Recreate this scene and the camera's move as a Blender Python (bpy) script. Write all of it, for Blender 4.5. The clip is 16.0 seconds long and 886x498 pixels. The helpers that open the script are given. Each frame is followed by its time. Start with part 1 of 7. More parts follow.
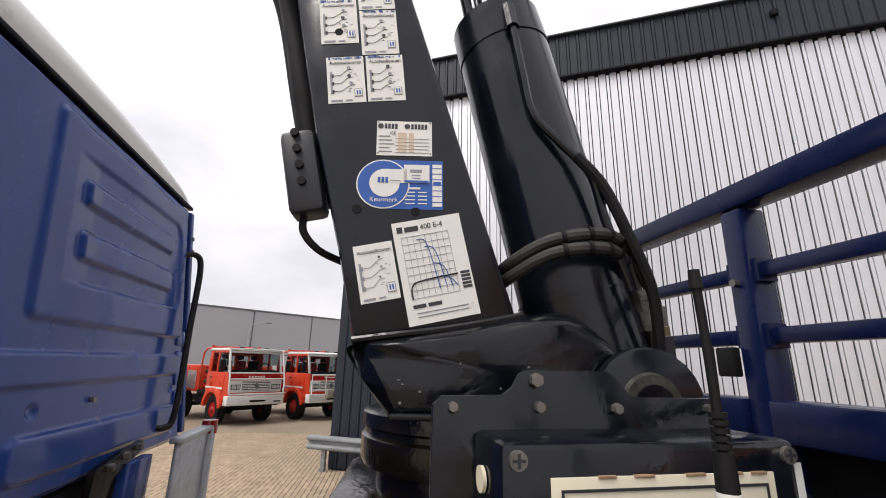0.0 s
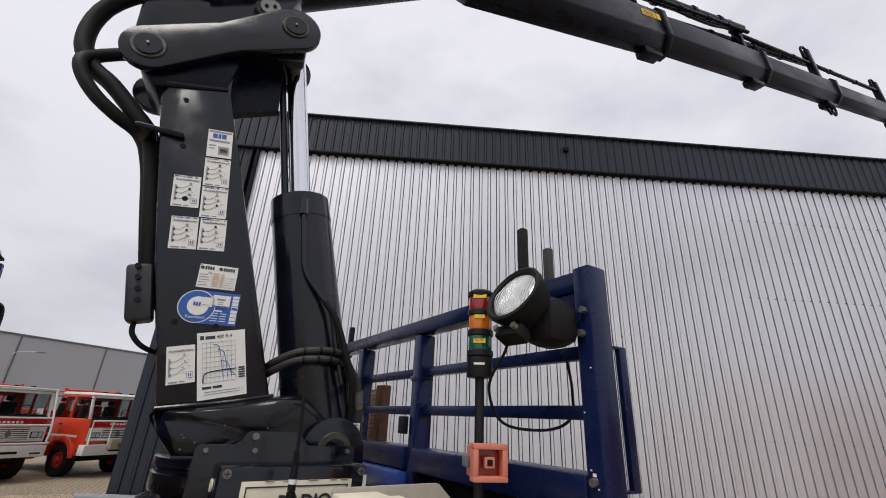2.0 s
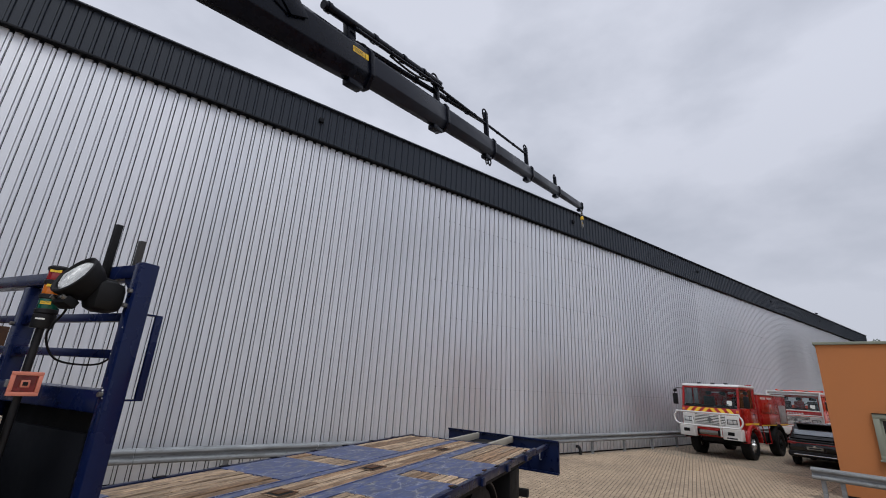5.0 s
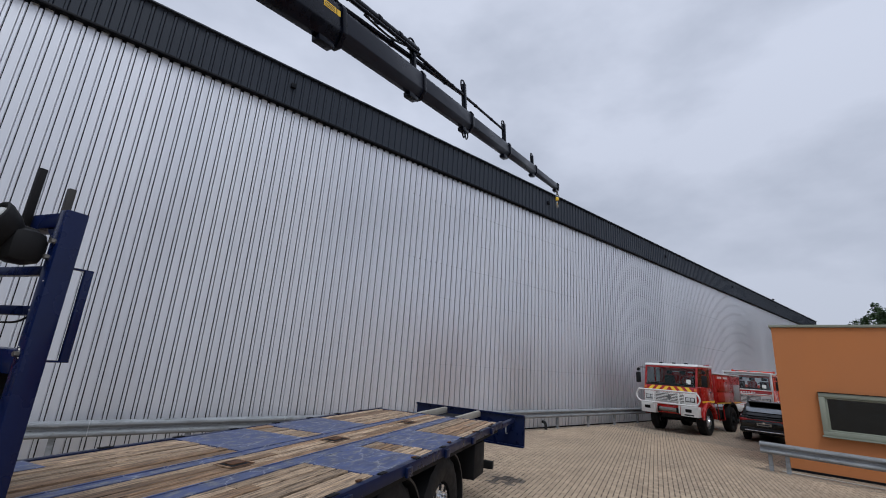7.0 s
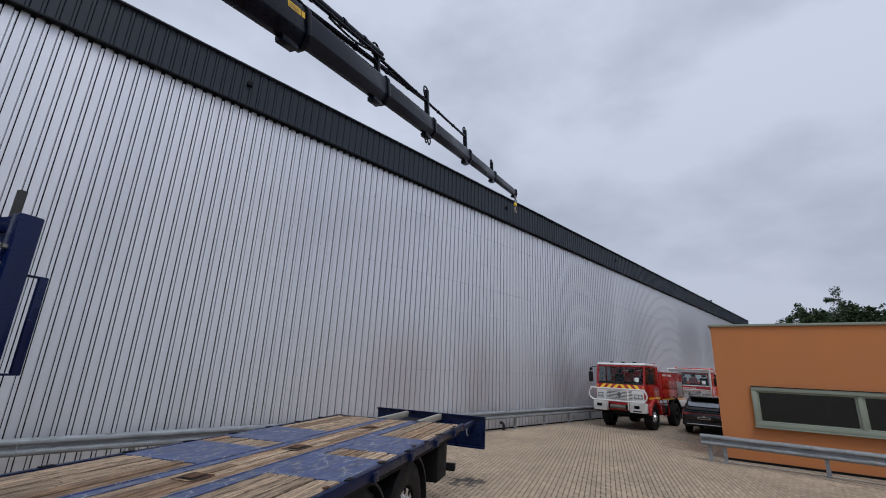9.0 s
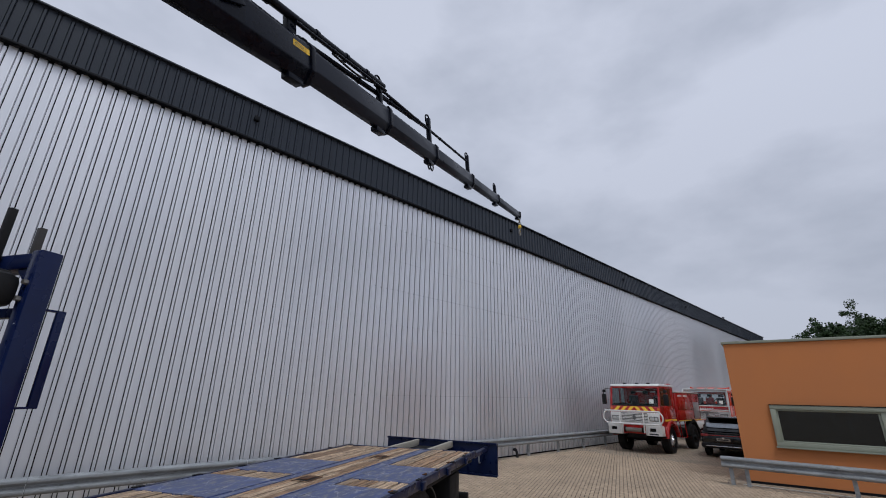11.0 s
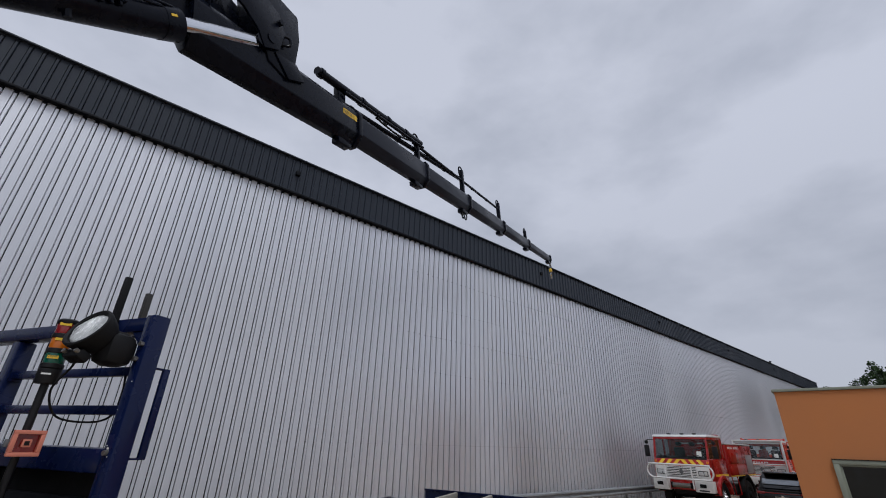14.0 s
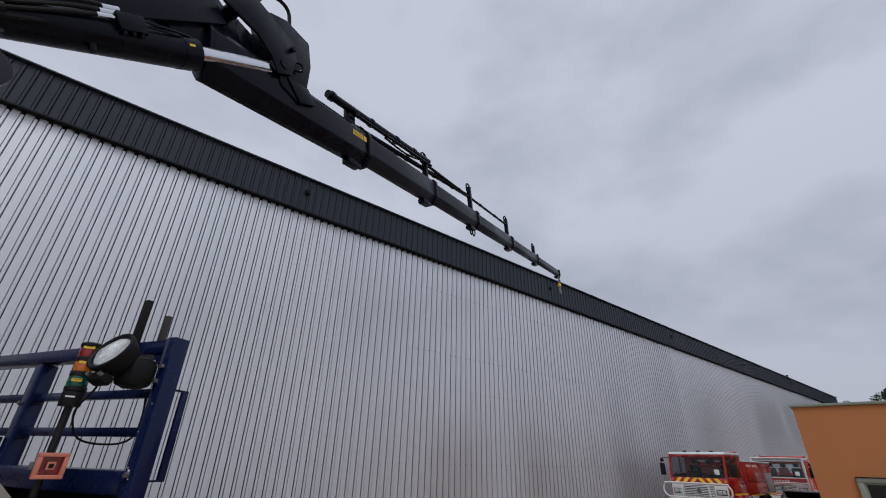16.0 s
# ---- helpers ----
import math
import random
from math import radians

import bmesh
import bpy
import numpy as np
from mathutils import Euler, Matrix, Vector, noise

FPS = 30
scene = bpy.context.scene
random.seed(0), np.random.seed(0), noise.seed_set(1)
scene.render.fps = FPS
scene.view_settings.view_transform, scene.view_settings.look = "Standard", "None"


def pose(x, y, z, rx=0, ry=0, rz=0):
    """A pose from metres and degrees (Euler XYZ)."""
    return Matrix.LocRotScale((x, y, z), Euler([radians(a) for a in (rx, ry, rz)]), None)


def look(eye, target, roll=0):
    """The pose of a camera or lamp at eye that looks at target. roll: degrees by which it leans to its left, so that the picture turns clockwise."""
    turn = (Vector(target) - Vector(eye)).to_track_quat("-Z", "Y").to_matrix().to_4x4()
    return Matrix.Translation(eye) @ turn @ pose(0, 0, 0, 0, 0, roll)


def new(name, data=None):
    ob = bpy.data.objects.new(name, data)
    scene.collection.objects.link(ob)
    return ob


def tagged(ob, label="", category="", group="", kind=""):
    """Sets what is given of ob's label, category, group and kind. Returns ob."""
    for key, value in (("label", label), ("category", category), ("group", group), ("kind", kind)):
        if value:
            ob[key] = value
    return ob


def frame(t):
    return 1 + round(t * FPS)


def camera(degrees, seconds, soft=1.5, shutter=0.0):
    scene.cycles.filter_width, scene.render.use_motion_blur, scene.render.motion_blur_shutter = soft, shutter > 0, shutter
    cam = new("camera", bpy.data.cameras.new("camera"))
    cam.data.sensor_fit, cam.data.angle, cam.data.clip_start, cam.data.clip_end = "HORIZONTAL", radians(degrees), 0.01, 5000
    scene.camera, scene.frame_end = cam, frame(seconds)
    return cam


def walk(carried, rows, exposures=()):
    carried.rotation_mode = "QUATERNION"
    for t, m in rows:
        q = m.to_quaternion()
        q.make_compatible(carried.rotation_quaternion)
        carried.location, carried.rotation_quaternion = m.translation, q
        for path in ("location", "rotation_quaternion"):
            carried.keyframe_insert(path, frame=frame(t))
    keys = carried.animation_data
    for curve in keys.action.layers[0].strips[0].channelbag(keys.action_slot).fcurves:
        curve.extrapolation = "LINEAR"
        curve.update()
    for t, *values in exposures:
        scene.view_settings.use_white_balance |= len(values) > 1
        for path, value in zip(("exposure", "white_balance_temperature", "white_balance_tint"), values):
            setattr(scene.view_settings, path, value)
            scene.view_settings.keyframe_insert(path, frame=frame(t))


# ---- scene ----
cam = camera(92.4, 16.0, soft=1.0)

EXPOSURES = [(0, 1.04, 6850, 11), (1, 0.88, 6800, 11), (2, 0.60, 6650, 10), (3, 0.41, 6450, 10), (5, 0.32, 6200, 9), (8, 0.25, 5850, 8), (12, 0.15, 6000, 9), (16, 0.07, 6050, 9)]
PATH = [
    (0, (0.105, -1.991, 2.411), (-0.482, -0.154, 2.942), 1.4),
    (0.5, (0.245, -2.245, 2.38), (-0.349, -0.402, 2.879), 1.4),
    (1, (0.246, -2.471, 2.416), (-0.188, -0.598, 2.965), 1.8),
    (1.5, (0.331, -2.674, 2.438), (0.17, -0.787, 3.078), 1.0),
    (2, (0.608, -2.937, 2.477), (0.699, -1.084, 3.225), 2.7),
    (2.5, (0.733, -3.232, 2.515), (1.087, -1.428, 3.302), 3.4),
    (3, (0.769, -3.525, 2.513), (1.332, -1.78, 3.311), 3.5),
    (3.5, (0.862, -3.765, 2.505), (1.541, -2.062, 3.304), 3.6),
    (4, (1.031, -4.006, 2.481), (1.786, -2.331, 3.27), 3.5),
    (4.5, (1.136, -4.25, 2.491), (2.012, -2.606, 3.219), 3.7),
    (4.7, (1.186, -4.316, 2.491), (2.162, -2.705, 3.163), 3.7),
    (5, (1.221, -4.383, 2.474), (2.327, -2.828, 3.073), 3.3),
    (5.2, (1.245, -4.441, 2.482), (2.396, -2.912, 3.063), 3.9),
    (7.3, (1.396, -4.27, 2.406), (2.619, -2.772, 2.916), 3.7),
    (7.5, (1.398, -4.26, 2.404), (2.627, -2.766, 2.911), 3.4),
    (8, (1.317, -4.24, 2.413), (2.586, -2.776, 2.912), 3.4),
    (8.5, (1.29, -4.257, 2.399), (2.638, -2.871, 2.909), 3.0),
    (9, (1.275, -4.283, 2.408), (2.63, -2.915, 2.949), 2.7),
    (9.2, (1.271, -4.285, 2.408), (2.623, -2.922, 2.967), 2.4),
    (11.5, (1.225, -4.345, 2.386), (2.502, -2.961, 3.06), 1.2),
    (12, (1.151, -4.36, 2.392), (2.383, -2.953, 3.101), 1.4),
    (12.5, (1.063, -4.325, 2.427), (2.269, -2.911, 3.166), 1.7),
    (13, (0.988, -4.346, 2.428), (2.178, -2.932, 3.191), 1.8),
    (13.5, (0.93, -4.377, 2.418), (2.107, -2.972, 3.219), 1.8),
    (14, (0.925, -4.36, 2.412), (2.092, -2.964, 3.243), 1.8),
    (14.5, (0.887, -4.32, 2.426), (2.047, -2.932, 3.279), 1.8),
    (15, (0.873, -4.357, 2.421), (2.021, -2.967, 3.287), 1.7),
    (15.5, (0.878, -4.374, 2.428), (2.013, -2.979, 3.303), 1.7),
    (16, (0.869, -4.38, 2.422), (1.988, -2.984, 3.316), 1.6),
]
walk(cam, [(t, look(e, g, r)) for t, e, g, r in PATH], exposures=EXPOSURES)

# ---- sky and sun ----
world = bpy.data.worlds.new("overcast_sky")
scene.world = world
world.use_nodes = True
wn, wl = world.node_tree.nodes, world.node_tree.links
wn.clear()
w_out = wn.new("ShaderNodeOutputWorld")
w_bg = wn.new("ShaderNodeBackground")
w_sky = wn.new("ShaderNodeTexSky")
w_sky.sky_type, w_sky.sun_disc = "NISHITA", False
w_sky.sun_elevation, w_sky.sun_rotation = radians(50), radians(200)
w_tc = wn.new("ShaderNodeTexCoord")
w_map = wn.new("ShaderNodeMapping")
w_map.inputs["Scale"].default_value = (1.0, 1.0, 2.0)
w_n1 = wn.new("ShaderNodeTexNoise")
w_n1.inputs["Scale"].default_value, w_n1.inputs["Detail"].default_value, w_n1.inputs["Roughness"].default_value = 2.6, 6.0, 0.52
w_ramp = wn.new("ShaderNodeValToRGB")
w_ramp.color_ramp.elements[0].position, w_ramp.color_ramp.elements[1].position = 0.28, 0.56
w_ramp.color_ramp.elements[0].color = (0.40, 0.41, 0.46, 1)
w_ramp.color_ramp.elements[1].color = (0.555, 0.557, 0.61, 1)
w_mul = wn.new("ShaderNodeVectorMath")
w_mul.operation = "SCALE"
w_mul.inputs["Scale"].default_value = 0.08
w_mix = wn.new("ShaderNodeMix")
w_mix.data_type = "RGBA"
w_mix.inputs[0].default_value = 0.93
wl.new(w_tc.outputs["Generated"], w_map.inputs["Vector"])
wl.new(w_map.outputs["Vector"], w_n1.inputs["Vector"])
wl.new(w_n1.outputs["Fac"], w_ramp.inputs["Fac"])
wl.new(w_sky.outputs["Color"], w_mul.inputs[0])
wl.new(w_mul.outputs["Vector"], w_mix.inputs[6])
wl.new(w_ramp.outputs["Color"], w_mix.inputs[7])
w_sep = wn.new("ShaderNodeSeparateXYZ")
w_low = wn.new("ShaderNodeMapRange")
w_low.inputs["From Min"].default_value, w_low.inputs["From Max"].default_value = 0.0, 0.55
w_low.inputs["To Min"].default_value, w_low.inputs["To Max"].default_value = 0.80, 1.03
w_dim = wn.new("ShaderNodeVectorMath")
w_dim.operation = "SCALE"
wl.new(w_tc.outputs["Generated"], w_sep.inputs[0])
wl.new(w_sep.outputs["Z"], w_low.inputs["Value"])
wl.new(w_mix.outputs[2], w_dim.inputs[0])
wl.new(w_low.outputs["Result"], w_dim.inputs["Scale"])
wl.new(w_dim.outputs["Vector"], w_bg.inputs["Color"])
w_bg.inputs["Strength"].default_value = 1.0
wl.new(w_bg.outputs["Background"], w_out.inputs["Surface"])
sun = new("sun", bpy.data.lights.new("sun", "SUN"))
sun.data.energy, sun.data.angle, sun.data.color = 1.1, radians(25), (1.0, 0.97, 0.93)
sun.matrix_world = look((0, 0, 30), (10, 16, 0))

# ---- materials ----
def material(name, base, rough=0.5, metal=0.0, vary=0.12, scale=6.0, fine=60.0, bump=0.15, dirt=None, dirt_amount=0.0, coat=0.0, spec=0.5, stretch=(1, 1, 1), per_object=0.0, world_space=False, scratch=None, island=False):
    """Base colour varied at two scales, uneven roughness, fine relief, and stains of a second colour."""
    m = bpy.data.materials.new(name)
    m.use_nodes = True
    n, l = m.node_tree.nodes, m.node_tree.links
    b = n["Principled BSDF"]
    tc = n.new("ShaderNodeTexCoord")
    mp = n.new("ShaderNodeMapping")
    mp.inputs["Scale"].default_value = stretch
    if world_space:
        geo = n.new("ShaderNodeNewGeometry")
        l.new(geo.outputs["Position"], mp.inputs["Vector"])
    else:
        l.new(tc.outputs["Object"], mp.inputs["Vector"])
    n1 = n.new("ShaderNodeTexNoise")
    n1.inputs["Scale"].default_value, n1.inputs["Detail"].default_value = scale, 5.0
    n2 = n.new("ShaderNodeTexNoise")
    n2.inputs["Scale"].default_value, n2.inputs["Detail"].default_value = fine, 3.0
    for q in (n1, n2):
        l.new(mp.outputs["Vector"], q.inputs["Vector"])
    add = n.new("ShaderNodeMath")
    add.operation = "MULTIPLY_ADD"
    add.inputs[1].default_value = 0.4
    l.new(n2.outputs["Fac"], add.inputs[0])
    l.new(n1.outputs["Fac"], add.inputs[2])
    ramp = n.new("ShaderNodeMapRange")
    ramp.inputs["From Min"].default_value, ramp.inputs["From Max"].default_value = 0.4, 1.0
    ramp.inputs["To Min"].default_value, ramp.inputs["To Max"].default_value = 1.0 - vary, 1.0 + vary
    l.new(add.outputs[0], ramp.inputs["Value"])
    factor = ramp.outputs["Result"]
    if per_object:
        oi = n.new("ShaderNodeNewGeometry" if island else "ShaderNodeObjectInfo")
        pr = n.new("ShaderNodeMapRange")
        pr.inputs["To Min"].default_value, pr.inputs["To Max"].default_value = 1 - per_object, 1 + per_object
        l.new(oi.outputs["Random Per Island" if island else "Random"], pr.inputs["Value"])
        mm = n.new("ShaderNodeMath")
        mm.operation = "MULTIPLY"
        l.new(factor, mm.inputs[0])
        l.new(pr.outputs["Result"], mm.inputs[1])
        factor = mm.outputs[0]
    col = n.new("ShaderNodeVectorMath")
    col.operation = "SCALE"
    col.inputs[0].default_value = base
    l.new(factor, col.inputs["Scale"])
    out = col.outputs["Vector"]
    if dirt is not None:
        n3 = n.new("ShaderNodeTexNoise")
        n3.inputs["Scale"].default_value, n3.inputs["Detail"].default_value, n3.inputs["Roughness"].default_value = scale * 1.7, 7.0, 0.65
        l.new(mp.outputs["Vector"], n3.inputs["Vector"])
        r3 = n.new("ShaderNodeMapRange")
        r3.inputs["From Min"].default_value, r3.inputs["From Max"].default_value = 0.72 - 0.3 * dirt_amount, 0.80 - 0.2 * dirt_amount
        l.new(n3.outputs["Fac"], r3.inputs["Value"])
        mx = n.new("ShaderNodeMix")
        mx.data_type = "RGBA"
        mx.inputs[7].default_value = (*dirt, 1)
        l.new(r3.outputs["Result"], mx.inputs[0])
        l.new(out, mx.inputs[6])
        out = mx.outputs[2]
    if scratch is not None:
        vo = n.new("ShaderNodeTexVoronoi")
        vo.feature = "DISTANCE_TO_EDGE"
        vo.inputs["Scale"].default_value = scratch[3]
        wob = n.new("ShaderNodeVectorMath")
        wob.operation = "MULTIPLY_ADD"
        wob.inputs[1].default_value = (0.25, 0.25, 0.25)
        l.new(n1.outputs["Color"], wob.inputs[0])
        l.new(mp.outputs["Vector"], wob.inputs[2])
        l.new(wob.outputs["Vector"], vo.inputs["Vector"])
        r4 = n.new("ShaderNodeMapRange")
        r4.inputs["From Min"].default_value, r4.inputs["From Max"].default_value = 0.0, scratch[4]
        r4.inputs["To Min"].default_value, r4.inputs["To Max"].default_value = 1.0, 0.0
        l.new(vo.outputs["Distance"], r4.inputs["Value"])
        m4 = n.new("ShaderNodeMath")
        m4.operation = "MULTIPLY"
        l.new(r4.outputs["Result"], m4.inputs[0])
        l.new(n2.outputs["Fac"], m4.inputs[1])
        mx4 = n.new("ShaderNodeMix")
        mx4.data_type = "RGBA"
        mx4.inputs[7].default_value = (*scratch[:3], 1)
        l.new(m4.outputs[0], mx4.inputs[0])
        l.new(out, mx4.inputs[6])
        out = mx4.outputs[2]
    l.new(out, b.inputs["Base Color"])
    rr = n.new("ShaderNodeMapRange")
    rr.inputs["From Min"].default_value, rr.inputs["From Max"].default_value = 0.3, 0.7
    rr.inputs["To Min"].default_value, rr.inputs["To Max"].default_value = max(rough - 0.1, 0.03), min(rough + 0.12, 1)
    l.new(n1.outputs["Fac"], rr.inputs["Value"])
    l.new(rr.outputs["Result"], b.inputs["Roughness"])
    b.inputs["Metallic"].default_value = metal
    b.inputs["Coat Weight"].default_value = coat
    b.inputs["Coat Roughness"].default_value = 0.12
    b.inputs["Specular IOR Level"].default_value = spec
    if bump:
        bp = n.new("ShaderNodeBump")
        bp.inputs["Strength"].default_value, bp.inputs["Distance"].default_value = bump, 0.004
        l.new(add.outputs[0], bp.inputs["Height"])
        l.new(bp.outputs["Normal"], b.inputs["Normal"])
    return m


def glass_material(name, tint, rough=0.02):
    m = bpy.data.materials.new(name)
    m.use_nodes = True
    b = m.node_tree.nodes["Principled BSDF"]
    b.inputs["Base Color"].default_value = (*tint, 1)
    b.inputs["Roughness"].default_value = rough
    b.inputs["Transmission Weight"].default_value = 1.0
    b.inputs["IOR"].default_value = 1.45
    return m


M_SHEET = material("silver_sheet", (0.705, 0.715, 0.75), 0.46, 0.66, vary=0.05, scale=0.35, fine=9.0, bump=0.03, stretch=(1, 1, 0.15), world_space=True)
M_FASCIA = material("anthracite_sheet", (0.025, 0.031, 0.043), 0.42, 0.0, vary=0.08, scale=0.4, fine=8.0, bump=0.03, world_space=True, spec=0.25)
M_TRIM = material("dark_trim", (0.007, 0.008, 0.011), 0.6, 0.0, vary=0.1, bump=0.05, spec=0.12)
M_GALV = material("galvanised_steel", (0.44, 0.46, 0.48), 0.48, 0.6, vary=0.28, scale=7.0, fine=40.0, bump=0.1, dirt=(0.16, 0.16, 0.15), dirt_amount=0.45)
M_BARRIER = material("weathered_galvanised_barrier", (0.27, 0.285, 0.295), 0.55, 0.3, vary=0.35, scale=5.0, fine=40.0, bump=0.12, dirt=(0.12, 0.125, 0.12), dirt_amount=0.5, stretch=(0.5, 1, 2))
M_CRANE = material("black_crane_paint", (0.0052, 0.0070, 0.0125), 0.18, 0.0, vary=0.4, scale=7.0, fine=90.0, bump=0.18, dirt=(0.03, 0.032, 0.036), dirt_amount=0.10, spec=0.42)
# the crane's paint again, darkened and blued against warm bounce from the ground
M_BOOM = material("darkened_blue_black_crane_paint", (0.0028, 0.0042, 0.0100), 0.26, 0.0, vary=0.35, scale=7.0, fine=90.0, bump=0.10, dirt=(0.012, 0.014, 0.020), dirt_amount=0.08, spec=0.15)
M_CRANE_WET = material("thick_glossy_black_paint", (0.0040, 0.0050, 0.0080), 0.17, 0.0, vary=0.4, scale=16.0, fine=60.0, bump=0.30, dirt=(0.022, 0.022, 0.024), dirt_amount=0.10, spec=0.42)
M_CRANE_GREY = material("dark_grey_boom_paint", (0.015, 0.018, 0.028), 0.36, 0.0, vary=0.25, scale=4.0, fine=70.0, bump=0.08, dirt=(0.008, 0.009, 0.012), dirt_amount=0.35, spec=0.2, stretch=(0.4, 1, 1))
M_GREASE = material("greasy_black_steel", (0.0075, 0.0058, 0.0045), 0.16, 0.0, vary=0.6, scale=18.0, fine=70.0, bump=0.8, dirt=(0.036, 0.022, 0.012), dirt_amount=0.28, spec=0.5)
M_CHROME = material("chrome_rod", (0.72, 0.73, 0.76), 0.10, 1.0, vary=0.04, bump=0.0)
M_RUBBER = material("black_rubber", (0.008, 0.008, 0.0085), 0.62, 0.0, vary=0.3, scale=12, fine=160, bump=0.3, spec=0.22)
M_HOSE_GREY = material("worn_grey_hose", (0.030, 0.028, 0.025), 0.6, 0.0, vary=0.4, scale=20, fine=160, bump=0.3)
M_STEEL = material("worn_bolt_steel", (0.26, 0.25, 0.23), 0.42, 0.85, vary=0.3, scale=30, fine=200, bump=0.2, dirt=(0.09, 0.05, 0.03), dirt_amount=0.3)
M_FITTING = material("dull_zinc_fitting", (0.15, 0.15, 0.14), 0.42, 0.6, vary=0.4, scale=30, fine=120, bump=0.3, dirt=(0.03, 0.027, 0.022), dirt_amount=0.4)
M_BRASS = material("tarnished_brass_nut", (0.17, 0.13, 0.07), 0.42, 0.6, vary=0.4, scale=30, fine=120, bump=0.3)
M_PIN = material("greased_pin_steel", (0.07, 0.072, 0.062), 0.4, 0.5, vary=0.5, scale=30, fine=120, bump=0.3, dirt=(0.02, 0.018, 0.015), dirt_amount=0.4)
M_BLUE = material("dark_blue_truck_paint", (0.024, 0.066, 0.275), 0.20, 0.0, vary=0.10, scale=3.0, fine=50.0, bump=0.02, coat=0.25, spec=0.32)
M_BLUE_WORN = material("worn_blue_frame_paint", (0.0042, 0.0098, 0.049), 0.26, 0.0, vary=0.2, scale=5.0, fine=60.0, bump=0.12, dirt=(0.30, 0.30, 0.32), dirt_amount=0.03, spec=0.25)
M_BLUE_DARK = material("chipped_dark_blue_rail_paint", (0.004, 0.009, 0.038), 0.32, 0.0, vary=0.3, scale=6.0, fine=60.0, bump=0.15, dirt=(0.20, 0.20, 0.21), dirt_amount=0.10, spec=0.2)
M_BLUE_FLOOR = material("scratched_blue_floor_plate", (0.055, 0.074, 0.165), 0.5, 0.0, vary=0.6, scale=5.0, fine=45.0, bump=0.25, dirt=(0.20, 0.195, 0.19), dirt_amount=0.70, stretch=(0.8, 1.8, 1), scratch=(0.55, 0.56, 0.60, 2.3, 0.016))
M_WHITE = material("cream_white_roof_paint", (0.70, 0.70, 0.66), 0.35, 0.0, vary=0.05, scale=3.0, bump=0.03, coat=0.2)
# cream darkened to carry the back plate's shade; also the paint of dirty parts
M_CREAM_SHADED_OLD = material("dirty_shaded_grey_cream_paint", (0.34, 0.315, 0.26), 0.5, 0.0, vary=0.15, scale=8.0, bump=0.08, dirt=(0.16, 0.13, 0.10), dirt_amount=0.15)
M_CREAM = material("cream_box_paint", (0.74, 0.68, 0.52), 0.45, 0.0, vary=0.08, scale=8.0, bump=0.08, dirt=(0.25, 0.20, 0.13), dirt_amount=0.08)
M_LABEL = material("white_sticker", (0.78, 0.78, 0.74), 0.4, 0.0, vary=0.04, scale=20, bump=0.02, dirt=(0.5, 0.48, 0.42), dirt_amount=0.1)
M_INK = material("black_ink", (0.03, 0.03, 0.035), 0.5, vary=0.05, bump=0)
M_INK_BLUE = material("blue_ink", (0.02, 0.10, 0.40), 0.45, vary=0.05, bump=0)
M_INK_GREY = material("grey_ink", (0.28, 0.29, 0.32), 0.5, vary=0.05, bump=0)
M_FADED = material("faded_brown_print", (0.62, 0.50, 0.38), 0.5, vary=0.15, scale=60, bump=0)
M_YELLOW = material("yellow_sticker", (0.86, 0.55, 0.03), 0.45, vary=0.06, bump=0.02)
M_WOOD = material("weathered_plank", (0.37, 0.265, 0.172), 0.8, 0.0, vary=0.9, scale=4.5, fine=30.0, bump=1.0, dirt=(0.045, 0.030, 0.020), dirt_amount=0.72, stretch=(0.7, 11, 11), per_object=0.28)
M_WOOD_DARK = material("oiled_plank", (0.27, 0.168, 0.095), 0.75, 0.0, vary=0.9, scale=4.5, fine=30.0, bump=1.0, dirt=(0.035, 0.022, 0.014), dirt_amount=0.72, stretch=(0.7, 11, 11), per_object=0.28)
M_RUST = material("rusty_steel", (0.10, 0.045, 0.02), 0.8, 0.2, vary=0.5, scale=20, bump=0.5)
M_DARK = material("dark_underbody", (0.007, 0.007, 0.0075), 0.7, vary=0.3, bump=0.2, spec=0.2)
M_RED = material("fire_red_paint", (0.36, 0.012, 0.011), 0.25, 0.0, vary=0.08, scale=2.0, bump=0.03, coat=0.4)
M_ORANGE_RED = material("orange_red_paint", (0.62, 0.055, 0.02), 0.3, 0.0, vary=0.08, scale=2.0, bump=0.03, coat=0.4)
M_VAN_WHITE = material("white_truck_paint", (0.72, 0.72, 0.70), 0.35, vary=0.06, bump=0.03, dirt=(0.3, 0.27, 0.22), dirt_amount=0.12, coat=0.2)
M_KERB = material("pale_concrete", (0.46, 0.44, 0.39), 0.85, vary=0.2, scale=3, fine=60, bump=0.3, dirt=(0.25, 0.23, 0.19), dirt_amount=0.3, per_object=0.08)
M_ORANGE = material("orange_render", (0.49, 0.185, 0.062), 0.85, 0.0, vary=0.07, scale=0.7, fine=70.0, bump=0.25, dirt=(0.36, 0.13, 0.05), dirt_amount=0.05)
M_GREYGREEN = material("grey_green_frame", (0.26, 0.28, 0.22), 0.5, vary=0.08, scale=2, bump=0.05)
M_PANE = material("dark_window_pane", (0.006, 0.008, 0.008), 0.04, vary=0.2, bump=0, spec=0.5)
# a grey metallic base boosts the sky's reflection beyond that of clear glass
M_CARGLASS = material("sky_mirroring_glass", (0.22, 0.235, 0.25), 0.06, 0.8, vary=0.1, bump=0, spec=1.0, coat=1.0)
M_CARPAINT = material("black_car_paint", (0.004, 0.004, 0.0045), 0.14, vary=0.1, bump=0, spec=0.4, coat=0.5)
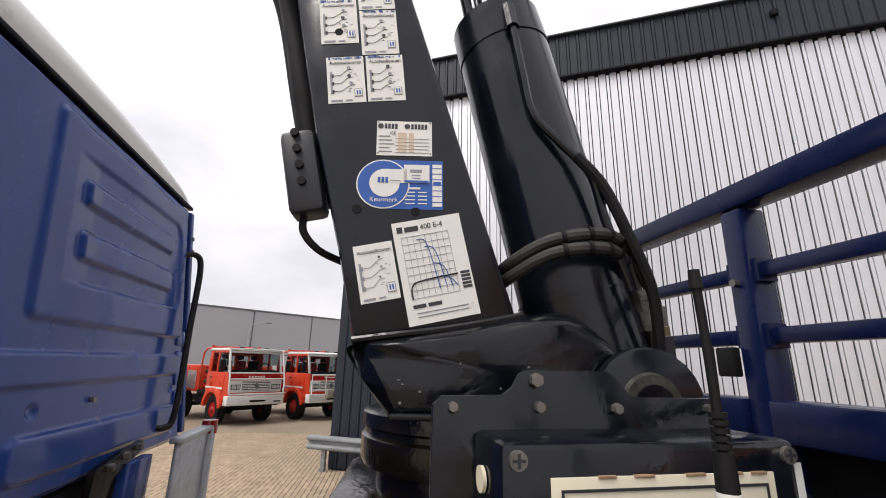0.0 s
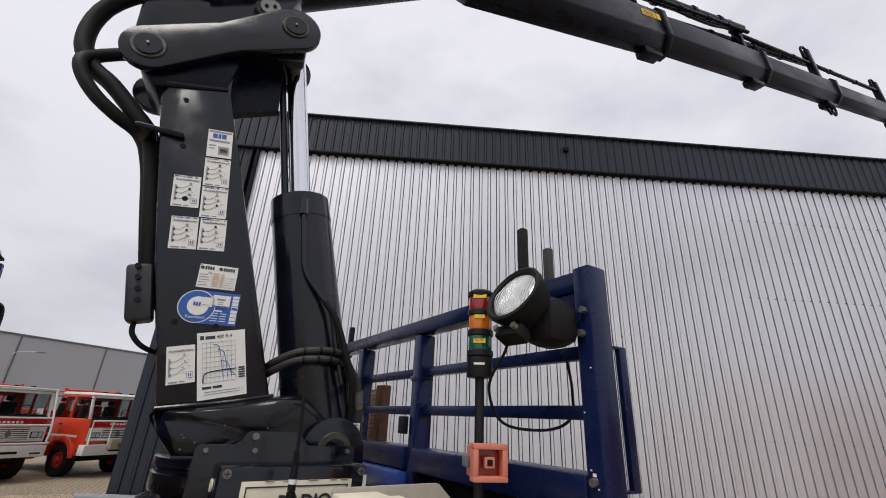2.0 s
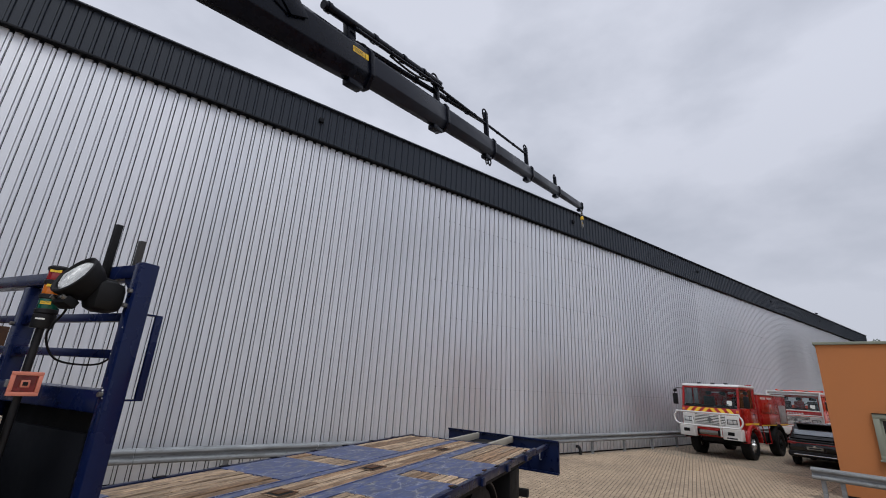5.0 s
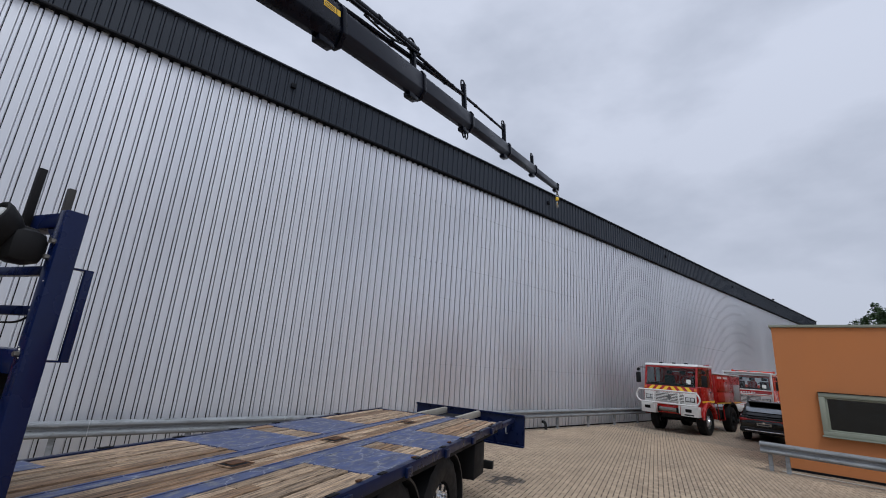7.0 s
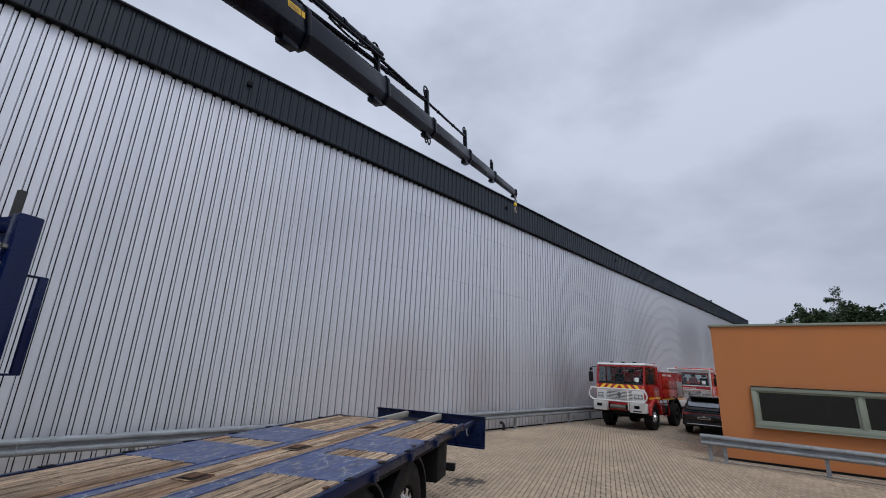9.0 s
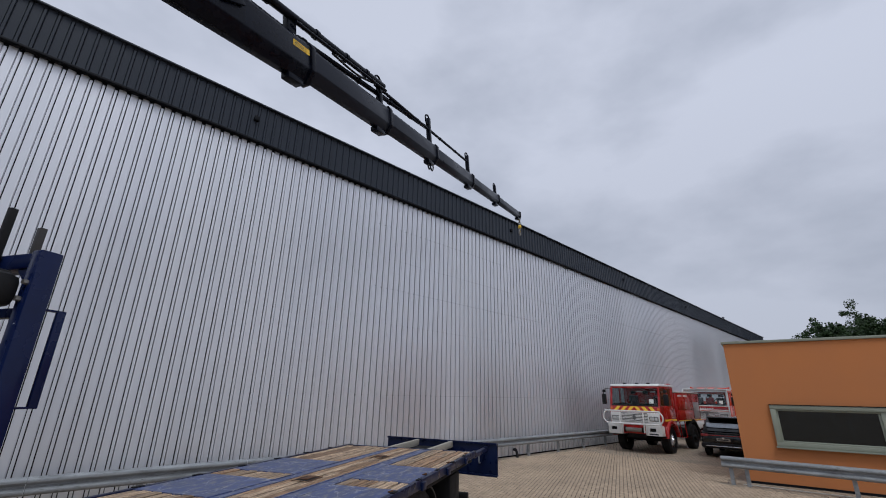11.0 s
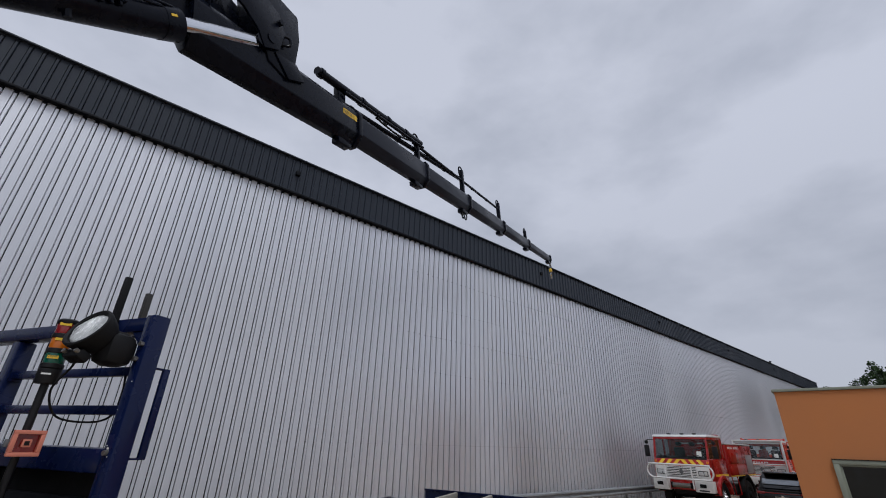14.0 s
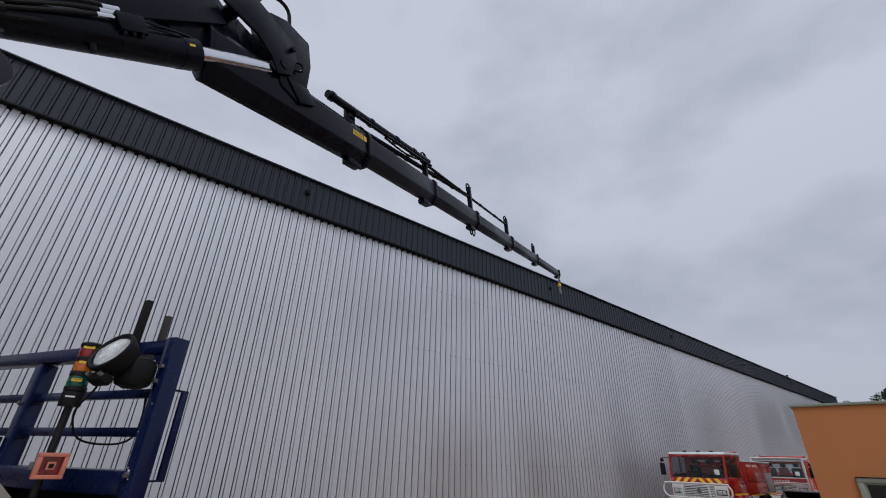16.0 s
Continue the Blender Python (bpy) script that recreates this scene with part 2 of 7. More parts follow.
M_CABGLASS = glass_material("tinted_cab_glass", (0.62, 0.68, 0.68))
M_ALLOY = material("polished_alloy_rim", (0.72, 0.73, 0.74), 0.24, 0.85, vary=0.15, scale=8, bump=0.05)
M_FAR = material("pale_grey_panel", (0.42, 0.43, 0.45), 0.6, vary=0.05, scale=0.2, bump=0.02)
M_SALMON = material("salmon_plastic", (0.62, 0.20, 0.13), 0.45, vary=0.06, scale=8, bump=0.05, dirt=(0.35, 0.12, 0.08), dirt_amount=0.1)
M_CABINET = material("black_enamel", (0.0042, 0.0056, 0.0092), 0.17, 0.0, vary=0.5, scale=11.0, fine=60.0, bump=0.22, dirt=(0.030, 0.031, 0.034), dirt_amount=0.14, spec=0.42)
M_RECEIVER = material("dusty_brown_black_plastic", (0.032, 0.027, 0.026), 0.5, vary=0.25, scale=14, fine=200, bump=0.2, spec=0.5)
M_BOX = material("grey_black_box_plastic", (0.022, 0.024, 0.029), 0.42, vary=0.2, scale=10, fine=120, bump=0.12, spec=0.45)
M_PLASTIC = material("black_plastic", (0.011, 0.011, 0.012), 0.45, vary=0.2, scale=10, bump=0.08, spec=0.3)
M_LENS_RED = material("red_lens", (0.28, 0.012, 0.012), 0.2, vary=0.05, bump=0, coat=0.6)
M_LENS_AMBER = material("amber_lens", (0.62, 0.16, 0.008), 0.2, vary=0.05, bump=0, coat=0.6)
M_LENS_GREEN = material("green_lens", (0.004, 0.10, 0.06), 0.2, vary=0.05, bump=0, coat=0.6)
M_LENS_CLEAR = material("ribbed_clear_lens", (0.62, 0.63, 0.62), 0.18, 0.2, vary=0.15, scale=40, fine=120, bump=0.5, coat=0.8)
M_BARK = material("bark", (0.09, 0.07, 0.05), 0.9, vary=0.3, bump=0.6)
M_LEAF = material("leaf", (0.022, 0.042, 0.012), 0.6, vary=0.5, scale=0.8, bump=0, per_object=0.1, spec=0.2)
M_GRAPHITE = material("grey_panel_paint", (0.13, 0.135, 0.14), 0.4, vary=0.12, scale=3, bump=0.05)
M_SAND = material("dark_joint_sand", (0.014, 0.011, 0.009), 0.95, vary=0.4, scale=3, fine=200, bump=0.3, spec=0.1)
M_PAVER = material("concrete_paver", (0.405, 0.310, 0.215), 0.88, vary=0.2, scale=0.5, fine=60, bump=0.4, dirt=(0.17, 0.14, 0.11), dirt_amount=0.15, per_object=0.16, world_space=True)
M_PAVER_OILY = material("oil_stained_paver", (0.11, 0.088, 0.066), 0.6, vary=0.4, scale=6, fine=60, bump=0.4, dirt=(0.05, 0.04, 0.032), dirt_amount=0.4, per_object=0.3, world_space=True)
M_PAVER_MANY = material("concrete_paver_field", (0.405, 0.310, 0.215), 0.88, vary=0.2, scale=0.5, fine=60, bump=0.4, dirt=(0.17, 0.14, 0.11), dirt_amount=0.15, per_object=0.16, world_space=True, island=True)


def paving_material():
    """Worn beige concrete pavers beyond the ones that are built piece by piece."""
    m = bpy.data.materials.new("beige_pavers")
    m.use_nodes = True
    n, l = m.node_tree.nodes, m.node_tree.links
    b = n["Principled BSDF"]
    geo = n.new("ShaderNodeNewGeometry")
    br = n.new("ShaderNodeTexBrick")
    br.offset = 0.5
    for key, value in (("Scale", 1.0), ("Mortar Size", 0.012), ("Mortar Smooth", 0.3), ("Brick Width", 0.21), ("Row Height", 0.105), ("Bias", 0.0)):
        br.inputs[key].default_value = value
    br.inputs["Color1"].default_value = (0.40, 0.315, 0.225, 1)
    br.inputs["Color2"].default_value = (0.34, 0.27, 0.195, 1)
    br.inputs["Mortar"].default_value = (0.045, 0.038, 0.03, 1)
    mp = n.new("ShaderNodeMapping")
    mp.inputs["Rotation"].default_value = (0, 0, radians(20.6))
    l.new(geo.outputs["Position"], mp.inputs["Vector"])
    l.new(mp.outputs["Vector"], br.inputs["Vector"])
    n1 = n.new("ShaderNodeTexNoise")
    n1.inputs["Scale"].default_value, n1.inputs["Detail"].default_value = 0.35, 6.0
    l.new(geo.outputs["Position"], n1.inputs["Vector"])
    mr = n.new("ShaderNodeMapRange")
    mr.inputs["To Min"].default_value, mr.inputs["To Max"].default_value = 0.72, 1.28
    l.new(n1.outputs["Fac"], mr.inputs["Value"])
    sc = n.new("ShaderNodeVectorMath")
    sc.operation = "SCALE"
    l.new(br.outputs["Color"], sc.inputs[0])
    l.new(mr.outputs["Result"], sc.inputs["Scale"])
    l.new(sc.outputs["Vector"], b.inputs["Base Color"])
    b.inputs["Roughness"].default_value = 0.85
    bp = n.new("ShaderNodeBump")
    bp.inputs["Strength"].default_value, bp.inputs["Distance"].default_value = 0.6, 0.006
    bp.invert = True
    l.new(br.outputs["Fac"], bp.inputs["Height"])
    l.new(bp.outputs["Normal"], b.inputs["Normal"])
    return m


M_PAVING = paving_material()

# ---- mesh helpers ----
I4 = Matrix.Identity(4)


def link_mesh(name, bm, mat, smooth=False):
    me = bpy.data.meshes.new(name)
    bmesh.ops.recalc_face_normals(bm, faces=bm.faces)
    bm.to_mesh(me)
    bm.free()
    me.materials.append(mat)
    if smooth:
        for p in me.polygons:
            p.use_smooth = True
        me.set_sharp_from_angle(angle=radians(35))
    return new(name, me)


def part(name, bm, mat, parent, label="", smooth=True):
    ob = link_mesh(name, bm, mat, smooth)
    ob.parent = parent
    if label:
        tagged(ob, label)
    return ob


def thing(name, label, category, m=I4, group="", kind=""):
    ob = new(name)
    ob.empty_display_size = 0.2
    ob.matrix_world = m
    return tagged(ob, label, category, group, kind)


def single(name, bm, mat, label, category, m=I4, group="", kind="", smooth=True):
    ob = link_mesh(name, bm, mat, smooth)
    ob.matrix_world = m
    return tagged(ob, label, category, group, kind)


def box(bm, x0, x1, y0, y1, z0, z1, bevel=0.0, m=I4):
    r = bmesh.ops.create_cube(bm, size=1.0, matrix=m @ Matrix.Translation(((x0 + x1) / 2, (y0 + y1) / 2, (z0 + z1) / 2)) @ Matrix.Diagonal((abs(x1 - x0), abs(y1 - y0), abs(z1 - z0), 1)))
    if bevel:
        vs = set(r["verts"])
        es = [e for e in bm.edges if e.verts[0] in vs and e.verts[1] in vs]
        bmesh.ops.bevel(bm, geom=es, offset=bevel, segments=2, profile=0.5, affect="EDGES")
    return bm


def new_box(x0, x1, y0, y1, z0, z1, bevel=0.0, m=I4):
    return box(bmesh.new(), x0, x1, y0, y1, z0, z1, bevel, m)


def rod(bm, p, q, r, r2=None, seg=20, caps=True):
    p, q = Vector(p), Vector(q)
    d = q - p
    m = Matrix.Translation((p + q) / 2) @ d.to_track_quat("Z", "Y").to_matrix().to_4x4()
    bmesh.ops.create_cone(bm, cap_ends=caps, segments=seg, radius1=r, radius2=r if r2 is None else r2, depth=d.length, matrix=m)
    return bm


def new_rod(p, q, r, r2=None, seg=20):
    return rod(bmesh.new(), p, q, r, r2, seg)


def slab(bm, outline, y0, y1, bevel=0.0):
    """A plate with the outline [(x, z), ...], from y0 to y1."""
    vs = [bm.verts.new((x, y0, z)) for x, z in outline]
    f = bm.faces.new(vs)
    ex = bmesh.ops.extrude_face_region(bm, geom=[f])
    top = [v for v in ex["geom"] if isinstance(v, bmesh.types.BMVert)]
    bmesh.ops.translate(bm, verts=top, vec=(0, y1 - y0, 0))
    if bevel:
        allv = set(vs) | set(top)
        es = [e for e in bm.edges if e.verts[0] in allv and e.verts[1] in allv]
        bmesh.ops.bevel(bm, geom=es, offset=bevel, segments=2, profile=0.5, affect="EDGES")
    return bm


def new_slab(outline, y0, y1, bevel=0.0):
    return slab(bmesh.new(), outline, y0, y1, bevel)


def spline(points, steps=8):
    """A smooth line through the points."""
    ps = [Vector(p) for p in points]
    out = []
    for i in range(len(ps) - 1):
        a, b, c, d = ps[max(i - 1, 0)], ps[i], ps[i + 1], ps[min(i + 2, len(ps) - 1)]
        for k in range(steps):
            t = k / steps
            out.append(0.5 * ((2 * b) + (c - a) * t + (2 * a - 5 * b + 4 * c - d) * t * t + (3 * b - a - 3 * c + d) * t ** 3))
    return out + [ps[-1]]


def tube(bm, points, r, seg=10, steps=8, smooth_line=True):
    line = spline(points, steps) if smooth_line else [Vector(p) for p in points]
    rings = []
    up = Vector((0.31, 0.17, 0.93)).normalized()
    for i, p in enumerate(line):
        d = (line[min(i + 1, len(line) - 1)] - line[max(i - 1, 0)]).normalized()
        x = d.cross(up).normalized()
        y = x.cross(d)
        rings.append([bm.verts.new(p + r * (math.cos(a) * x + math.sin(a) * y)) for a in (2 * math.pi * k / seg for k in range(seg))])
    for a, b in zip(rings, rings[1:]):
        for k in range(seg):
            bm.faces.new((a[k], a[(k + 1) % seg], b[(k + 1) % seg], b[k]))
    bm.faces.new(rings[0][::-1])
    bm.faces.new(rings[-1])
    return bm


def new_tube(points, r, seg=10, steps=8, smooth_line=True):
    return tube(bmesh.new(), points, r, seg, steps, smooth_line)


def arc(cx, cz, r, a0, a1, n=8):
    return [(cx + r * math.cos(radians(a0 + (a1 - a0) * k / n)), cz + r * math.sin(radians(a0 + (a1 - a0) * k / n))) for k in range(n + 1)]


def lathe(profile, seg=28):
    """A turned body round z from [(radius, z), ...]."""
    bm = bmesh.new()
    rings = [[bm.verts.new((r * math.cos(2 * math.pi * k / seg), r * math.sin(2 * math.pi * k / seg), z)) for k in range(seg)] for r, z in profile]
    for a, b in zip(rings, rings[1:]):
        for k in range(seg):
            bm.faces.new((a[k], a[(k + 1) % seg], b[(k + 1) % seg], b[k]))
    bm.faces.new(rings[0][::-1])
    bm.faces.new(rings[-1])
    return bm


def words(name, text, size, m, mat, parent, extrude=0.0004, bold=0.0):
    cu = bpy.data.curves.new(name, "FONT")
    cu.body, cu.size, cu.extrude, cu.offset = text, size, extrude, bold
    cu.align_x, cu.align_y = "LEFT", "BOTTOM"
    tmp = bpy.data.objects.new(name, cu)
    me = bpy.data.meshes.new_from_object(tmp)
    bpy.data.objects.remove(tmp)
    me.transform(m)
    me.materials.clear()
    me.materials.append(mat)
    ob = new(name, me)
    ob.parent = parent
    return ob


# ---- the ground ----
g = bmesh.new()
bmesh.ops.create_grid(g, x_segments=8, y_segments=8, size=600)
single("ground", g, M_PAVING, "yard of worn beige concrete block paving", "ground", kind="structure", smooth=False)

# ---- the warehouse ----
WALL_Y, EAVE, FASCIA_Z = 7.75, 10.75, 9.55
RIB = 0.25


def ribbed(x0, x1, z0, z1, y, pitch, deep, top, slope):
    """Ribbed sheet in the plane y: raised ribs with sloping sides towards -y, a narrow fold at each foot."""
    bm = bmesh.new()
    xs = []
    n = int((x1 - x0) / pitch)
    w = pitch - top - 2 * slope - 0.016
    for k in range(n):
        a = x0 + k * pitch
        b = a + w + 0.008
        xs += [(a, 0), (a + w, 0), (a + w + 0.001, -0.03), (b - 0.001, -0.03), (b, 0), (b + slope, deep), (b + slope + top, deep), (b + 2 * slope + top, 0), (b + 2 * slope + top + 0.001, -0.03), (a + pitch - 0.001, -0.03)]
    xs.append((x0 + n * pitch, 0))
    lo = [bm.verts.new((x, y - d, z0)) for x, d in xs]
    hi = [bm.verts.new((x, y - d, z1)) for x, d in xs]
    for i in range(len(xs) - 1):
        bm.faces.new((lo[i], lo[i + 1], hi[i + 1], hi[i]))
    return bm


def sheet_mesh(z0, z1, gap, proud, lapped):
    """One metre of wall sheet: wide pans and raised dovetail ribs, narrower at the foot, with a narrow fold on each side."""
    bm = bmesh.new()
    pan, top, under = 0.172 - gap, 0.078 - gap, 0.010
    for k in range(4):
        x = k * RIB
        r = x + pan + gap
        ledge = 0.010 if lapped else gap + under
        for pr in ([(x, 0.040), (x, 0.002), (x + 0.002, 0), (x + pan - 0.002, 0), (x + pan, 0.002), (x + pan, 0.040), (x + pan + ledge, 0.040)],
                   [(r + under, 0.040), (r + under, 0.004), (r, -proud + 0.003), (r + 0.003, -proud), (r + top - 0.003, -proud), (r + top, -proud + 0.003), (r + top - under, 0.004), (r + top - under, 0.040), (r + top - under + ledge, 0.040)]):
            lo = [bm.verts.new((u, y, z0)) for u, y in pr]
            hi = [bm.verts.new((u, y, z1)) for u, y in pr]
            for i in range(len(pr) - 1):
                bm.faces.new((lo[i], lo[i + 1], hi[i + 1], hi[i]))
    me = bpy.data.meshes.new("cladding_sheet")
    bm.to_mesh(me)
    bm.free()
    me.materials.append(M_SHEET)
    return me


def shade_blocks(x0, pitch, count, width, y0, y1, z0, z1):
    """Dark blocks that stand in for the shade at the rib ends, one on each rib."""
    bm = bmesh.new()
    for k in range(count):
        x = x0 + k * pitch
        box(bm, x, x + width, y0, y1, z0, z1)
    return bm


warehouse = thing("warehouse", "long warehouse clad in silver ribbed sheet with an anthracite eaves band", "building")
SHEET, SHEET_FLAT = sheet_mesh(0.05, FASCIA_Z, 0.021, 0.021, True), sheet_mesh(0.05, FASCIA_Z, 0.014, 0.011, False)
for k in range(78):
    ob = new("cladding_sheet", SHEET if k < 34 else SHEET_FLAT)
    ob.parent = warehouse
    ob.matrix_local = Matrix.Translation((-4.308 + k, WALL_Y, 0))
# near-black backing: seen through the open folds, its colour supplies their shade
part("wall", new_box(-5.6, 74, WALL_Y + 0.05, WALL_Y + 0.25, 0, EAVE - 0.1), M_TRIM, warehouse)
part("eaves_band", ribbed(-5.7, 74.1, FASCIA_Z, EAVE, WALL_Y - 0.10, 0.25, 0.030, 0.045, 0.014), M_FASCIA, warehouse, "anthracite ribbed eaves band", smooth=False)
part("corner_cladding", ribbed(-5.7, -4.3, 0.05, FASCIA_Z, WALL_Y - 0.06, 0.25, 0.030, 0.045, 0.014), M_FASCIA, warehouse, "anthracite ribbed corner cladding", smooth=False)
part("flashing", new_box(-5.72, 74.1, WALL_Y - 0.16, WALL_Y + 0.03, FASCIA_Z - 0.06, FASCIA_Z - 0.002, 0.006), M_TRIM, warehouse, "dark drip flashing")
# the toothed shadow below flashing and coping, added as dark blocks
tagged(part("rib_filler", shade_blocks(-4.308 + 0.170, 0.25, 312, 0.064, WALL_Y - 0.028, WALL_Y + 0.04, FASCIA_Z - 0.13, FASCIA_Z - 0.061), M_TRIM, warehouse, "dark blocks for the shade under the flashing", smooth=False), kind="stuff")
tagged(part("rib_filler", shade_blocks(-5.7 + 0.166, 0.25, 318, 0.077, WALL_Y - 0.137, WALL_Y - 0.09, EAVE - 0.07, EAVE + 0.002), M_TRIM, warehouse, "dark blocks for the shade under the coping", smooth=False), kind="stuff")
part("coping", new_box(-5.75, 74.15, WALL_Y - 0.19, WALL_Y + 0.35, EAVE + 0.003, EAVE + 0.05, 0.008), M_FASCIA, warehouse, "dark roof edge coping")
part("corner_trim", new_box(-4.34, -4.27, WALL_Y - 0.12, WALL_Y, 0.05, FASCIA_Z - 0.08), M_TRIM, warehouse)
part("gable_wall", new_box(-5.72, -5.56, WALL_Y + 0.26, WALL_Y + 30, 0, EAVE - 0.05), M_FASCIA, warehouse)
part("gable_wall", new_box(74, 74.16, WALL_Y + 0.26, WALL_Y + 30, 0, EAVE - 0.05), M_FASCIA, warehouse)
part("roof", new_box(-5.5, 74, WALL_Y + 0.4, WALL_Y + 30, EAVE - 0.2, EAVE - 0.05), M_FASCIA, warehouse)
part("plinth", new_box(-5.7, 74, WALL_Y - 0.02, WALL_Y + 0.015, 0, 0.05), M_TRIM, warehouse)
for hx in (4.70, 17.36, 30.1, 42.8, 55.5):
    part("overflow_outlet", new_box(hx - 0.07, hx + 0.07, WALL_Y - 0.20, WALL_Y - 0.09, 10.16, 10.31, 0.01), M_TRIM, warehouse, "small square dark roof outlet")

vent = thing("roof_vent", "small dark vent on the warehouse roof edge", "vent", pose(55.6, WALL_Y, EAVE + 0.05))
part("stem", new_rod((0, 0, 0), (0, 0, 0.18), 0.04, seg=10), M_TRIM, vent)
part("cowl", new_box(-0.20, 0.20, -0.08, 0.08, 0.18, 0.28, 0.03), M_TRIM, vent)

# rows of screw heads along the sheets
sb = bmesh.new()
for zz in (2.34, 4.69, 7.05, 8.3, 5.95):
    span = (-4.2, 40) if zz not in (8.3, 5.95) else (9.5, 20)
    x = span[0] + 0.17 - 0.1
    while x < span[1]:
        bmesh.ops.create_cone(sb, cap_ends=True, segments=6, radius1=0.017, radius2=0.013, depth=0.014, matrix=Matrix.Translation((x, WALL_Y - 0.006, zz)) @ Matrix.Rotation(radians(90), 4, "X"))
        x += RIB
tagged(part("screw_head", sb, M_TRIM, warehouse, "rows of dark screw heads", smooth=False), kind="stuff")


def guard_rail(name, label, length, post_at, m, group=""):
    """A galvanised W-beam crash barrier along x, seen from -y; the beam is 0.31 m high with its top at 0.78 m."""
    rail = thing(name, label, "crash barrier", m, group)
    prof = [(-0.01, 0.785), (-0.03, 0.78), (-0.095, 0.745), (-0.105, 0.72), (-0.10, 0.695), (-0.025, 0.655), (-0.012, 0.64), (-0.012, 0.61), (-0.025, 0.595), (-0.10, 0.555), (-0.105, 0.53), (-0.095, 0.505), (-0.03, 0.47), (-0.01, 0.465)]
    start, step = 0.0, 4.0
    while start < length - 0.01:
        end = min(start + step, length)
        bm = bmesh.new()
        a = [bm.verts.new((start + 0.004, y, z)) for y, z in prof] + [bm.verts.new((start + 0.004, y + 0.006, z)) for y, z in prof[::-1]]
        b = [bm.verts.new((end - 0.004, v.co.y, v.co.z)) for v in a]
        for k in range(len(a)):
            bm.faces.new((a[k], a[(k + 1) % len(a)], b[(k + 1) % len(b)], b[k]))
        bm.faces.new(a)
        bm.faces.new(b[::-1])
        part("beam", bm, M_BARRIER, rail)
        start = end
    for x in post_at:
        p = bmesh.new()
        box(p, x - 0.05, x + 0.05, 0.012, 0.022, 0, 0.74)
        box(p, x - 0.05, x - 0.04, 0.022, 0.10, 0, 0.74)
        box(p, x + 0.04, x + 0.05, 0.022, 0.10, 0, 0.74)
        part("post", p, M_BARRIER, rail)
        for z in (0.56, 0.69):
            part("bolt", new_rod((x, -0.075, z), (x, -0.092, z), 0.016, seg=6), M_STEEL, rail, smooth=False)
    return rail


guard_rail("crash_barrier", "galvanised steel crash barrier along the warehouse wall", 46.0, [0.4 + 2.36 * k for k in range(20)], pose(-6.1, 7.42, 0))
guard_rail("crash_barrier", "galvanised steel crash barrier in front of the orange building", 16.0, [0.22, 0.62, 3.0, 5.4, 7.8, 10.2, 12.6, 15.0], pose(17.6, 0.1, 0, 0, 0, -84))

single("drain_pipe", new_tube([(17.05, 7.45, 0.0), (17.05, 7.45, 0.10), (17.08, 7.5, 0.22), (17.15, 7.62, 0.27), (17.18, 7.72, 0.27)], 0.06, 10, 5), M_PLASTIC, "black plastic drain pipe bent into the warehouse wall", "drain pipe")

# ---- the orange building ----
OB = pose(18.5, -0.35, 0, 0, 0, -80)      # x runs along the face, -y faces the yard
orange = thing("flat_roofed_building", "low orange rendered building with a flat roof", "building", OB)
ofh, wx0, wx1, wz0, wz1 = 4.22, 0.95, 6.1, 1.14, 2.27
for x0, x1, z0, z1 in ((-0.02, wx0, 0, ofh), (wx1, 22, 0, ofh), (wx0, wx1, 0, wz0), (wx0, wx1, wz1, ofh)):
    part("wall", new_box(x0, x1, 0, 0.3, z0, z1), M_ORANGE, orange)
part("wall", new_box(-0.02, 0.28, 0.3, 14, 0, ofh), M_ORANGE, orange)
part("wall", new_box(21.7, 22, 0.3, 14, 0, ofh), M_ORANGE, orange)
part("wall", new_box(0.28, 21.7, 13.7, 14, 0, ofh), M_ORANGE, orange)
part("roof", new_box(0.28, 21.7, 0.3, 13.7, ofh - 0.25, ofh - 0.1), M_TRIM, orange)
part("roof_edge", new_box(-0.08, 22.05, -0.06, 0.1, ofh + 0.004, ofh + 0.085, 0.01), M_GREYGREEN, orange, "grey metal roof edge")
part("roof_edge", new_box(-0.08, 0.08, 0.104, 14, ofh + 0.004, ofh + 0.085, 0.01), M_GREYGREEN, orange, "grey metal roof edge")
part("plinth", new_box(-0.03, 22, -0.012, 0.0, 0.0, 0.07), M_TRIM, orange)
wf = part("window", new_box(wx0 + 0.02, wx1 - 0.02, 0.19, 0.20, wz0 + 0.02, wz1 - 0.02), M_DARK, orange, "long ribbon window with dark panes")
fr = 0.09
for x0, x1, z0, z1 in ((wx0 - 0.05, wx1 + 0.05, wz1 - fr, wz1 + 0.03), (wx0 - 0.05, wx1 + 0.05, wz0 - 0.03, wz0 + fr), (wx0 - 0.05, wx0 + fr, wz0 + fr, wz1 - fr), (wx1 - fr, wx1 + 0.05, wz0 + fr, wz1 - fr)):
    part("frame", new_box(x0, x1, -0.10, 0.12, z0, z1, 0.01), M_GREYGREEN, wf, "grey-green window frame")
for x in (3.47, 4.75):
    part("frame", new_box(x - 0.06, x + 0.06, -0.06, 0.12, wz0 + fr, wz1 - fr, 0.006), M_GREYGREEN, wf)
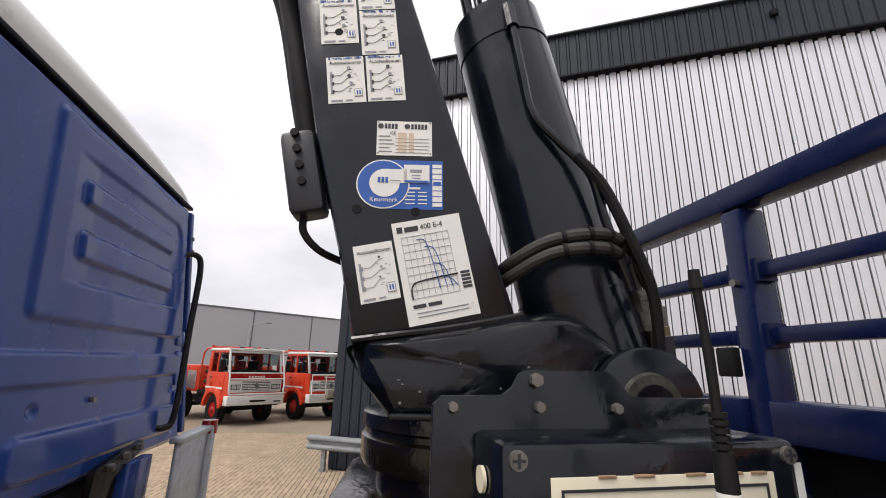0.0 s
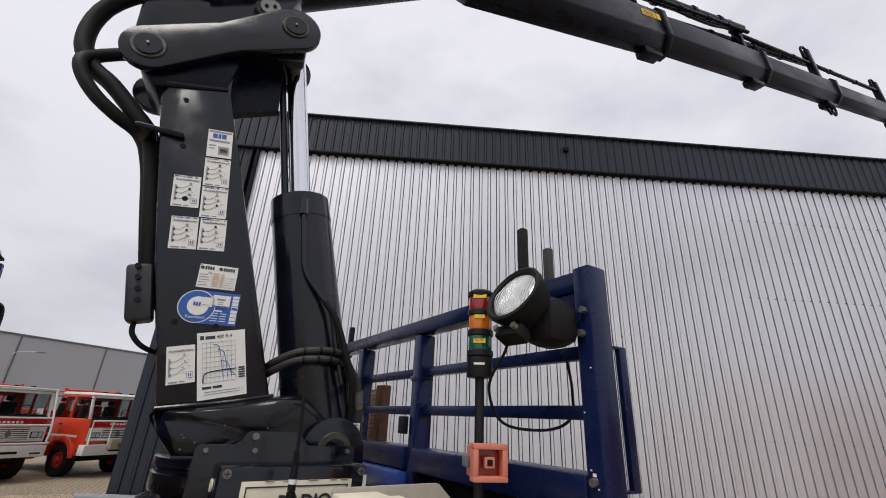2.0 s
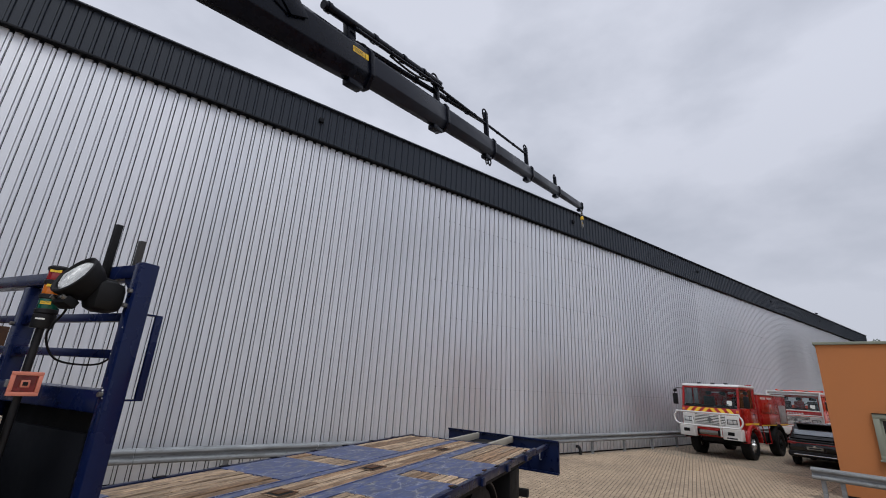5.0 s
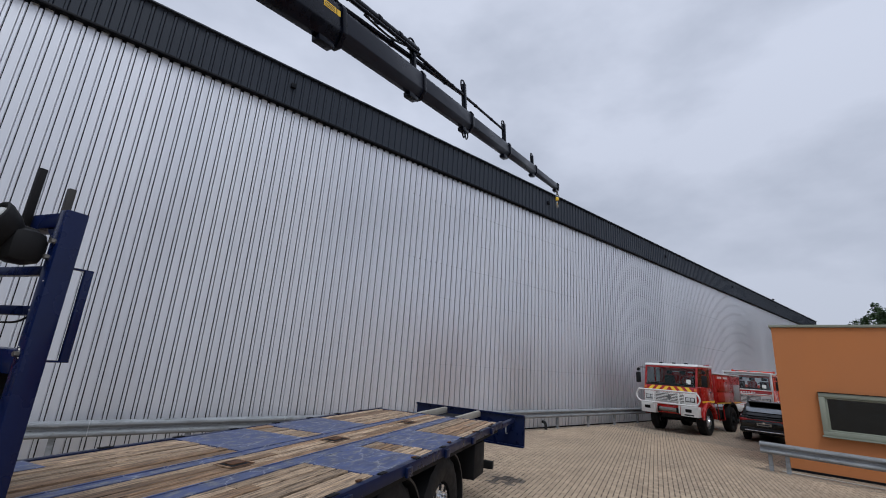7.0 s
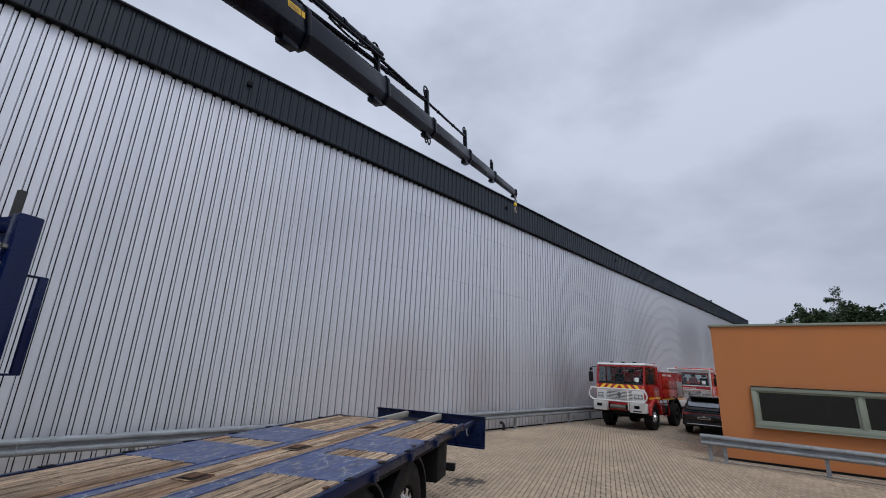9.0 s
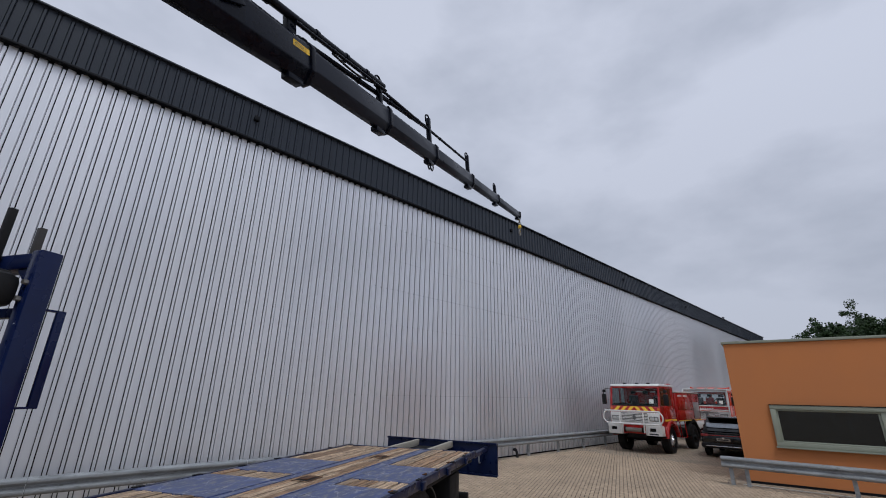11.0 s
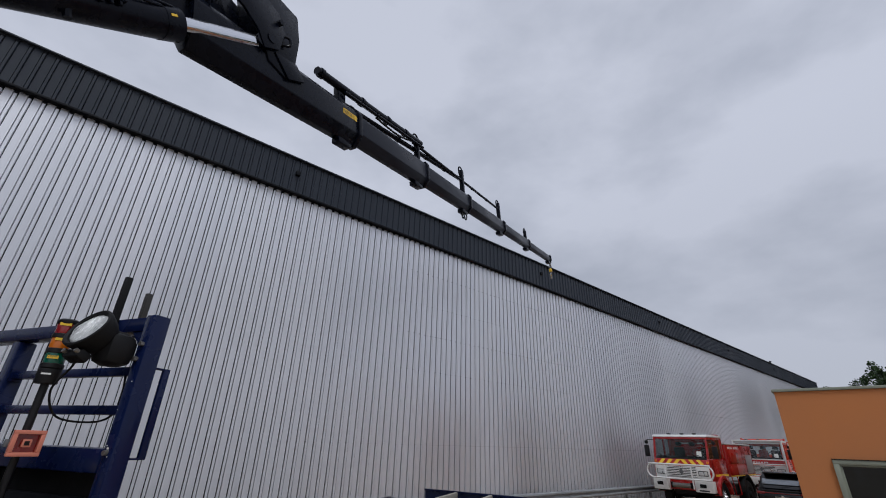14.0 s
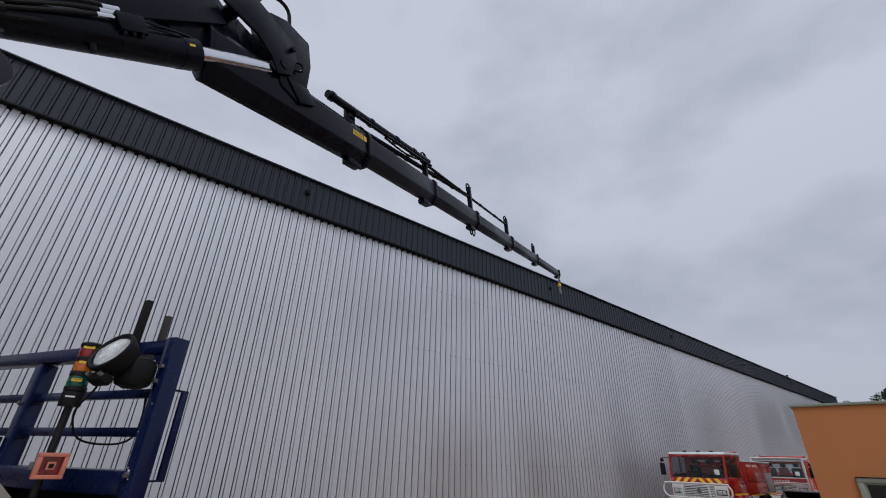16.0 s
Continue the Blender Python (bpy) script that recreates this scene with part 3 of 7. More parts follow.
for x0, x1 in ((wx0 + fr, 3.41), (3.53, 4.69), (4.81, wx1 - fr)):
    bm = bmesh.new()
    for a, b, c, d in ((x0, x1, wz1 - fr - 0.05, wz1 - fr), (x0, x1, wz0 + fr, wz0 + fr + 0.05), (x0, x0 + 0.05, wz0 + fr + 0.05, wz1 - fr - 0.05), (x1 - 0.05, x1, wz0 + fr + 0.05, wz1 - fr - 0.05)):
        box(bm, a, b, -0.02, 0.06, c, d, 0.004)
    part("sash", bm, M_GREYGREEN, wf)
    part("pane", new_box(x0 + 0.05, x1 - 0.05, 0.02, 0.03, wz0 + fr + 0.05, wz1 - fr - 0.05), M_PANE, wf, "dark reflecting glass")
for x0, x1, z0, z1 in ((wx0 + 0.09, wx1 - 0.09, wz1 - 0.13, wz1 - 0.09), (wx0 + 0.09, wx1 - 0.09, wz0 + 0.09, wz0 + 0.13)):
    part("frame", new_box(x0, x1, -0.045, 0.06, z0 + 0.001, z1 - 0.001, 0.006), M_GREYGREEN, wf)
for x0, x1, z0, z1 in ((wx0 - 0.055, wx1 + 0.055, wz1 + 0.032, wz1 + 0.05),):
    part("drip_strip", new_box(x0, x1, -0.12, 0.0, z0, z1, 0.004), M_DARK, wf)
part("window_sill", new_box(wx0 - 0.08, wx1 + 0.08, -0.16, 0.0, wz0 - 0.07, wz0 - 0.033, 0.006), M_GREYGREEN, wf)

kerb = thing("kerb", "pale concrete edging stones in front of the orange building", "kerb", pose(17.95, -0.3, 0, 0, 0, -83.2), kind="structure")
for k in range(16):
    part("edging_stone", new_box(1.0 * k + 0.004, 1.0 * k + 0.996, -0.05, 0.05, 0.0, 0.018, 0.004), M_KERB, kerb, smooth=False)

# ---- far building and lamp ----
far = thing("industrial_building", "pale grey panel-clad industrial building across the yard", "building", pose(-31.5, 25.6, 0, 0, 0, 64))
part("wall", new_box(-30, 60, 0.0, 0.4, 0, 6.95), M_FAR, far)
part("roof_edge", new_box(-30, 60, -0.06, 0.1, 6.953, 7.1), M_GRAPHITE, far)
for k in range(-5, 10):
    part("panel_joint", new_box(k * 6.0 - 0.05, k * 6.0 + 0.05, -0.05, -0.003, 0, 6.95), M_GRAPHITE, far)
part("wall", new_box(-30, -29.6, 0.4, 30, 0, 6.9), M_FAR, far)
part("wall", new_box(59.6, 60, 0.4, 30, 0, 6.9), M_FAR, far)
part("roof", new_box(-29.6, 59.6, 0.4, 30, 6.6, 6.8), M_GRAPHITE, far)
lamp = thing("street_lamp", "slim grey street lamp with a curved arm", "street lamp", pose(-28.3, 30, 0))
part("pole", new_rod((0, 0, 0), (0, 0, 5.4), 0.06, 0.04), M_GALV, lamp)
part("arm", new_tube([(0, 0, 5.3), (0.2, 0.1, 5.65), (0.8, 0.4, 5.8), (1.3, 0.6, 5.8)], 0.035), M_GALV, lamp)
part("lantern", new_box(1.25, 1.75, 0.5, 0.8, 5.76, 5.84, 0.02), M_GRAPHITE, lamp)


# ---- fire engines ----
def wheel(parent, x, y, r=0.58, w=0.34, hub_mat=None, out=-1):
    """A wheel with its axle along y; out is the side on which the rim shows."""
    t = part("wheel", tyre_mesh(r, w, x, y), M_RUBBER, parent, "black off-road tyre")
    rim = bmesh.new()
    yo = y + out * w * 0.5
    rod(rim, (x, y - out * w * 0.1, r), (x, yo - out * 0.05, r), r * 0.58, r * 0.50, 20)
    rod(rim, (x, yo - out * 0.05, r), (x, yo + out * 0.03, r), r * 0.24, r * 0.18, 14)
    for k in range(8):
        a = 2 * math.pi * k / 8
        p = Vector((x + r * 0.36 * math.cos(a), yo - out * 0.05, r + r * 0.36 * math.sin(a)))
        rod(rim, p, p + Vector((0, out * 0.035, 0)), 0.018, seg=6)
    rm = part("rim", rim, hub_mat or M_RED, t)
    if hub_mat is M_ALLOY:
        for k in range(10):
            a = 2 * math.pi * (k + 0.5) / 10
            q = Vector((x + r * 0.455 * math.cos(a), yo - out * 0.062, r + r * 0.455 * math.sin(a)))
            # solid dark disc for the shade in a rim hole
            part("rim_opening", new_rod(q, q + Vector((0, out * 0.016, 0)), 0.036, seg=14), M_DARK, rm)
            q = Vector((x + r * 0.30 * math.cos(a), yo - out * 0.05, r + r * 0.30 * math.sin(a)))
            part("wheel_nut", new_rod(q, q + Vector((0, out * 0.05, 0)), 0.020, 0.015, 8), M_CHROME, rm)
    return t


def tyre_mesh(r, w, x, y):
    bm = bmesh.new()
    prof = [(r * 0.56, -w * 0.40), (r * 0.72, -w * 0.5), (r * 0.92, -w * 0.48), (r, -w * 0.40), (r, w * 0.40), (r * 0.92, w * 0.48), (r * 0.72, w * 0.5), (r * 0.56, w * 0.40)]
    seg = 36
    rings = [[bm.verts.new((x + (q + (0.02 if (k % 2 and q > r * 0.95) else 0)) * math.cos(2 * math.pi * k / seg), y + s, r + (q + (0.02 if (k % 2 and q > r * 0.95) else 0)) * math.sin(2 * math.pi * k / seg))) for k in range(seg)] for q, s in prof]
    for a, b in zip(rings, rings[1:] + rings[:1]):
        for k in range(seg):
            bm.faces.new((a[k], a[(k + 1) % seg], b[(k + 1) % seg], b[k]))
    return bm


def raked(y0, y1, z0, z1, proud, thick, bevel=0.0):
    """A plate on the cab's raked front, from the height z0 to z1."""
    bm = bmesh.new()
    def front(z):
        return 1.18 - (z - 1.80) * 0.235 if z > 1.80 else 1.18
    x0, x1 = front(z0) + proud, front(z1) + proud
    slab(bm, [(x0, z0), (x1, z1), (x1 - thick, z1), (x0 - thick, z0)], y0, y1, bevel)
    return bm


def fire_engine(label, m, group, chevrons, bar_style):
    """Cab-over fire engine facing +x; the front axle is at x = 0, the ground at z = 0."""
    t = thing("fire_engine", label, "fire engine", m, group)
    paint = M_RED if chevrons else M_ORANGE_RED
    trim = paint if chevrons else M_VAN_WHITE
    body = bmesh.new()
    slab(body, [(1.10, 1.0), (1.18, 1.15), (1.18, 1.80), (1.11, 2.10), (-0.92, 2.10), (-0.92, 0.95), (-0.70, 0.95), *arc(0, 0.58, 0.70, 150, 30, 8), (0.72, 0.98)], -1.2, 1.2, 0.04)
    c = part("cab", body, paint, t, "red cab")
    # pillars, rear wall and roof round the glazed upper half
    for s in (-1, 1):
        lo, hi = sorted((s * 1.19, s * 1.11))
        part("pillar", new_slab([(1.10, 2.102), (0.90, 2.97), (0.80, 2.97), (0.99, 2.102)], lo, hi, 0.015), trim, c)
        part("pillar", new_slab([(-0.02, 2.102), (-0.02, 2.97), (-0.10, 2.97), (-0.10, 2.102)], lo, hi, 0.01), paint, c)
        part("pillar", new_slab([(-0.66, 2.102), (-0.66, 2.97), (-0.92, 2.97), (-0.92, 2.102)], lo, hi, 0.02), paint, c)
        part("roof_rail", new_box(-0.92, 0.88, lo, hi, 2.90, 2.99, 0.015), paint, c)
        for x0, x1 in ((-0.655, -0.105), (-0.015, 0.82)):
            g = part("door_window", new_slab([(x0, 2.11), (x1 + (0.15 if x1 > 0.5 else 0), 2.11), (x1, 2.895), (x0, 2.895)], s * 1.15 - 0.004, s * 1.15 + 0.004), M_CABGLASS, c, "tinted side window")
            g.visible_shadow = False
        part("door", new_slab([(0.70, 1.22), (0.76, 1.35), (0.80, 2.08), (-0.64, 2.08), (-0.66, 1.30), (-0.58, 1.22)], *sorted((s * 1.203, s * 1.218)), 0.006), paint, c)
        part("door_handle", new_box(-0.52, -0.34, *sorted((s * 1.219, s * 1.245)), 1.86, 1.90, 0.006), M_PLASTIC, c)
        part("side_stripe", new_box(-0.86, 0.72, *sorted((s * 1.2195, s * 1.2235)), 1.42, 1.50), M_YELLOW if chevrons else M_VAN_WHITE, c)
        part("mudguard", new_slab([*arc(0, 0.58, 0.88, 172, 8, 12), *arc(0, 0.58, 0.70, 8, 172, 12)], *sorted((s * 1.05, s * 1.31)), 0.02), paint, t)
        mr = part("mirror", new_box(1.0, 1.10, *sorted((s * 1.38, s * 1.60)), 2.12, 2.62, 0.03), M_PLASTIC, t, "black wing mirror")
        part("mirror_arm", new_tube([(0.93, s * 1.18, 2.86), (1.06, s * 1.45, 2.84), (1.06, s * 1.50, 2.6)], 0.016, 6, 4), M_PLASTIC, mr)
        part("mirror", new_box(1.0, 1.08, *sorted((s * 1.40, s * 1.56)), 2.68, 2.82, 0.03), M_PLASTIC, t, "small wide-angle mirror")
        part("step", new_box(0.62, 0.95, *sorted((s * 0.95, s * 1.24)), 0.72, 0.78, 0.01), M_DARK, t)
    part("rear_wall", new_box(-0.92, -0.86, -1.10, -0.78, 2.102, 2.97), paint, c)
    part("rear_wall", new_box(-0.92, -0.86, 0.78, 1.10, 2.102, 2.97), paint, c)
    part("rear_wall", new_box(-0.92, -0.86, -0.10, 0.10, 2.102, 2.97), paint, c)
    part("rear_wall", new_box(-0.92, -0.86, -1.10, 1.10, 2.78, 2.97), paint, c)
    rb = new_slab([(0.93, 2.99), (0.90, 3.05), (0.76, 3.10), (-0.84, 3.10), (-0.94, 3.06), (-0.95, 2.99)], -1.21, 1.21, 0.03)
    part("cab_roof", rb, M_VAN_WHITE, t, "white cab roof")
    for z0, z1, mm in ((2.90, 2.985, trim), (2.06, 2.135, M_PLASTIC)):
        part("windscreen_frame", raked(-1.11, 1.11, z0, z1, 0.0, 0.06, 0.01), mm, c)
    w = part("windscreen", raked(-1.09, 1.09, 2.13, 2.905, -0.022, 0.008), M_CABGLASS, c, "wide tinted windscreen")
    w.visible_shadow = False
    for y in (-0.62, 0.05, 0.62):
        part("wiper", new_tube([(1.13, y - 0.30, 2.13), (1.10, y + 0.18, 2.24)], 0.014, 6, 1), M_PLASTIC, c)
    part("sticker", raked(0.72, 0.92, 2.20, 2.40, 0.0, 0.004), M_LABEL, c, "white paper behind the windscreen")
    part("dashboard", new_box(0.62, 1.0, -1.08, 1.08, 2.05, 2.19, 0.04), M_DARK, c)
    part("steering_wheel", new_tube([(0.60, 0.60 + 0.22 * math.cos(k * 0.7854), 2.30 + 0.19 * math.sin(k * 0.7854)) for k in range(9)], 0.018, 6, 3), M_DARK, c)
    for y in (-0.62, 0.0, 0.62):
        part("seat", new_box(-0.60, -0.42, y - 0.24, y + 0.24, 2.0, 2.58, 0.06), M_DARK if y else M_RED, c)
        part("headrest", new_box(-0.58, -0.46, y - 0.13, y + 0.13, 2.62, 2.80, 0.04), M_DARK, c)
    # front: panel, grille, lamps and bumper
    fp = part("front_panel", new_box(1.182, 1.205, -1.16, 1.16, 1.30, 1.785, 0.012), M_VAN_WHITE, t, "white front panel")
    gr = part("grille", new_box(1.2055, 1.215, -0.62, 0.62, 1.36, 1.76), M_DARK, t)
    for k in range(6):
        part("grille_bar", new_box(1.2155, 1.236, -0.62, 0.62, 1.372 + 0.066 * k, 1.41 + 0.066 * k, 0.006), M_VAN_WHITE, gr)
    bm = bmesh.new()
    slab(bm, [(0, 0.15), (0.10, 0), (0, -0.15), (-0.10, 0)], 0, 0.012)
    bm.transform(Matrix.Translation((1.238, 0, 1.56)) @ Matrix.Rotation(radians(-90), 4, "Z"))
    part("emblem", bm, M_GRAPHITE, gr, "dark diamond-shaped badge")
    for s in (-1, 1):
        h = part("headlight", new_box(1.2055, 1.222, s * 0.89 - 0.20, s * 0.89 + 0.20, 1.42, 1.62, 0.008), M_DARK, fp, "rectangular headlight in a dark bezel")
        part("lens", new_box(1.222, 1.236, s * 0.89 - 0.17, s * 0.89 + 0.02, 1.445, 1.595, 0.008), M_LENS_CLEAR, h)
        part("lens", new_box(1.222, 1.236, s * 0.89 + 0.04, s * 0.89 + 0.17, 1.445, 1.595, 0.008), M_LENS_CLEAR, h)
        part("indicator", raked(s * 1.12 - 0.05, s * 1.12 + 0.05, 1.90, 2.0, 0.006, 0.02, 0.004), M_LENS_AMBER, c)
    if bar_style == "round":
        for y0, y1 in ((-1.26, -0.58), (0.52, 1.26)):
            be = part("bumper", new_box(1.04, 1.40, y0, y1, 0.80, 1.24, 0.03), M_VAN_WHITE, t, "white steel bumper end")
            yc = (y0 + y1) / 2
            part("fog_lamp", new_box(1.401, 1.412, yc - 0.16, yc + 0.10, 0.98, 1.12, 0.006), M_DARK, be)
        part("bumper_beam", new_box(1.04, 1.24, -0.578, 0.518, 0.84, 1.16, 0.02), M_RED, t, "dirty red bumper beam")
        wn_ = part("winch", new_rod((1.36, -0.40, 1.02), (1.36, 0.36, 1.02), 0.09), M_STEEL, t, "steel rope winch")
        part("flange", new_box(1.25, 1.46, -0.46, -0.40, 0.90, 1.14, 0.01), M_DARK, wn_)
        part("flange", new_box(1.25, 1.46, 0.36, 0.42, 0.90, 1.14, 0.01), M_DARK, wn_)
        part("number_plate", new_box(1.402, 1.412, 0.62, 1.14, 0.81, 0.93), M_LABEL, t, "plate with a dark bar")
        part("number_bar", new_box(1.4122, 1.4145, 0.68, 1.08, 0.84, 0.90), M_INK, t)
        loop = [*((1.52, -1.12 + a, z) for a, z in arc(0, 1.56, 0.28, 270, 90, 8)), *((1.52, 1.12 + a, z) for a, z in arc(0, 1.56, 0.28, 90, -90, 8)), (1.52, -1.12, 1.28)]
        bb = part("bull_bar", new_tube(loop, 0.036, 10, 3), M_VAN_WHITE, t, "white tubular bull bar")
        for y in (-0.60, 0.52):
            part("upright", new_box(1.49, 1.54, y - 0.028, y + 0.028, 0.90, 1.80, 0.012), M_VAN_WHITE, bb)
            part("stay", new_box(1.21, 1.52, y - 0.03, y + 0.03, 1.24, 1.30, 0.01), M_VAN_WHITE, bb)
    else:
        be = part("bumper", new_box(1.04, 1.38, -1.26, 1.26, 0.80, 1.18, 0.03), M_VAN_WHITE, t, "white steel bumper")
        part("slot", new_box(1.381, 1.386, -0.30, 0.40, 0.92, 1.0), M_DARK, be)
        part("number_plate", new_box(1.382, 1.392, 0.70, 1.16, 0.86, 0.98), M_LABEL, t, "plate with a dark bar")
        part("number_bar", new_box(1.3922, 1.3945, 0.76, 1.10, 0.89, 0.95), M_INK, t)
        if bar_style == "full":
            loop = [(1.33, -1.12, 1.24), (1.33, -1.20, 1.32), (1.30, -1.22, 1.85), (1.00, -1.20, 2.95), (0.95, -1.06, 3.06), (0.95, 1.06, 3.06), (1.00, 1.20, 2.95), (1.30, 1.22, 1.85), (1.33, 1.20, 1.32), (1.33, 1.12, 1.24), (1.33, -1.12, 1.24)]
            bb = part("bull_bar", new_tube(loop, 0.036, 8, 5), M_VAN_WHITE, t, "white tubular guard round the cab front")
            part("tube", new_tube([(1.29, -1.21, 1.84), (1.29, 1.21, 1.84)], 0.03, 8, 1), M_VAN_WHITE, bb)
            part("tube", new_tube([(1.23, -1.22, 2.08), (1.23, 1.22, 2.08)], 0.03, 8, 1), M_VAN_WHITE, bb)
        else:
            loop = [(1.42, -1.2, 1.18), (1.40, -1.2, 2.05), (1.40, 1.2, 2.05), (1.42, 1.2, 1.18)]
            bb = part("bull_bar", new_tube(loop, 0.036, 8, 1, False), M_VAN_WHITE, t, "white tubular front guard")
            for y in (-0.42, 0.30, 0.85):
                part("tube", new_tube([(1.42, y, 1.18), (1.40, y, 2.05)], 0.030, 8, 1), M_VAN_WHITE, bb)
            part("tube", new_tube([(1.41, -1.2, 1.36), (1.41, 1.2, 1.36)], 0.030, 8, 1), M_VAN_WHITE, bb)
            part("winch", new_box(1.39, 1.60, -0.42, 0.50, 1.0, 1.40, 0.04), M_CREAM_SHADED_OLD, t, "dirty white winch on the bumper")
            part("winch_drum", new_rod((1.61, -0.1, 1.16), (1.61, 0.3, 1.16), 0.09), M_RUST, t)
    if chevrons:
        for k in (-3, -2, -1, 1, 2, 3):
            y = (abs(k) - 0.5) * 0.33 * (1 if k > 0 else -1)
            sk = 0.085 if k < 0 else -0.085
            bm = bmesh.new()
            f = bm.faces.new([bm.verts.new(q) for q in ((1.166, y - 0.085 - sk, 1.86), (1.166, y + 0.085 - sk, 1.86), (1.121, y + 0.085 + sk, 2.05), (1.121, y - 0.085 + sk, 2.05))])
            ex = bmesh.ops.extrude_face_region(bm, geom=[f])
            bmesh.ops.translate(bm, verts=[v for v in ex["geom"] if isinstance(v, bmesh.types.BMVert)], vec=(0.010, 0, 0.0024))
            part("warning_stripe", bm, M_YELLOW, c, "yellow reflective stripe", smooth=False)
    else:
        part("front_band", raked(-1.14, 1.14, 1.83, 2.05, 0.008, 0.02, 0.004), M_RED, c, "dark red band")
        for k in range(6):
            part("lettering_bar", raked(-0.36 + 0.13 * k, -0.28 + 0.13 * k, 1.89, 1.96, 0.014, 0.006), M_VAN_WHITE, c)
    for y in (-0.55, 0.05, 0.6):
        part("roof_lamp", new_box(0.52, 0.64, y - 0.08, y + 0.08, 3.10, 3.16, 0.02), M_PLASTIC, t)
    # chassis, body and wheels
    part("chassis", new_box(-4.6, 1.1, -0.45, 0.45, 0.66, 0.94, 0.02), M_DARK, t)
    for x in (0.0, -3.4):
        part("axle", new_rod((x, -0.95, 0.58), (x, 0.95, 0.58), 0.10), M_DARK, t)
    if chevrons:
        rear = part("superstructure", new_box(-4.9, -1.14, -1.22, 1.22, 1.36, 2.74, 0.05), M_RED, t, "red equipment body")
        part("body_rim", new_box(-4.92, -1.12, -1.24, 1.24, 2.742, 2.80, 0.012), M_VAN_WHITE, rear)
        for s in (-1, 1):
            part("locker_door", new_box(-4.7, -3.75, *sorted((s * 1.221, s * 1.24)), 1.5, 2.3, 0.012), M_GALV, rear, "bare metal locker door")
            part("locker_door", new_box(-3.62, -1.30, *sorted((s * 1.221, s * 1.245)), 1.95, 2.42, 0.02), M_RED, rear)
            part("locker_door", new_box(-3.62, -1.30, *sorted((s * 1.221, s * 1.245)), 1.44, 1.90, 0.02), M_RED, rear)
            for k in range(4):
                part("lettering_bar", new_box(-2.9 + 0.16 * k, -2.79 + 0.16 * k, *sorted((s * 1.221, s * 1.226)), 2.54, 2.64), M_VAN_WHITE, rear)
                part("lettering_bar", new_box(-2.05 + 0.16 * k, -1.94 + 0.16 * k, *sorted((s * 1.221, s * 1.226)), 2.54, 2.64), M_VAN_WHITE, rear)
            part("reflector_stripe", new_box(-4.85, -1.2, *sorted((s * 1.221, s * 1.227)), 1.38, 1.42), M_YELLOW, rear)
            part("step_ladder", new_tube([(-1.35, s * 1.18, 1.36), (-1.35, s * 1.22, 0.62), (-2.1, s * 1.22, 0.62), (-2.1, s * 1.18, 1.36)], 0.022, 6, 1, False), M_RED, t)
            part("wheel_arch", new_slab([*arc(-3.4, 0.58, 0.86, 170, 10, 10), *arc(-3.4, 0.58, 0.74, 10, 170, 10)], *sorted((s * 0.98, s * 1.24)), 0.01), M_DARK, t)
        part("post", new_box(-1.12, -0.98, 0.80, 1.06, 2.2, 3.16, 0.03), M_RED, t, "red roof post behind the cab")
    else:
        rear = part("superstructure", new_box(-4.9, -1.9, -1.20, 1.20, 1.20, 2.35, 0.05), paint, t, "red tank body")
        rk = part("hose_rack", new_box(-1.85, -1.10, -1.15, 1.15, 1.10, 1.30, 0.02), M_DARK, t, "rack of rolled hoses behind the cab")
        for s in (-1, 1):
            for k in range(5):
                part("rolled_hose", new_rod((-1.80, s * 0.85, 1.42 + 0.22 * k), (-1.15, s * 0.85, 1.42 + 0.22 * k), 0.10, seg=12), M_HOSE_GREY if k % 2 else M_RED, rk)
            part("locker_door", new_box(-3.0, -2.0, *sorted((s * 1.201, s * 1.22)), 1.3, 2.1, 0.012), M_GALV, rear)
        part("roll_bar", new_tube([(-1.02, -1.10, 1.0), (-1.02, -1.08, 3.06), (-1.02, -0.95, 3.16), (-1.02, 0.95, 3.16), (-1.02, 1.08, 3.06), (-1.02, 1.10, 1.0)], 0.045, 8, 3), paint, t)
        part("roll_bar", new_tube([(-1.9, -1.10, 1.2), (-1.85, -1.08, 2.9), (-1.05, -1.08, 3.1)], 0.04, 8, 3), paint, t)
        part("roll_bar", new_tube([(-1.9, 1.10, 1.2), (-1.85, 1.08, 2.9), (-1.05, 1.08, 3.1)], 0.04, 8, 3), paint, t)
    for s in (-1, 1):
        part("fuel_tank", new_box(-2.3, -1.3, *sorted((s * 0.55, s * 1.05)), 0.66, 1.08, 0.08), M_DARK, t)
    for y, o in ((-1.03, -1), (1.03, 1)):
        for x in (0, -3.4):
            wheel(t, x, y, 0.58, 0.40, out=o, hub_mat=M_RED if not chevrons else M_ALLOY if x == 0 else M_DARK)
    return t


fire_engine("red fire engine with yellow chevrons and white bull bar", pose(24.35, 5.0, 0, 0, 0, 181), "parked fire engines", True, "round")
fire_engine("red and white fire engine parked behind another", pose(33.8, 4.6, 0, 0, 0, 186), "parked fire engines", False, "full")
fire_engine("red and white fire engine parked far down the wall", pose(43.0, 4.4, 0, 0, 0, 186), "parked fire engines", False, "full")
fire_engine("orange-red fire engine with white tubular front guard", pose(-13.45, 13.33, 0, 0, 0, -22) @ Matrix.Scale(0.94, 4), "parked fire engines", False, "full")
fire_engine("orange-red fire engine with white guard and dirty winch", pose(-11.75, 16.13, 0, 0, 0, -22) @ Matrix.Scale(0.93, 4), "parked fire engines", False, "split")
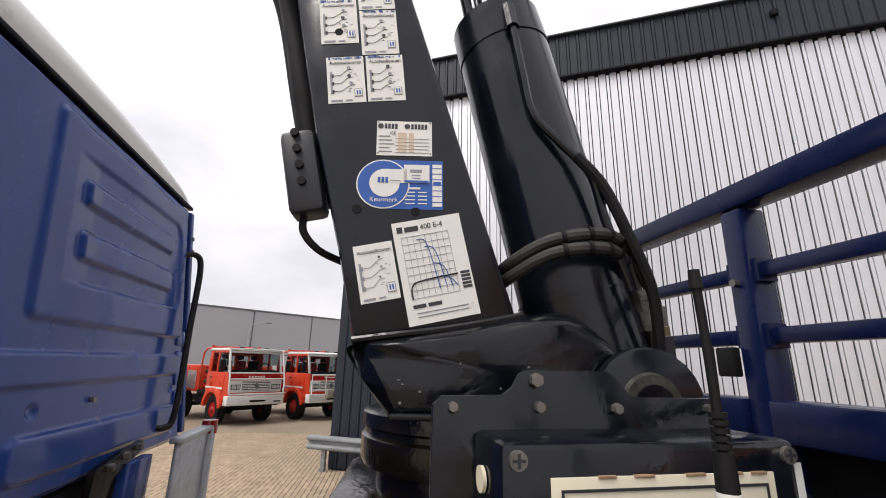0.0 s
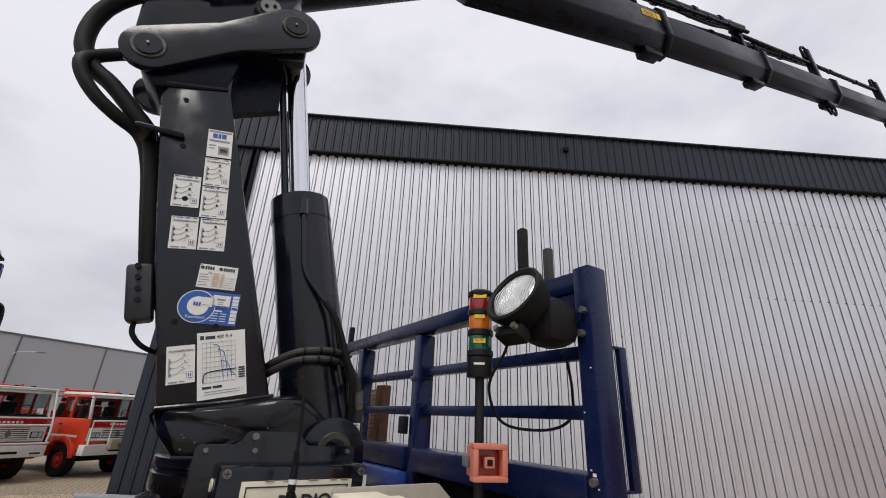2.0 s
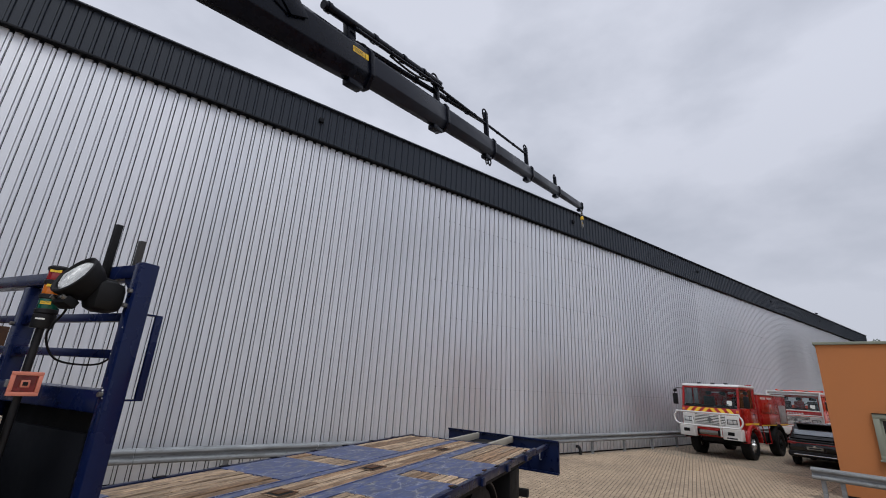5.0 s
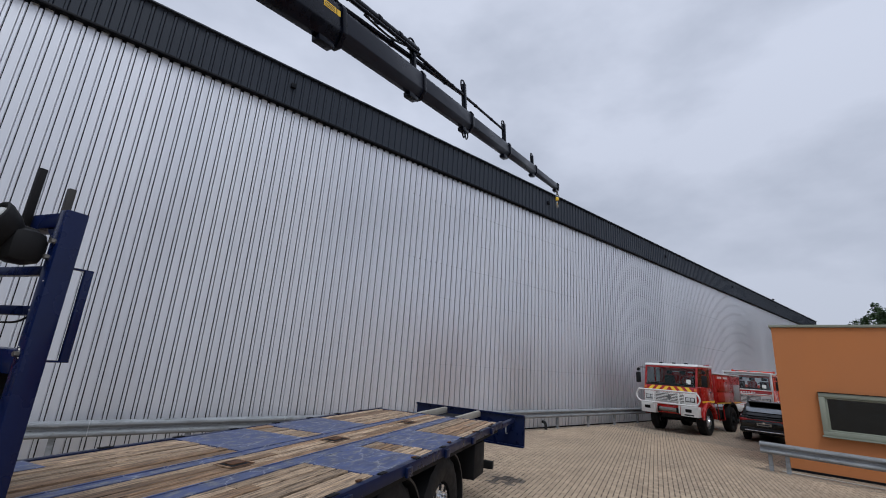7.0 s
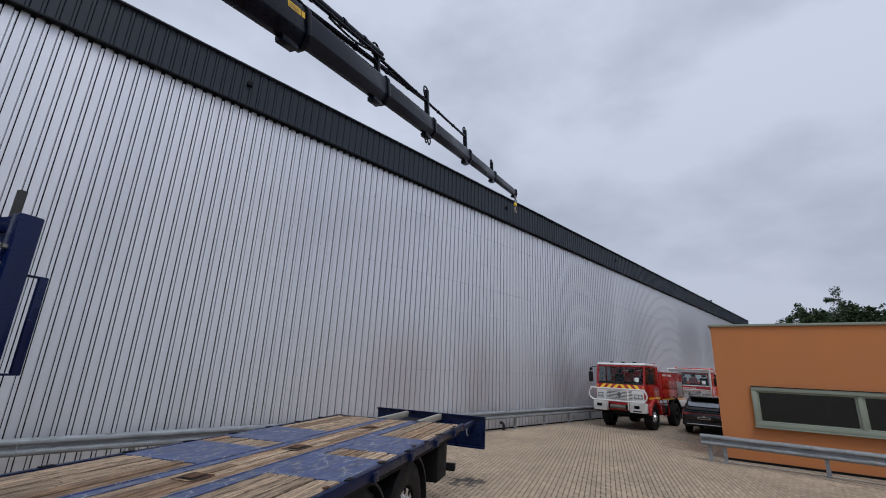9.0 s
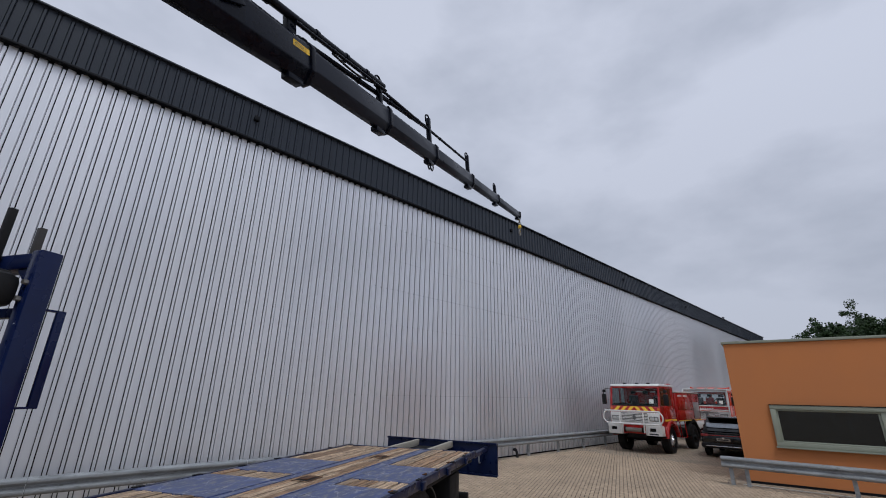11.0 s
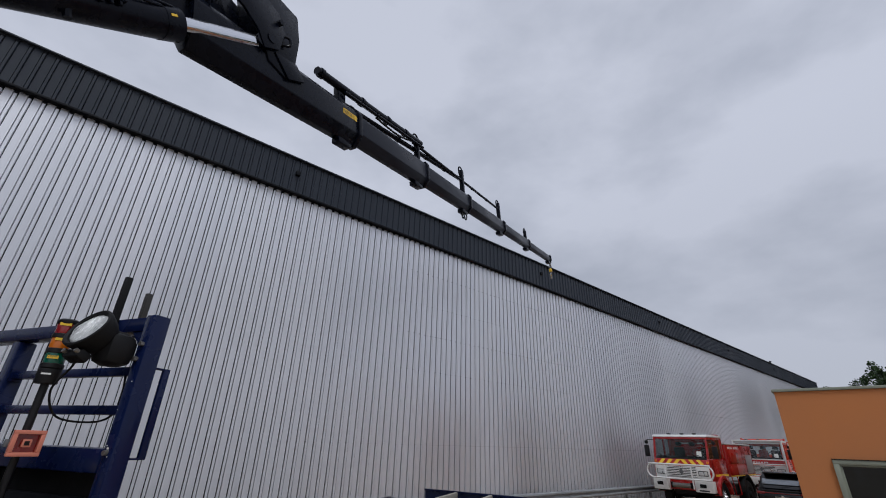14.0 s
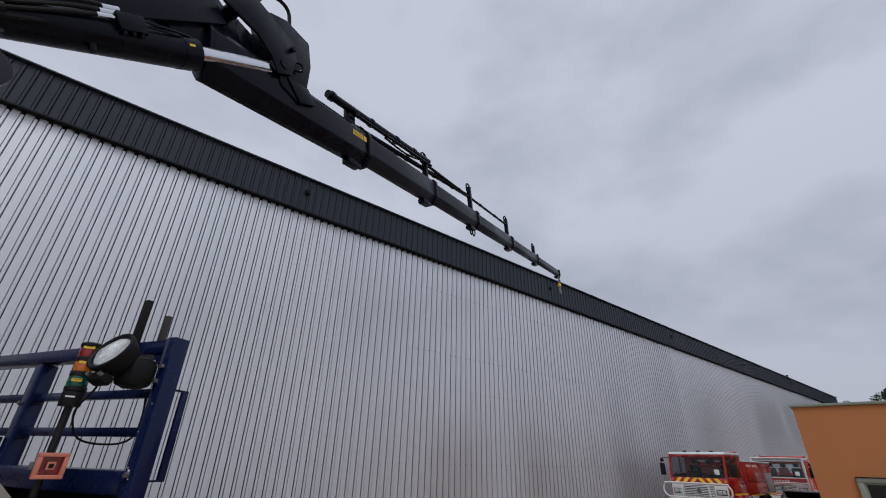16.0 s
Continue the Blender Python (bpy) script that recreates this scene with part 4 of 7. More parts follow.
fire_engine("orange-red fire engine half hidden at the row's end", pose(-17.4, 11.5, 0, 0, 0, -22) @ Matrix.Scale(0.94, 4), "parked fire engines", False, "full")

# ---- black car ----
suv = thing("parked_car", "black estate car parked with its rear to the yard", "car", pose(24.6, 1.75, 0, 0, 0, 4))
bm = bmesh.new()
slab(bm, [(0.06, 0.36), (0.0, 0.50), (-0.02, 0.80), (0.03, 1.04), (0.30, 1.09), (3.3, 1.10), (4.4, 0.98), (4.68, 0.7), (4.68, 0.35), (4.2, 0.32), *arc(3.75, 0.34, 0.38, 0, 180, 8), *arc(0.95, 0.34, 0.38, 0, 180, 8), (0.3, 0.34)], -0.95, 0.95, 0.07)
for v in bm.verts:
    v.co.y *= 1 - 0.10 * max(0, (0.5 - v.co.x) / 0.5) ** 2
part("body", bm, M_CARPAINT, suv)
bm = bmesh.new()
slab(bm, [(0.10, 1.08), (0.52, 1.56), (0.62, 1.64), (1.2, 1.70), (2.3, 1.68), (2.5, 1.62), (3.3, 1.09)], -0.86, 0.86, 0.06)
for v in bm.verts:
    v.co.y *= 1 - 0.26 * max(0, (v.co.z - 1.08) / 0.62)
part("cabin", bm, M_CARPAINT, suv)
part("roof_spoiler", new_box(0.36, 0.85, -0.62, 0.62, 1.63, 1.685, 0.02), M_CARPAINT, suv)
rw = Matrix.Translation((0.285, 0, 1.335)) @ Matrix.Rotation(radians(41), 4, "Y")
part("rear_window", new_box(-0.012, 0.010, -0.66, 0.66, -0.14, 0.12, 0.01, rw), M_CARGLASS, suv, "rear window mirroring the pale sky")
part("wiper", new_tube([(0.11, 0.0, 1.14), (0.20, -0.38, 1.24)], 0.010, 6, 1), M_PLASTIC, suv)
part("tailgate_ledge", new_box(-0.04, 0.06, -0.74, 0.74, 0.985, 1.045, 0.02), M_CARPAINT, suv)
part("light_strip", new_box(-0.035, 0.02, -0.60, 0.60, 0.90, 0.935, 0.008), M_LENS_RED, suv, "narrow dark red light strip")
part("emblem", new_rod((-0.035, 0, 0.80), (-0.05, 0, 0.80), 0.05, seg=20), M_CHROME, suv)
part("plate_recess", new_box(-0.03, 0.0, -0.34, 0.34, 0.66, 0.82, 0.01), M_PLASTIC, suv)
part("number_plate", new_box(-0.048, -0.032, -0.26, 0.26, 0.69, 0.80), M_CREAM_SHADED_OLD, suv, "plate with a dark bar")
part("number_bar", new_box(-0.052, -0.0482, -0.2, 0.2, 0.72, 0.77), M_INK, suv)
part("rear_bumper", new_box(-0.09, 0.16, -0.90, 0.90, 0.40, 0.60, 0.05), M_PLASTIC, suv)
part("chrome_strip", new_box(-0.105, -0.085, -0.70, 0.70, 0.46, 0.50, 0.006), M_CHROME, suv, "bright bumper strip")
for s in (-1, 1):
    part("tail_light", new_box(-0.025, 0.22, s * 0.74 - 0.14, s * 0.74 + 0.14, 0.86, 0.965, 0.02), M_LENS_RED, suv, "dark red tail light")
    part("side_window", new_slab([(0.75, 1.13), (0.95, 1.50), (2.25, 1.52), (2.9, 1.13)], *sorted((s * 0.80, s * 0.845)), 0.01), M_PANE, suv)
    part("wing_mirror", new_box(2.75, 2.95, *sorted((s * 0.90, s * 1.12)), 1.08, 1.22, 0.04), M_CARPAINT, suv)
    part("roof_rail", new_tube([(0.7, s * 0.60, 1.66), (0.85, s * 0.61, 1.72), (2.2, s * 0.61, 1.73), (2.4, s * 0.60, 1.66)], 0.016, 6, 4), M_CHROME, suv)
    for x in (0.95, 3.75):
        wheel(suv, x, s * 0.84, 0.35, 0.23, M_GRAPHITE, s)


# ---- trees ----
def tree(label, m, height, spread, seed):
    rnd = random.Random(seed)
    t = thing("tree", label, "tree", m, "trees behind the building")
    bm = bmesh.new()
    tops = []
    rod(bm, (0, 0, 0), (0.1, 0, height * 0.45), 0.22, 0.13, 10)
    for k in range(9):
        a, l = rnd.uniform(0, 6.28), rnd.uniform(0.5, 1.0)
        z0 = height * rnd.uniform(0.3, 0.5)
        p = Vector((0.08, 0, z0))
        q = Vector((spread * 0.6 * l * math.cos(a), spread * 0.6 * l * math.sin(a), z0 + height * rnd.uniform(0.18, 0.45)))
        rod(bm, p, q, 0.09, 0.03, 7)
        tops.append(q)
    part("trunk", bm, M_BARK, t)
    # leaves gathered in clumps with gaps between them
    verts, faces = [], []
    for k in range(260):
        c = rnd.choice(tops) + Vector((rnd.gauss(0, spread * 0.22), rnd.gauss(0, spread * 0.22), rnd.gauss(0.1, height * 0.11)))
        size = rnd.uniform(0.35, 0.75)
        for j in range(70):
            d = Vector((rnd.gauss(0, 1), rnd.gauss(0, 1), rnd.gauss(0, 0.75)))
            d = d.normalized() * size * rnd.random() ** 0.45
            u = Vector((rnd.gauss(0, 1), rnd.gauss(0, 1), rnd.gauss(0, 1))).normalized()
            v = u.orthogonal().normalized()
            s = rnd.uniform(0.09, 0.19)
            i = len(verts)
            o = c + d
            verts += [o - u * s, o + v * s * 0.55, o + u * s, o - v * s * 0.55]
            faces.append((i, i + 1, i + 2, i + 3))
    me = bpy.data.meshes.new("crown")
    me.from_pydata([tuple(v) for v in verts], [], faces)
    me.materials.append(M_LEAF)
    cr = new("crown", me)
    cr.parent = t
    tagged(cr, "uneven crown of dark green leaves", kind="stuff")
    return t


for k, (x, y, h, sp) in enumerate(((62, -1.0, 9.8, 3.6), (66, -6, 11.2, 4.4), (60, -10, 11.6, 4.2), (68, -15, 13.4, 4.8), (72, -22, 13.0, 4.6), (90, 5.5, 11.2, 3.6), (84, 1.5, 12.0, 3.4), (74, -3, 11.4, 4.0), (95, 10.6, 10.6, 2.2))):
    tree("broad leafy tree standing behind the orange building", pose(x, y, 0, 0, 0, 40 * k), h, sp, 11 + k)

# ---- the crane lorry: cab ----
TR = pose(0, 0, 0, 0, 0, 29.4)            # x runs to the lorry's tail, y across to its far side
cab = thing("lorry_cab", "dark blue lorry cab with a cream roof, seen from behind", "lorry cab", TR)
CU, CV0, CV1 = -2.0, -1.20, 1.22
bm = new_box(CU - 2.1, CU - 0.022, CV0, CV1, 1.86, 3.40, 0.05)
cab_body = part("cab_body", bm, M_BLUE, cab)
rf = bmesh.new()
crown = [(-1.16, 0.0), (-1.17, 0.05), (-1.12, 0.15), (-0.98, 0.23), (-0.60, 0.295), (-0.2, 0.315), (0.2, 0.315), (0.60, 0.295), (0.98, 0.23), (1.12, 0.15), (1.17, 0.05), (1.16, 0.0)]
crown = [(p.x, p.z) for p in spline([Vector((a, 0, b)) for a, b in crown], 4)]
rings = [[rf.verts.new((CU - 0.005 - d, a * w + 0.01, 3.390 + b * k)) for a, b in crown] for d, k, w in ((0, 0.06, 0.995), (0.004, 0.22, 1.0), (0.02, 0.38, 1.0), (0.06, 0.56, 1.0), (0.12, 0.72, 1.0), (0.22, 0.86, 1.0), (0.40, 0.96, 1.0), (0.7, 1.0, 1.0), (2.0, 1.0, 1.0))]
for a, b in zip(rings, rings[1:]):
    for k in range(len(a) - 1):
        rf.faces.new((a[k], a[k + 1], b[k + 1], b[k]))
rf.faces.new(rings[0])
rf.faces.new(rings[-1])
bmesh.ops.recalc_face_normals(rf, faces=rf.faces)
part("cab_roof", rf, M_WHITE, cab, "cream white roof")
part("roof_gutter", new_box(CU - 0.03, CU + 0.004, CV0 + 0.01, CV1 - 0.01, 3.380, 3.400, 0.006), M_RUBBER, cab_body, "black rubber roof seal")


def stamped_wall(y0, y1, z0, z1, step):
    """The cab's rear sheet with its raised panels, ribs and recesses pressed into it."""
    ny, nz = int((y1 - y0) / step) + 1, int((z1 - z0) / step) + 1
    y, z = np.meshgrid(np.linspace(y0, y1, ny), np.linspace(z0, z1, nz))

    def press(a, b, c, d, r, soft=0.022, lean=0.0):
        zz = z - lean * (y - a)
        u, v = np.abs(y - (a + b) / 2) - (b - a) / 2 + r, np.abs(zz - (c + d) / 2) - (d - c) / 2 + r
        dist = np.hypot(np.maximum(u, 0), np.maximum(v, 0)) + np.minimum(np.maximum(u, v), 0) - r
        f = np.clip(0.5 - dist / soft, 0, 1)
        return f * f * (3 - 2 * f)

    edge = np.minimum(np.minimum(y - y0, y1 - y), np.minimum(z - z0, z1 - z))
    h = -0.030 * (1 - np.clip(edge / 0.03, 0, 1)) ** 2
    h += 0.018 * press(-0.155, 1.085, 2.545, 3.318, 0.035, 0.030)
    h -= 0.014 * press(-0.20, 1.01, 2.695, 3.195, 0.09, 0.024, 0.02) * np.clip((y + 0.04) / 0.16, 0, 1)
    h += 0.022 * press(0.035, 0.885, 3.015, 3.112, 0.022, 0.022, 0.012)
    h += 0.022 * press(0.035, 0.875, 2.795, 2.905, 0.022, 0.022, 0.018)
    h -= 0.018 * press(-1.3, -0.405, 2.655, 3.185, 0.13, 0.034)
    h += 0.022 * press(-1.3, -0.535, 2.985, 3.085, 0.025, 0.022)
    h += 0.022 * press(-1.3, -0.525, 2.780, 2.890, 0.025, 0.022)
    h += 0.016 * press(-1.3, 1.09, 2.290, 2.410, 0.012, 0.020, 0.012)
    h -= 0.010 * press(-1.3, -0.34, 2.510, 2.528, 0.006, 0.016)
    h += 0.022 * press(-0.155, 1.06, 1.975, 2.130, 0.05, 0.030)
    h += 0.018 * press(-1.3, -0.36, 1.975, 2.130, 0.05, 0.030)
    h -= 0.010 * press(-0.297, -0.277, 1.85, 2.285, 0.006, 0.018)
    for a, c in ((-0.057, 2.216), (-0.43, 2.203), (1.0, 2.233)):
        h -= 0.012 * press(a - 0.022, a + 0.022, c - 0.022, c + 0.022, 0.022, 0.016)
    # the sheet is never quite flat
    h += 0.0016 * np.sin(9.0 * y + 2.0 * z) * np.sin(5.0 * z + 1.0) + 0.0007 * np.sin(27.0 * y + 3.0) * np.sin(4.0 * z)
    verts = np.stack([CU + h, y, z], -1).reshape(-1, 3)
    i = (np.arange(nz - 1)[:, None] * ny + np.arange(ny - 1)[None, :]).ravel()
    quads = np.stack([i, i + 1, i + ny + 1, i + ny], -1)
    me = bpy.data.meshes.new("rear_wall")
    me.from_pydata(verts.tolist(), [], quads.tolist())
    me.polygons.foreach_set("use_smooth", [True] * len(quads))
    me.materials.append(M_BLUE)
    return me


rear = new("rear_wall", stamped_wall(-1.15, 1.16, 1.885, 3.375, 0.0075))
rear.parent = cab_body
tagged(rear, "stamped blue sheet with ribs and pressed panels")
for z in (2.55, 2.42, 2.30, 2.17):
    part("corner_swage", new_box(CU - 0.02, CU + 0.014, 1.03, 1.15, z - 0.055, z + 0.045, 0.012), M_BLUE, cab_body)
part("corner_post", new_box(CU - 0.03, CU + 0.012, 1.165, 1.215, 1.92, 3.36, 0.01), M_BLUE, cab_body)
for y, z in ((1.2, 3.2), (1.2, 3.12), (0.25, 2.23), (1.1, 2.36)):
    part("bolt", new_rod((CU + 0.002, y, z), (CU + 0.02, y, z), 0.012, seg=8), M_STEEL, cab_body)
part("grab_pole", new_tube([(CU - 0.02, 1.20, 3.06), (CU + 0.05, 1.27, 3.09), (CU + 0.08, 1.31, 3.0), (CU + 0.08, 1.31, 2.6), (CU + 0.08, 1.31, 2.1), (CU + 0.05, 1.27, 2.01), (CU - 0.02, 1.20, 2.03)], 0.019, 10, 6), M_PLASTIC, cab, "black tubular grab pole")
part("cab_sill", new_box(CU - 0.25, CU - 0.02, CV0 + 0.1, CV1 - 0.1, 1.70, 1.862, 0.02), M_DARK, cab)
br = part("bracket", new_slab([(0.55, 1.93), (0.98, 1.99), (1.0, 1.94), (0.72, 1.86), (0.62, 1.55), (0.5, 1.55)], 0, 0.03), M_GREASE, cab, "greasy steel mounting bracket")
br.matrix_local = Matrix.Translation((CU + 0.06, 0, 0)) @ Matrix.Rotation(radians(90), 4, "Z")
for y, z in ((0.66, 1.92), (0.80, 1.945), (0.92, 1.965)):
    part("bolt", new_rod((CU + 0.06, y, z), (CU + 0.085, y, z), 0.018, seg=6), M_STEEL, cab, smooth=False)
part("blue_frame_plate", new_box(CU + 0.02, CU + 0.08, 0.84, 1.10, 1.2, 1.90, 0.01), M_BLUE, cab)
part("engine_cover", new_box(CU - 1.9, CU - 0.06, CV0 + 0.15, CV1 - 0.15, 0.9, 1.70, 0.04), M_DARK, cab)
for s in (-1, 1):
    wheel(cab, CU - 0.95, s * 1.02, 0.52, 0.32, M_GRAPHITE, s)

for ob in (*cab_body.children, cab_body):
    for v in ob.data.vertices:
        v.co.y += (0.17 + 0.17 * v.co.y) * (3.4 - v.co.z)

shield = thing("splash_guard", "galvanised sheet splash guard with a red end cap", "splash guard", TR)
part("sheet", new_box(-1.72, -1.69, 0.78, 1.24, 1.05, 2.0, 0.006), M_GALV, shield)
part("rim", new_box(-1.74, -1.67, 0.76, 1.26, 2.0, 2.03, 0.006), M_GALV, shield)
part("upright", new_box(-1.745, -1.665, 1.24, 1.30, 0.95, 2.02, 0.006), M_GALV, shield)
part("end_cap", new_rod((-1.70, 1.28, 1.98), (-1.70, 1.28, 2.055), 0.045, seg=14), M_LENS_RED, shield, "red plastic end cap")
part("stay", new_box(-1.95, -1.66, 0.9, 0.96, 1.0, 1.06), M_DARK, shield)

# ---- chassis, deck and headboard ----
chassis = thing("lorry_chassis", "black lorry chassis with rear axles under the flat deck", "lorry chassis", TR)
for v in (-1.6, -0.85):
    part("frame_rail", new_box(-1.9, 8.6, v - 0.05, v + 0.05, 0.80, 1.16, 0.01), M_DARK, chassis)
for u in (-0.6, 1.4, 3.4, 5.4, 7.4):
    part("cross_member", new_box(u - 0.05, u + 0.05, -1.55, -0.9, 0.85, 1.1), M_DARK, chassis)
for u in (3.22, 4.66):
    for v, o in ((-2.28, -1), (-0.20, 1)):
        wheel(chassis, u, v, 0.62, 0.34, M_ALLOY, o)
    part("mudguard", new_slab([*arc(u, 0.62, 0.70, 75, -8, 10), *arc(u, 0.62, 0.675, -8, 75, 10)], -2.48, -2.0), M_PLASTIC, chassis)
part("mud_flap", new_box(5.36, 5.38, -2.46, -2.02, 0.28, 0.58), M_RUBBER, chassis)
part("toolbox", new_box(5.95, 6.5, -2.46, -1.95, 0.72, 1.22, 0.02), M_DARK, chassis)
part("rear_bumper", new_box(7.1, 7.22, -2.45, 0.0, 0.66, 0.78, 0.01), M_DARK, chassis)
part("side_guard", new_box(0.6, 2.4, -2.47, -2.42, 0.55, 0.7, 0.01), M_DARK, chassis)

DZ, D0, D1, DU0, DU1 = 1.42, -2.54, 0.06, 0.62, 7.25
deck = thing("flat_deck", "worn wooden lorry deck with scratched blue steel plates", "lorry deck", TR)
part("deck_frame", new_box(DU0, DU1, D0 + 0.04, D1 - 0.04, DZ - 0.16, DZ - 0.045), M_DARK, deck)
for v in (D0, D1 - 0.06):
    part("edge_rail", new_box(DU0, DU1 + 0.2, v, v + 0.06, DZ - 0.10, DZ + 0.004, 0.008), M_BLUE_DARK, deck, "blue steel edge rail")
for u in (1.1, 2.2, 3.3, 4.4, 5.5, 6.6):
    part("stake_pocket", new_box(u - 0.06, u + 0.06, D0 - 0.035, D0 - 0.002, DZ - 0.11, DZ - 0.02, 0.006), M_BLUE_DARK, deck)
    part("lashing_ring", new_tube([(u + 0.3, D0 + 0.10, DZ + 0.002), (u + 0.27, D0 + 0.06, DZ + 0.012), (u + 0.33, D0 + 0.06, DZ + 0.012), (u + 0.3, D0 + 0.10, DZ + 0.002)], 0.009, 6, 4), M_RUST, deck)
# bays of planks between blue plates; the two channels run the whole length
bays = [(DU0, 2.75, "wood"), (2.75, 3.74, "steel"), (3.74, 4.14, "wood"), (4.14, 5.26, "steel"), (5.26, DU1, "wood")]
near0, near1, mid0, mid1, far0, far1 = D0 + 0.065, -1.72, -1.52, -1.09, -0.93, D1 - 0.065
for a, b, kind in bays:
    for v0, v1 in ((near0, near1), (far0, far1)):
        if kind == "wood":
            n = 6 if v0 < -1 else 7
            w = (v1 - v0) / n
            for k in range(n):
                dz = random.uniform(-0.010, 0.005)
                cuts = [a, b] if b - a < 0.8 or random.random() < 0.75 else [a, a + (b - a) * random.uniform(0.3, 0.7), b]
                for c0, c1 in zip(cuts, cuts[1:]):
                    part("plank", new_box(c0 + 0.004, c1 - 0.004, v0 + k * w + 0.010, v0 + (k + 1) * w - 0.010, DZ - 0.04, DZ + dz, 0.008), M_WOOD if random.random() < 0.8 else M_WOOD_DARK, deck, smooth=False)
        else:
            part("steel_plate", new_box(a + 0.003, b - 0.003, v0, v1, DZ - 0.04, DZ + 0.001, 0.003), M_BLUE_FLOOR, deck, "scratched blue steel plate", smooth=False)
for k in range(4):
    w = (mid1 - mid0) / 4
    cut1, cut2 = random.uniform(2.0, 3.2), random.uniform(4.2, 5.6)
    for a, b in ((DU0, cut1), (cut1, cut2), (cut2, DU1)):
        part("plank", new_box(a + 0.003, b - 0.003, mid0 + k * w + 0.005, mid0 + (k + 1) * w - 0.005, DZ - 0.04, DZ + random.uniform(-0.004, 0.003), 0.004), M_WOOD_DARK if random.random() < 0.55 else M_WOOD, deck, smooth=False)
for v0, v1 in ((near1 + 0.004, mid0 - 0.004), (mid1 + 0.004, far0 - 0.004)):
    ch = part("channel", new_box(DU0, DU1, v0, v1, DZ - 0.045, DZ - 0.006), M_BLUE_FLOOR, deck, "blue floor channel")
    for v in (v0, v1 - 0.02):
        part("lip", new_box(DU0, DU1, v, v + 0.02, DZ - 0.0055, DZ + 0.002, 0.003), M_BLUE_FLOOR, ch)
for u, v, hw in ((2.34, -1.29, 0.13), (3.90, -1.28, 0.17), (5.96, -1.28, 0.15)):
    lk = part("twist_lock_well", new_box(u - hw, u + hw, v - 0.11, v + 0.11, DZ + 0.003, DZ + 0.005), M_RUST, deck, "rusty container lock well")
    # dark sheet on top of the deck, painting the shade inside the well
    part("well_floor", new_box(u - hw + 0.03, u + hw - 0.03, v - 0.085, v + 0.085, DZ + 0.0052, DZ + 0.0062), M_DARK, lk)
    part("lock", new_box(u - hw * 0.5, u + hw * 0.6, v - 0.045, v + 0.05, DZ + 0.0062, DZ + 0.014, 0.004), M_RUST, lk)
    for s_ in (-1, 1):
        part("lug", new_box(u + s_ * hw - 0.015, u + s_ * hw + 0.015, v - 0.10, v + 0.07, DZ + 0.005, DZ + 0.009, 0.002), M_WOOD_DARK, lk)
part("corner_plate", new_box(DU0, 1.42, far1 - 0.32, far1 - 0.01, DZ + 0.0055, DZ + 0.0085), M_BLUE_FLOOR, deck, "scratched blue corner plate")
for k in range(8):
    for v in (D0 + 0.005, D1 - 0.055):
        part("lashing_slot", new_box(1.25 + 0.76 * k, 1.37 + 0.76 * k, v, v + 0.05, DZ + 0.0045, DZ + 0.012, 0.002), M_DARK, deck, "dark lashing slot")
part("deck_cap", new_box(DU1, DU1 + 0.06, D0 + 0.07, D1 - 0.07, DZ - 0.15, DZ + 0.002, 0.006), M_BLUE_DARK, deck)
for v in (-1.66, -0.86):
    part("ramp_beam", new_box(DU1 + 0.06, 8.95, v - 0.035, v + 0.035, DZ - 0.12, DZ + 0.006, 0.008), M_CREAM_SHADED_OLD, deck, "worn steel beam on the tail")
part("tail_floor", new_box(DU1 + 0.06, 8.9, -1.61, -0.91, DZ - 0.16, DZ - 0.12), M_DARK, deck)
tail = part("tail_board", new_box(9.0, 9.06, -2.72, 0.0, 0.80, 1.43, 0.008), M_BLUE_DARK, deck, "dark blue steel tail board")
tail.matrix_local = Matrix.Translation((9.0, -1.3, 0)) @ Matrix.Rotation(radians(-9), 4, "Z") @ Matrix.Translation((-9.0, 1.3, 0))
part("rim", new_box(8.96, 9.0, -2.72, 0.0, 1.40, 1.44, 0.005), M_BLUE_DARK, tail)
part("rim", new_box(8.96, 9.0, -2.72, 0.0, 0.79, 0.83, 0.005), M_BLUE_DARK, tail)
part("handle", new_tube([(8.98, -2.35, 1.26), (8.90, -2.35, 1.24), (8.90, -2.35, 1.06), (8.98, -2.35, 1.04)], 0.012, 6, 3), M_GALV, tail)
part("tail_arm", new_box(DU1 + 0.2, 9.0, -2.50, -2.42, DZ - 0.14, DZ - 0.06, 0.006), M_BLUE_DARK, deck)

HU = 0.37
head = thing("headboard", "dark blue tubular steel headboard with chipped paint", "headboard", TR)
part("post", new_box(0.30, 0.40, -1.92, -1.845, 1.15, 3.028, 0.010), M_BLUE_WORN, head)
for v in (-0.67, 0.167, 0.688):
    part("post", new_box(HU - 0.05, HU + 0.05, v - 0.04, v + 0.04, 1.15, 2.937, 0.010), M_BLUE_WORN, head)
part("top_rail", new_box(HU - 0.055, HU + 0.045, -1.842, 0.76, 2.94, 3.022, 0.010), M_BLUE_WORN, head)
part("gusset", new_slab([(-1.842, 2.938), (-1.74, 2.938), (-1.842, 2.84)], 0, 0.08), M_BLUE_WORN, head).matrix_local = Matrix.Translation((HU + 0.035, 0, 0)) @ Matrix.Rotation(radians(90), 4, "Z")
SPANS = ((-1.843, -0.712), (-0.628, 0.125), (0.209, 0.646))
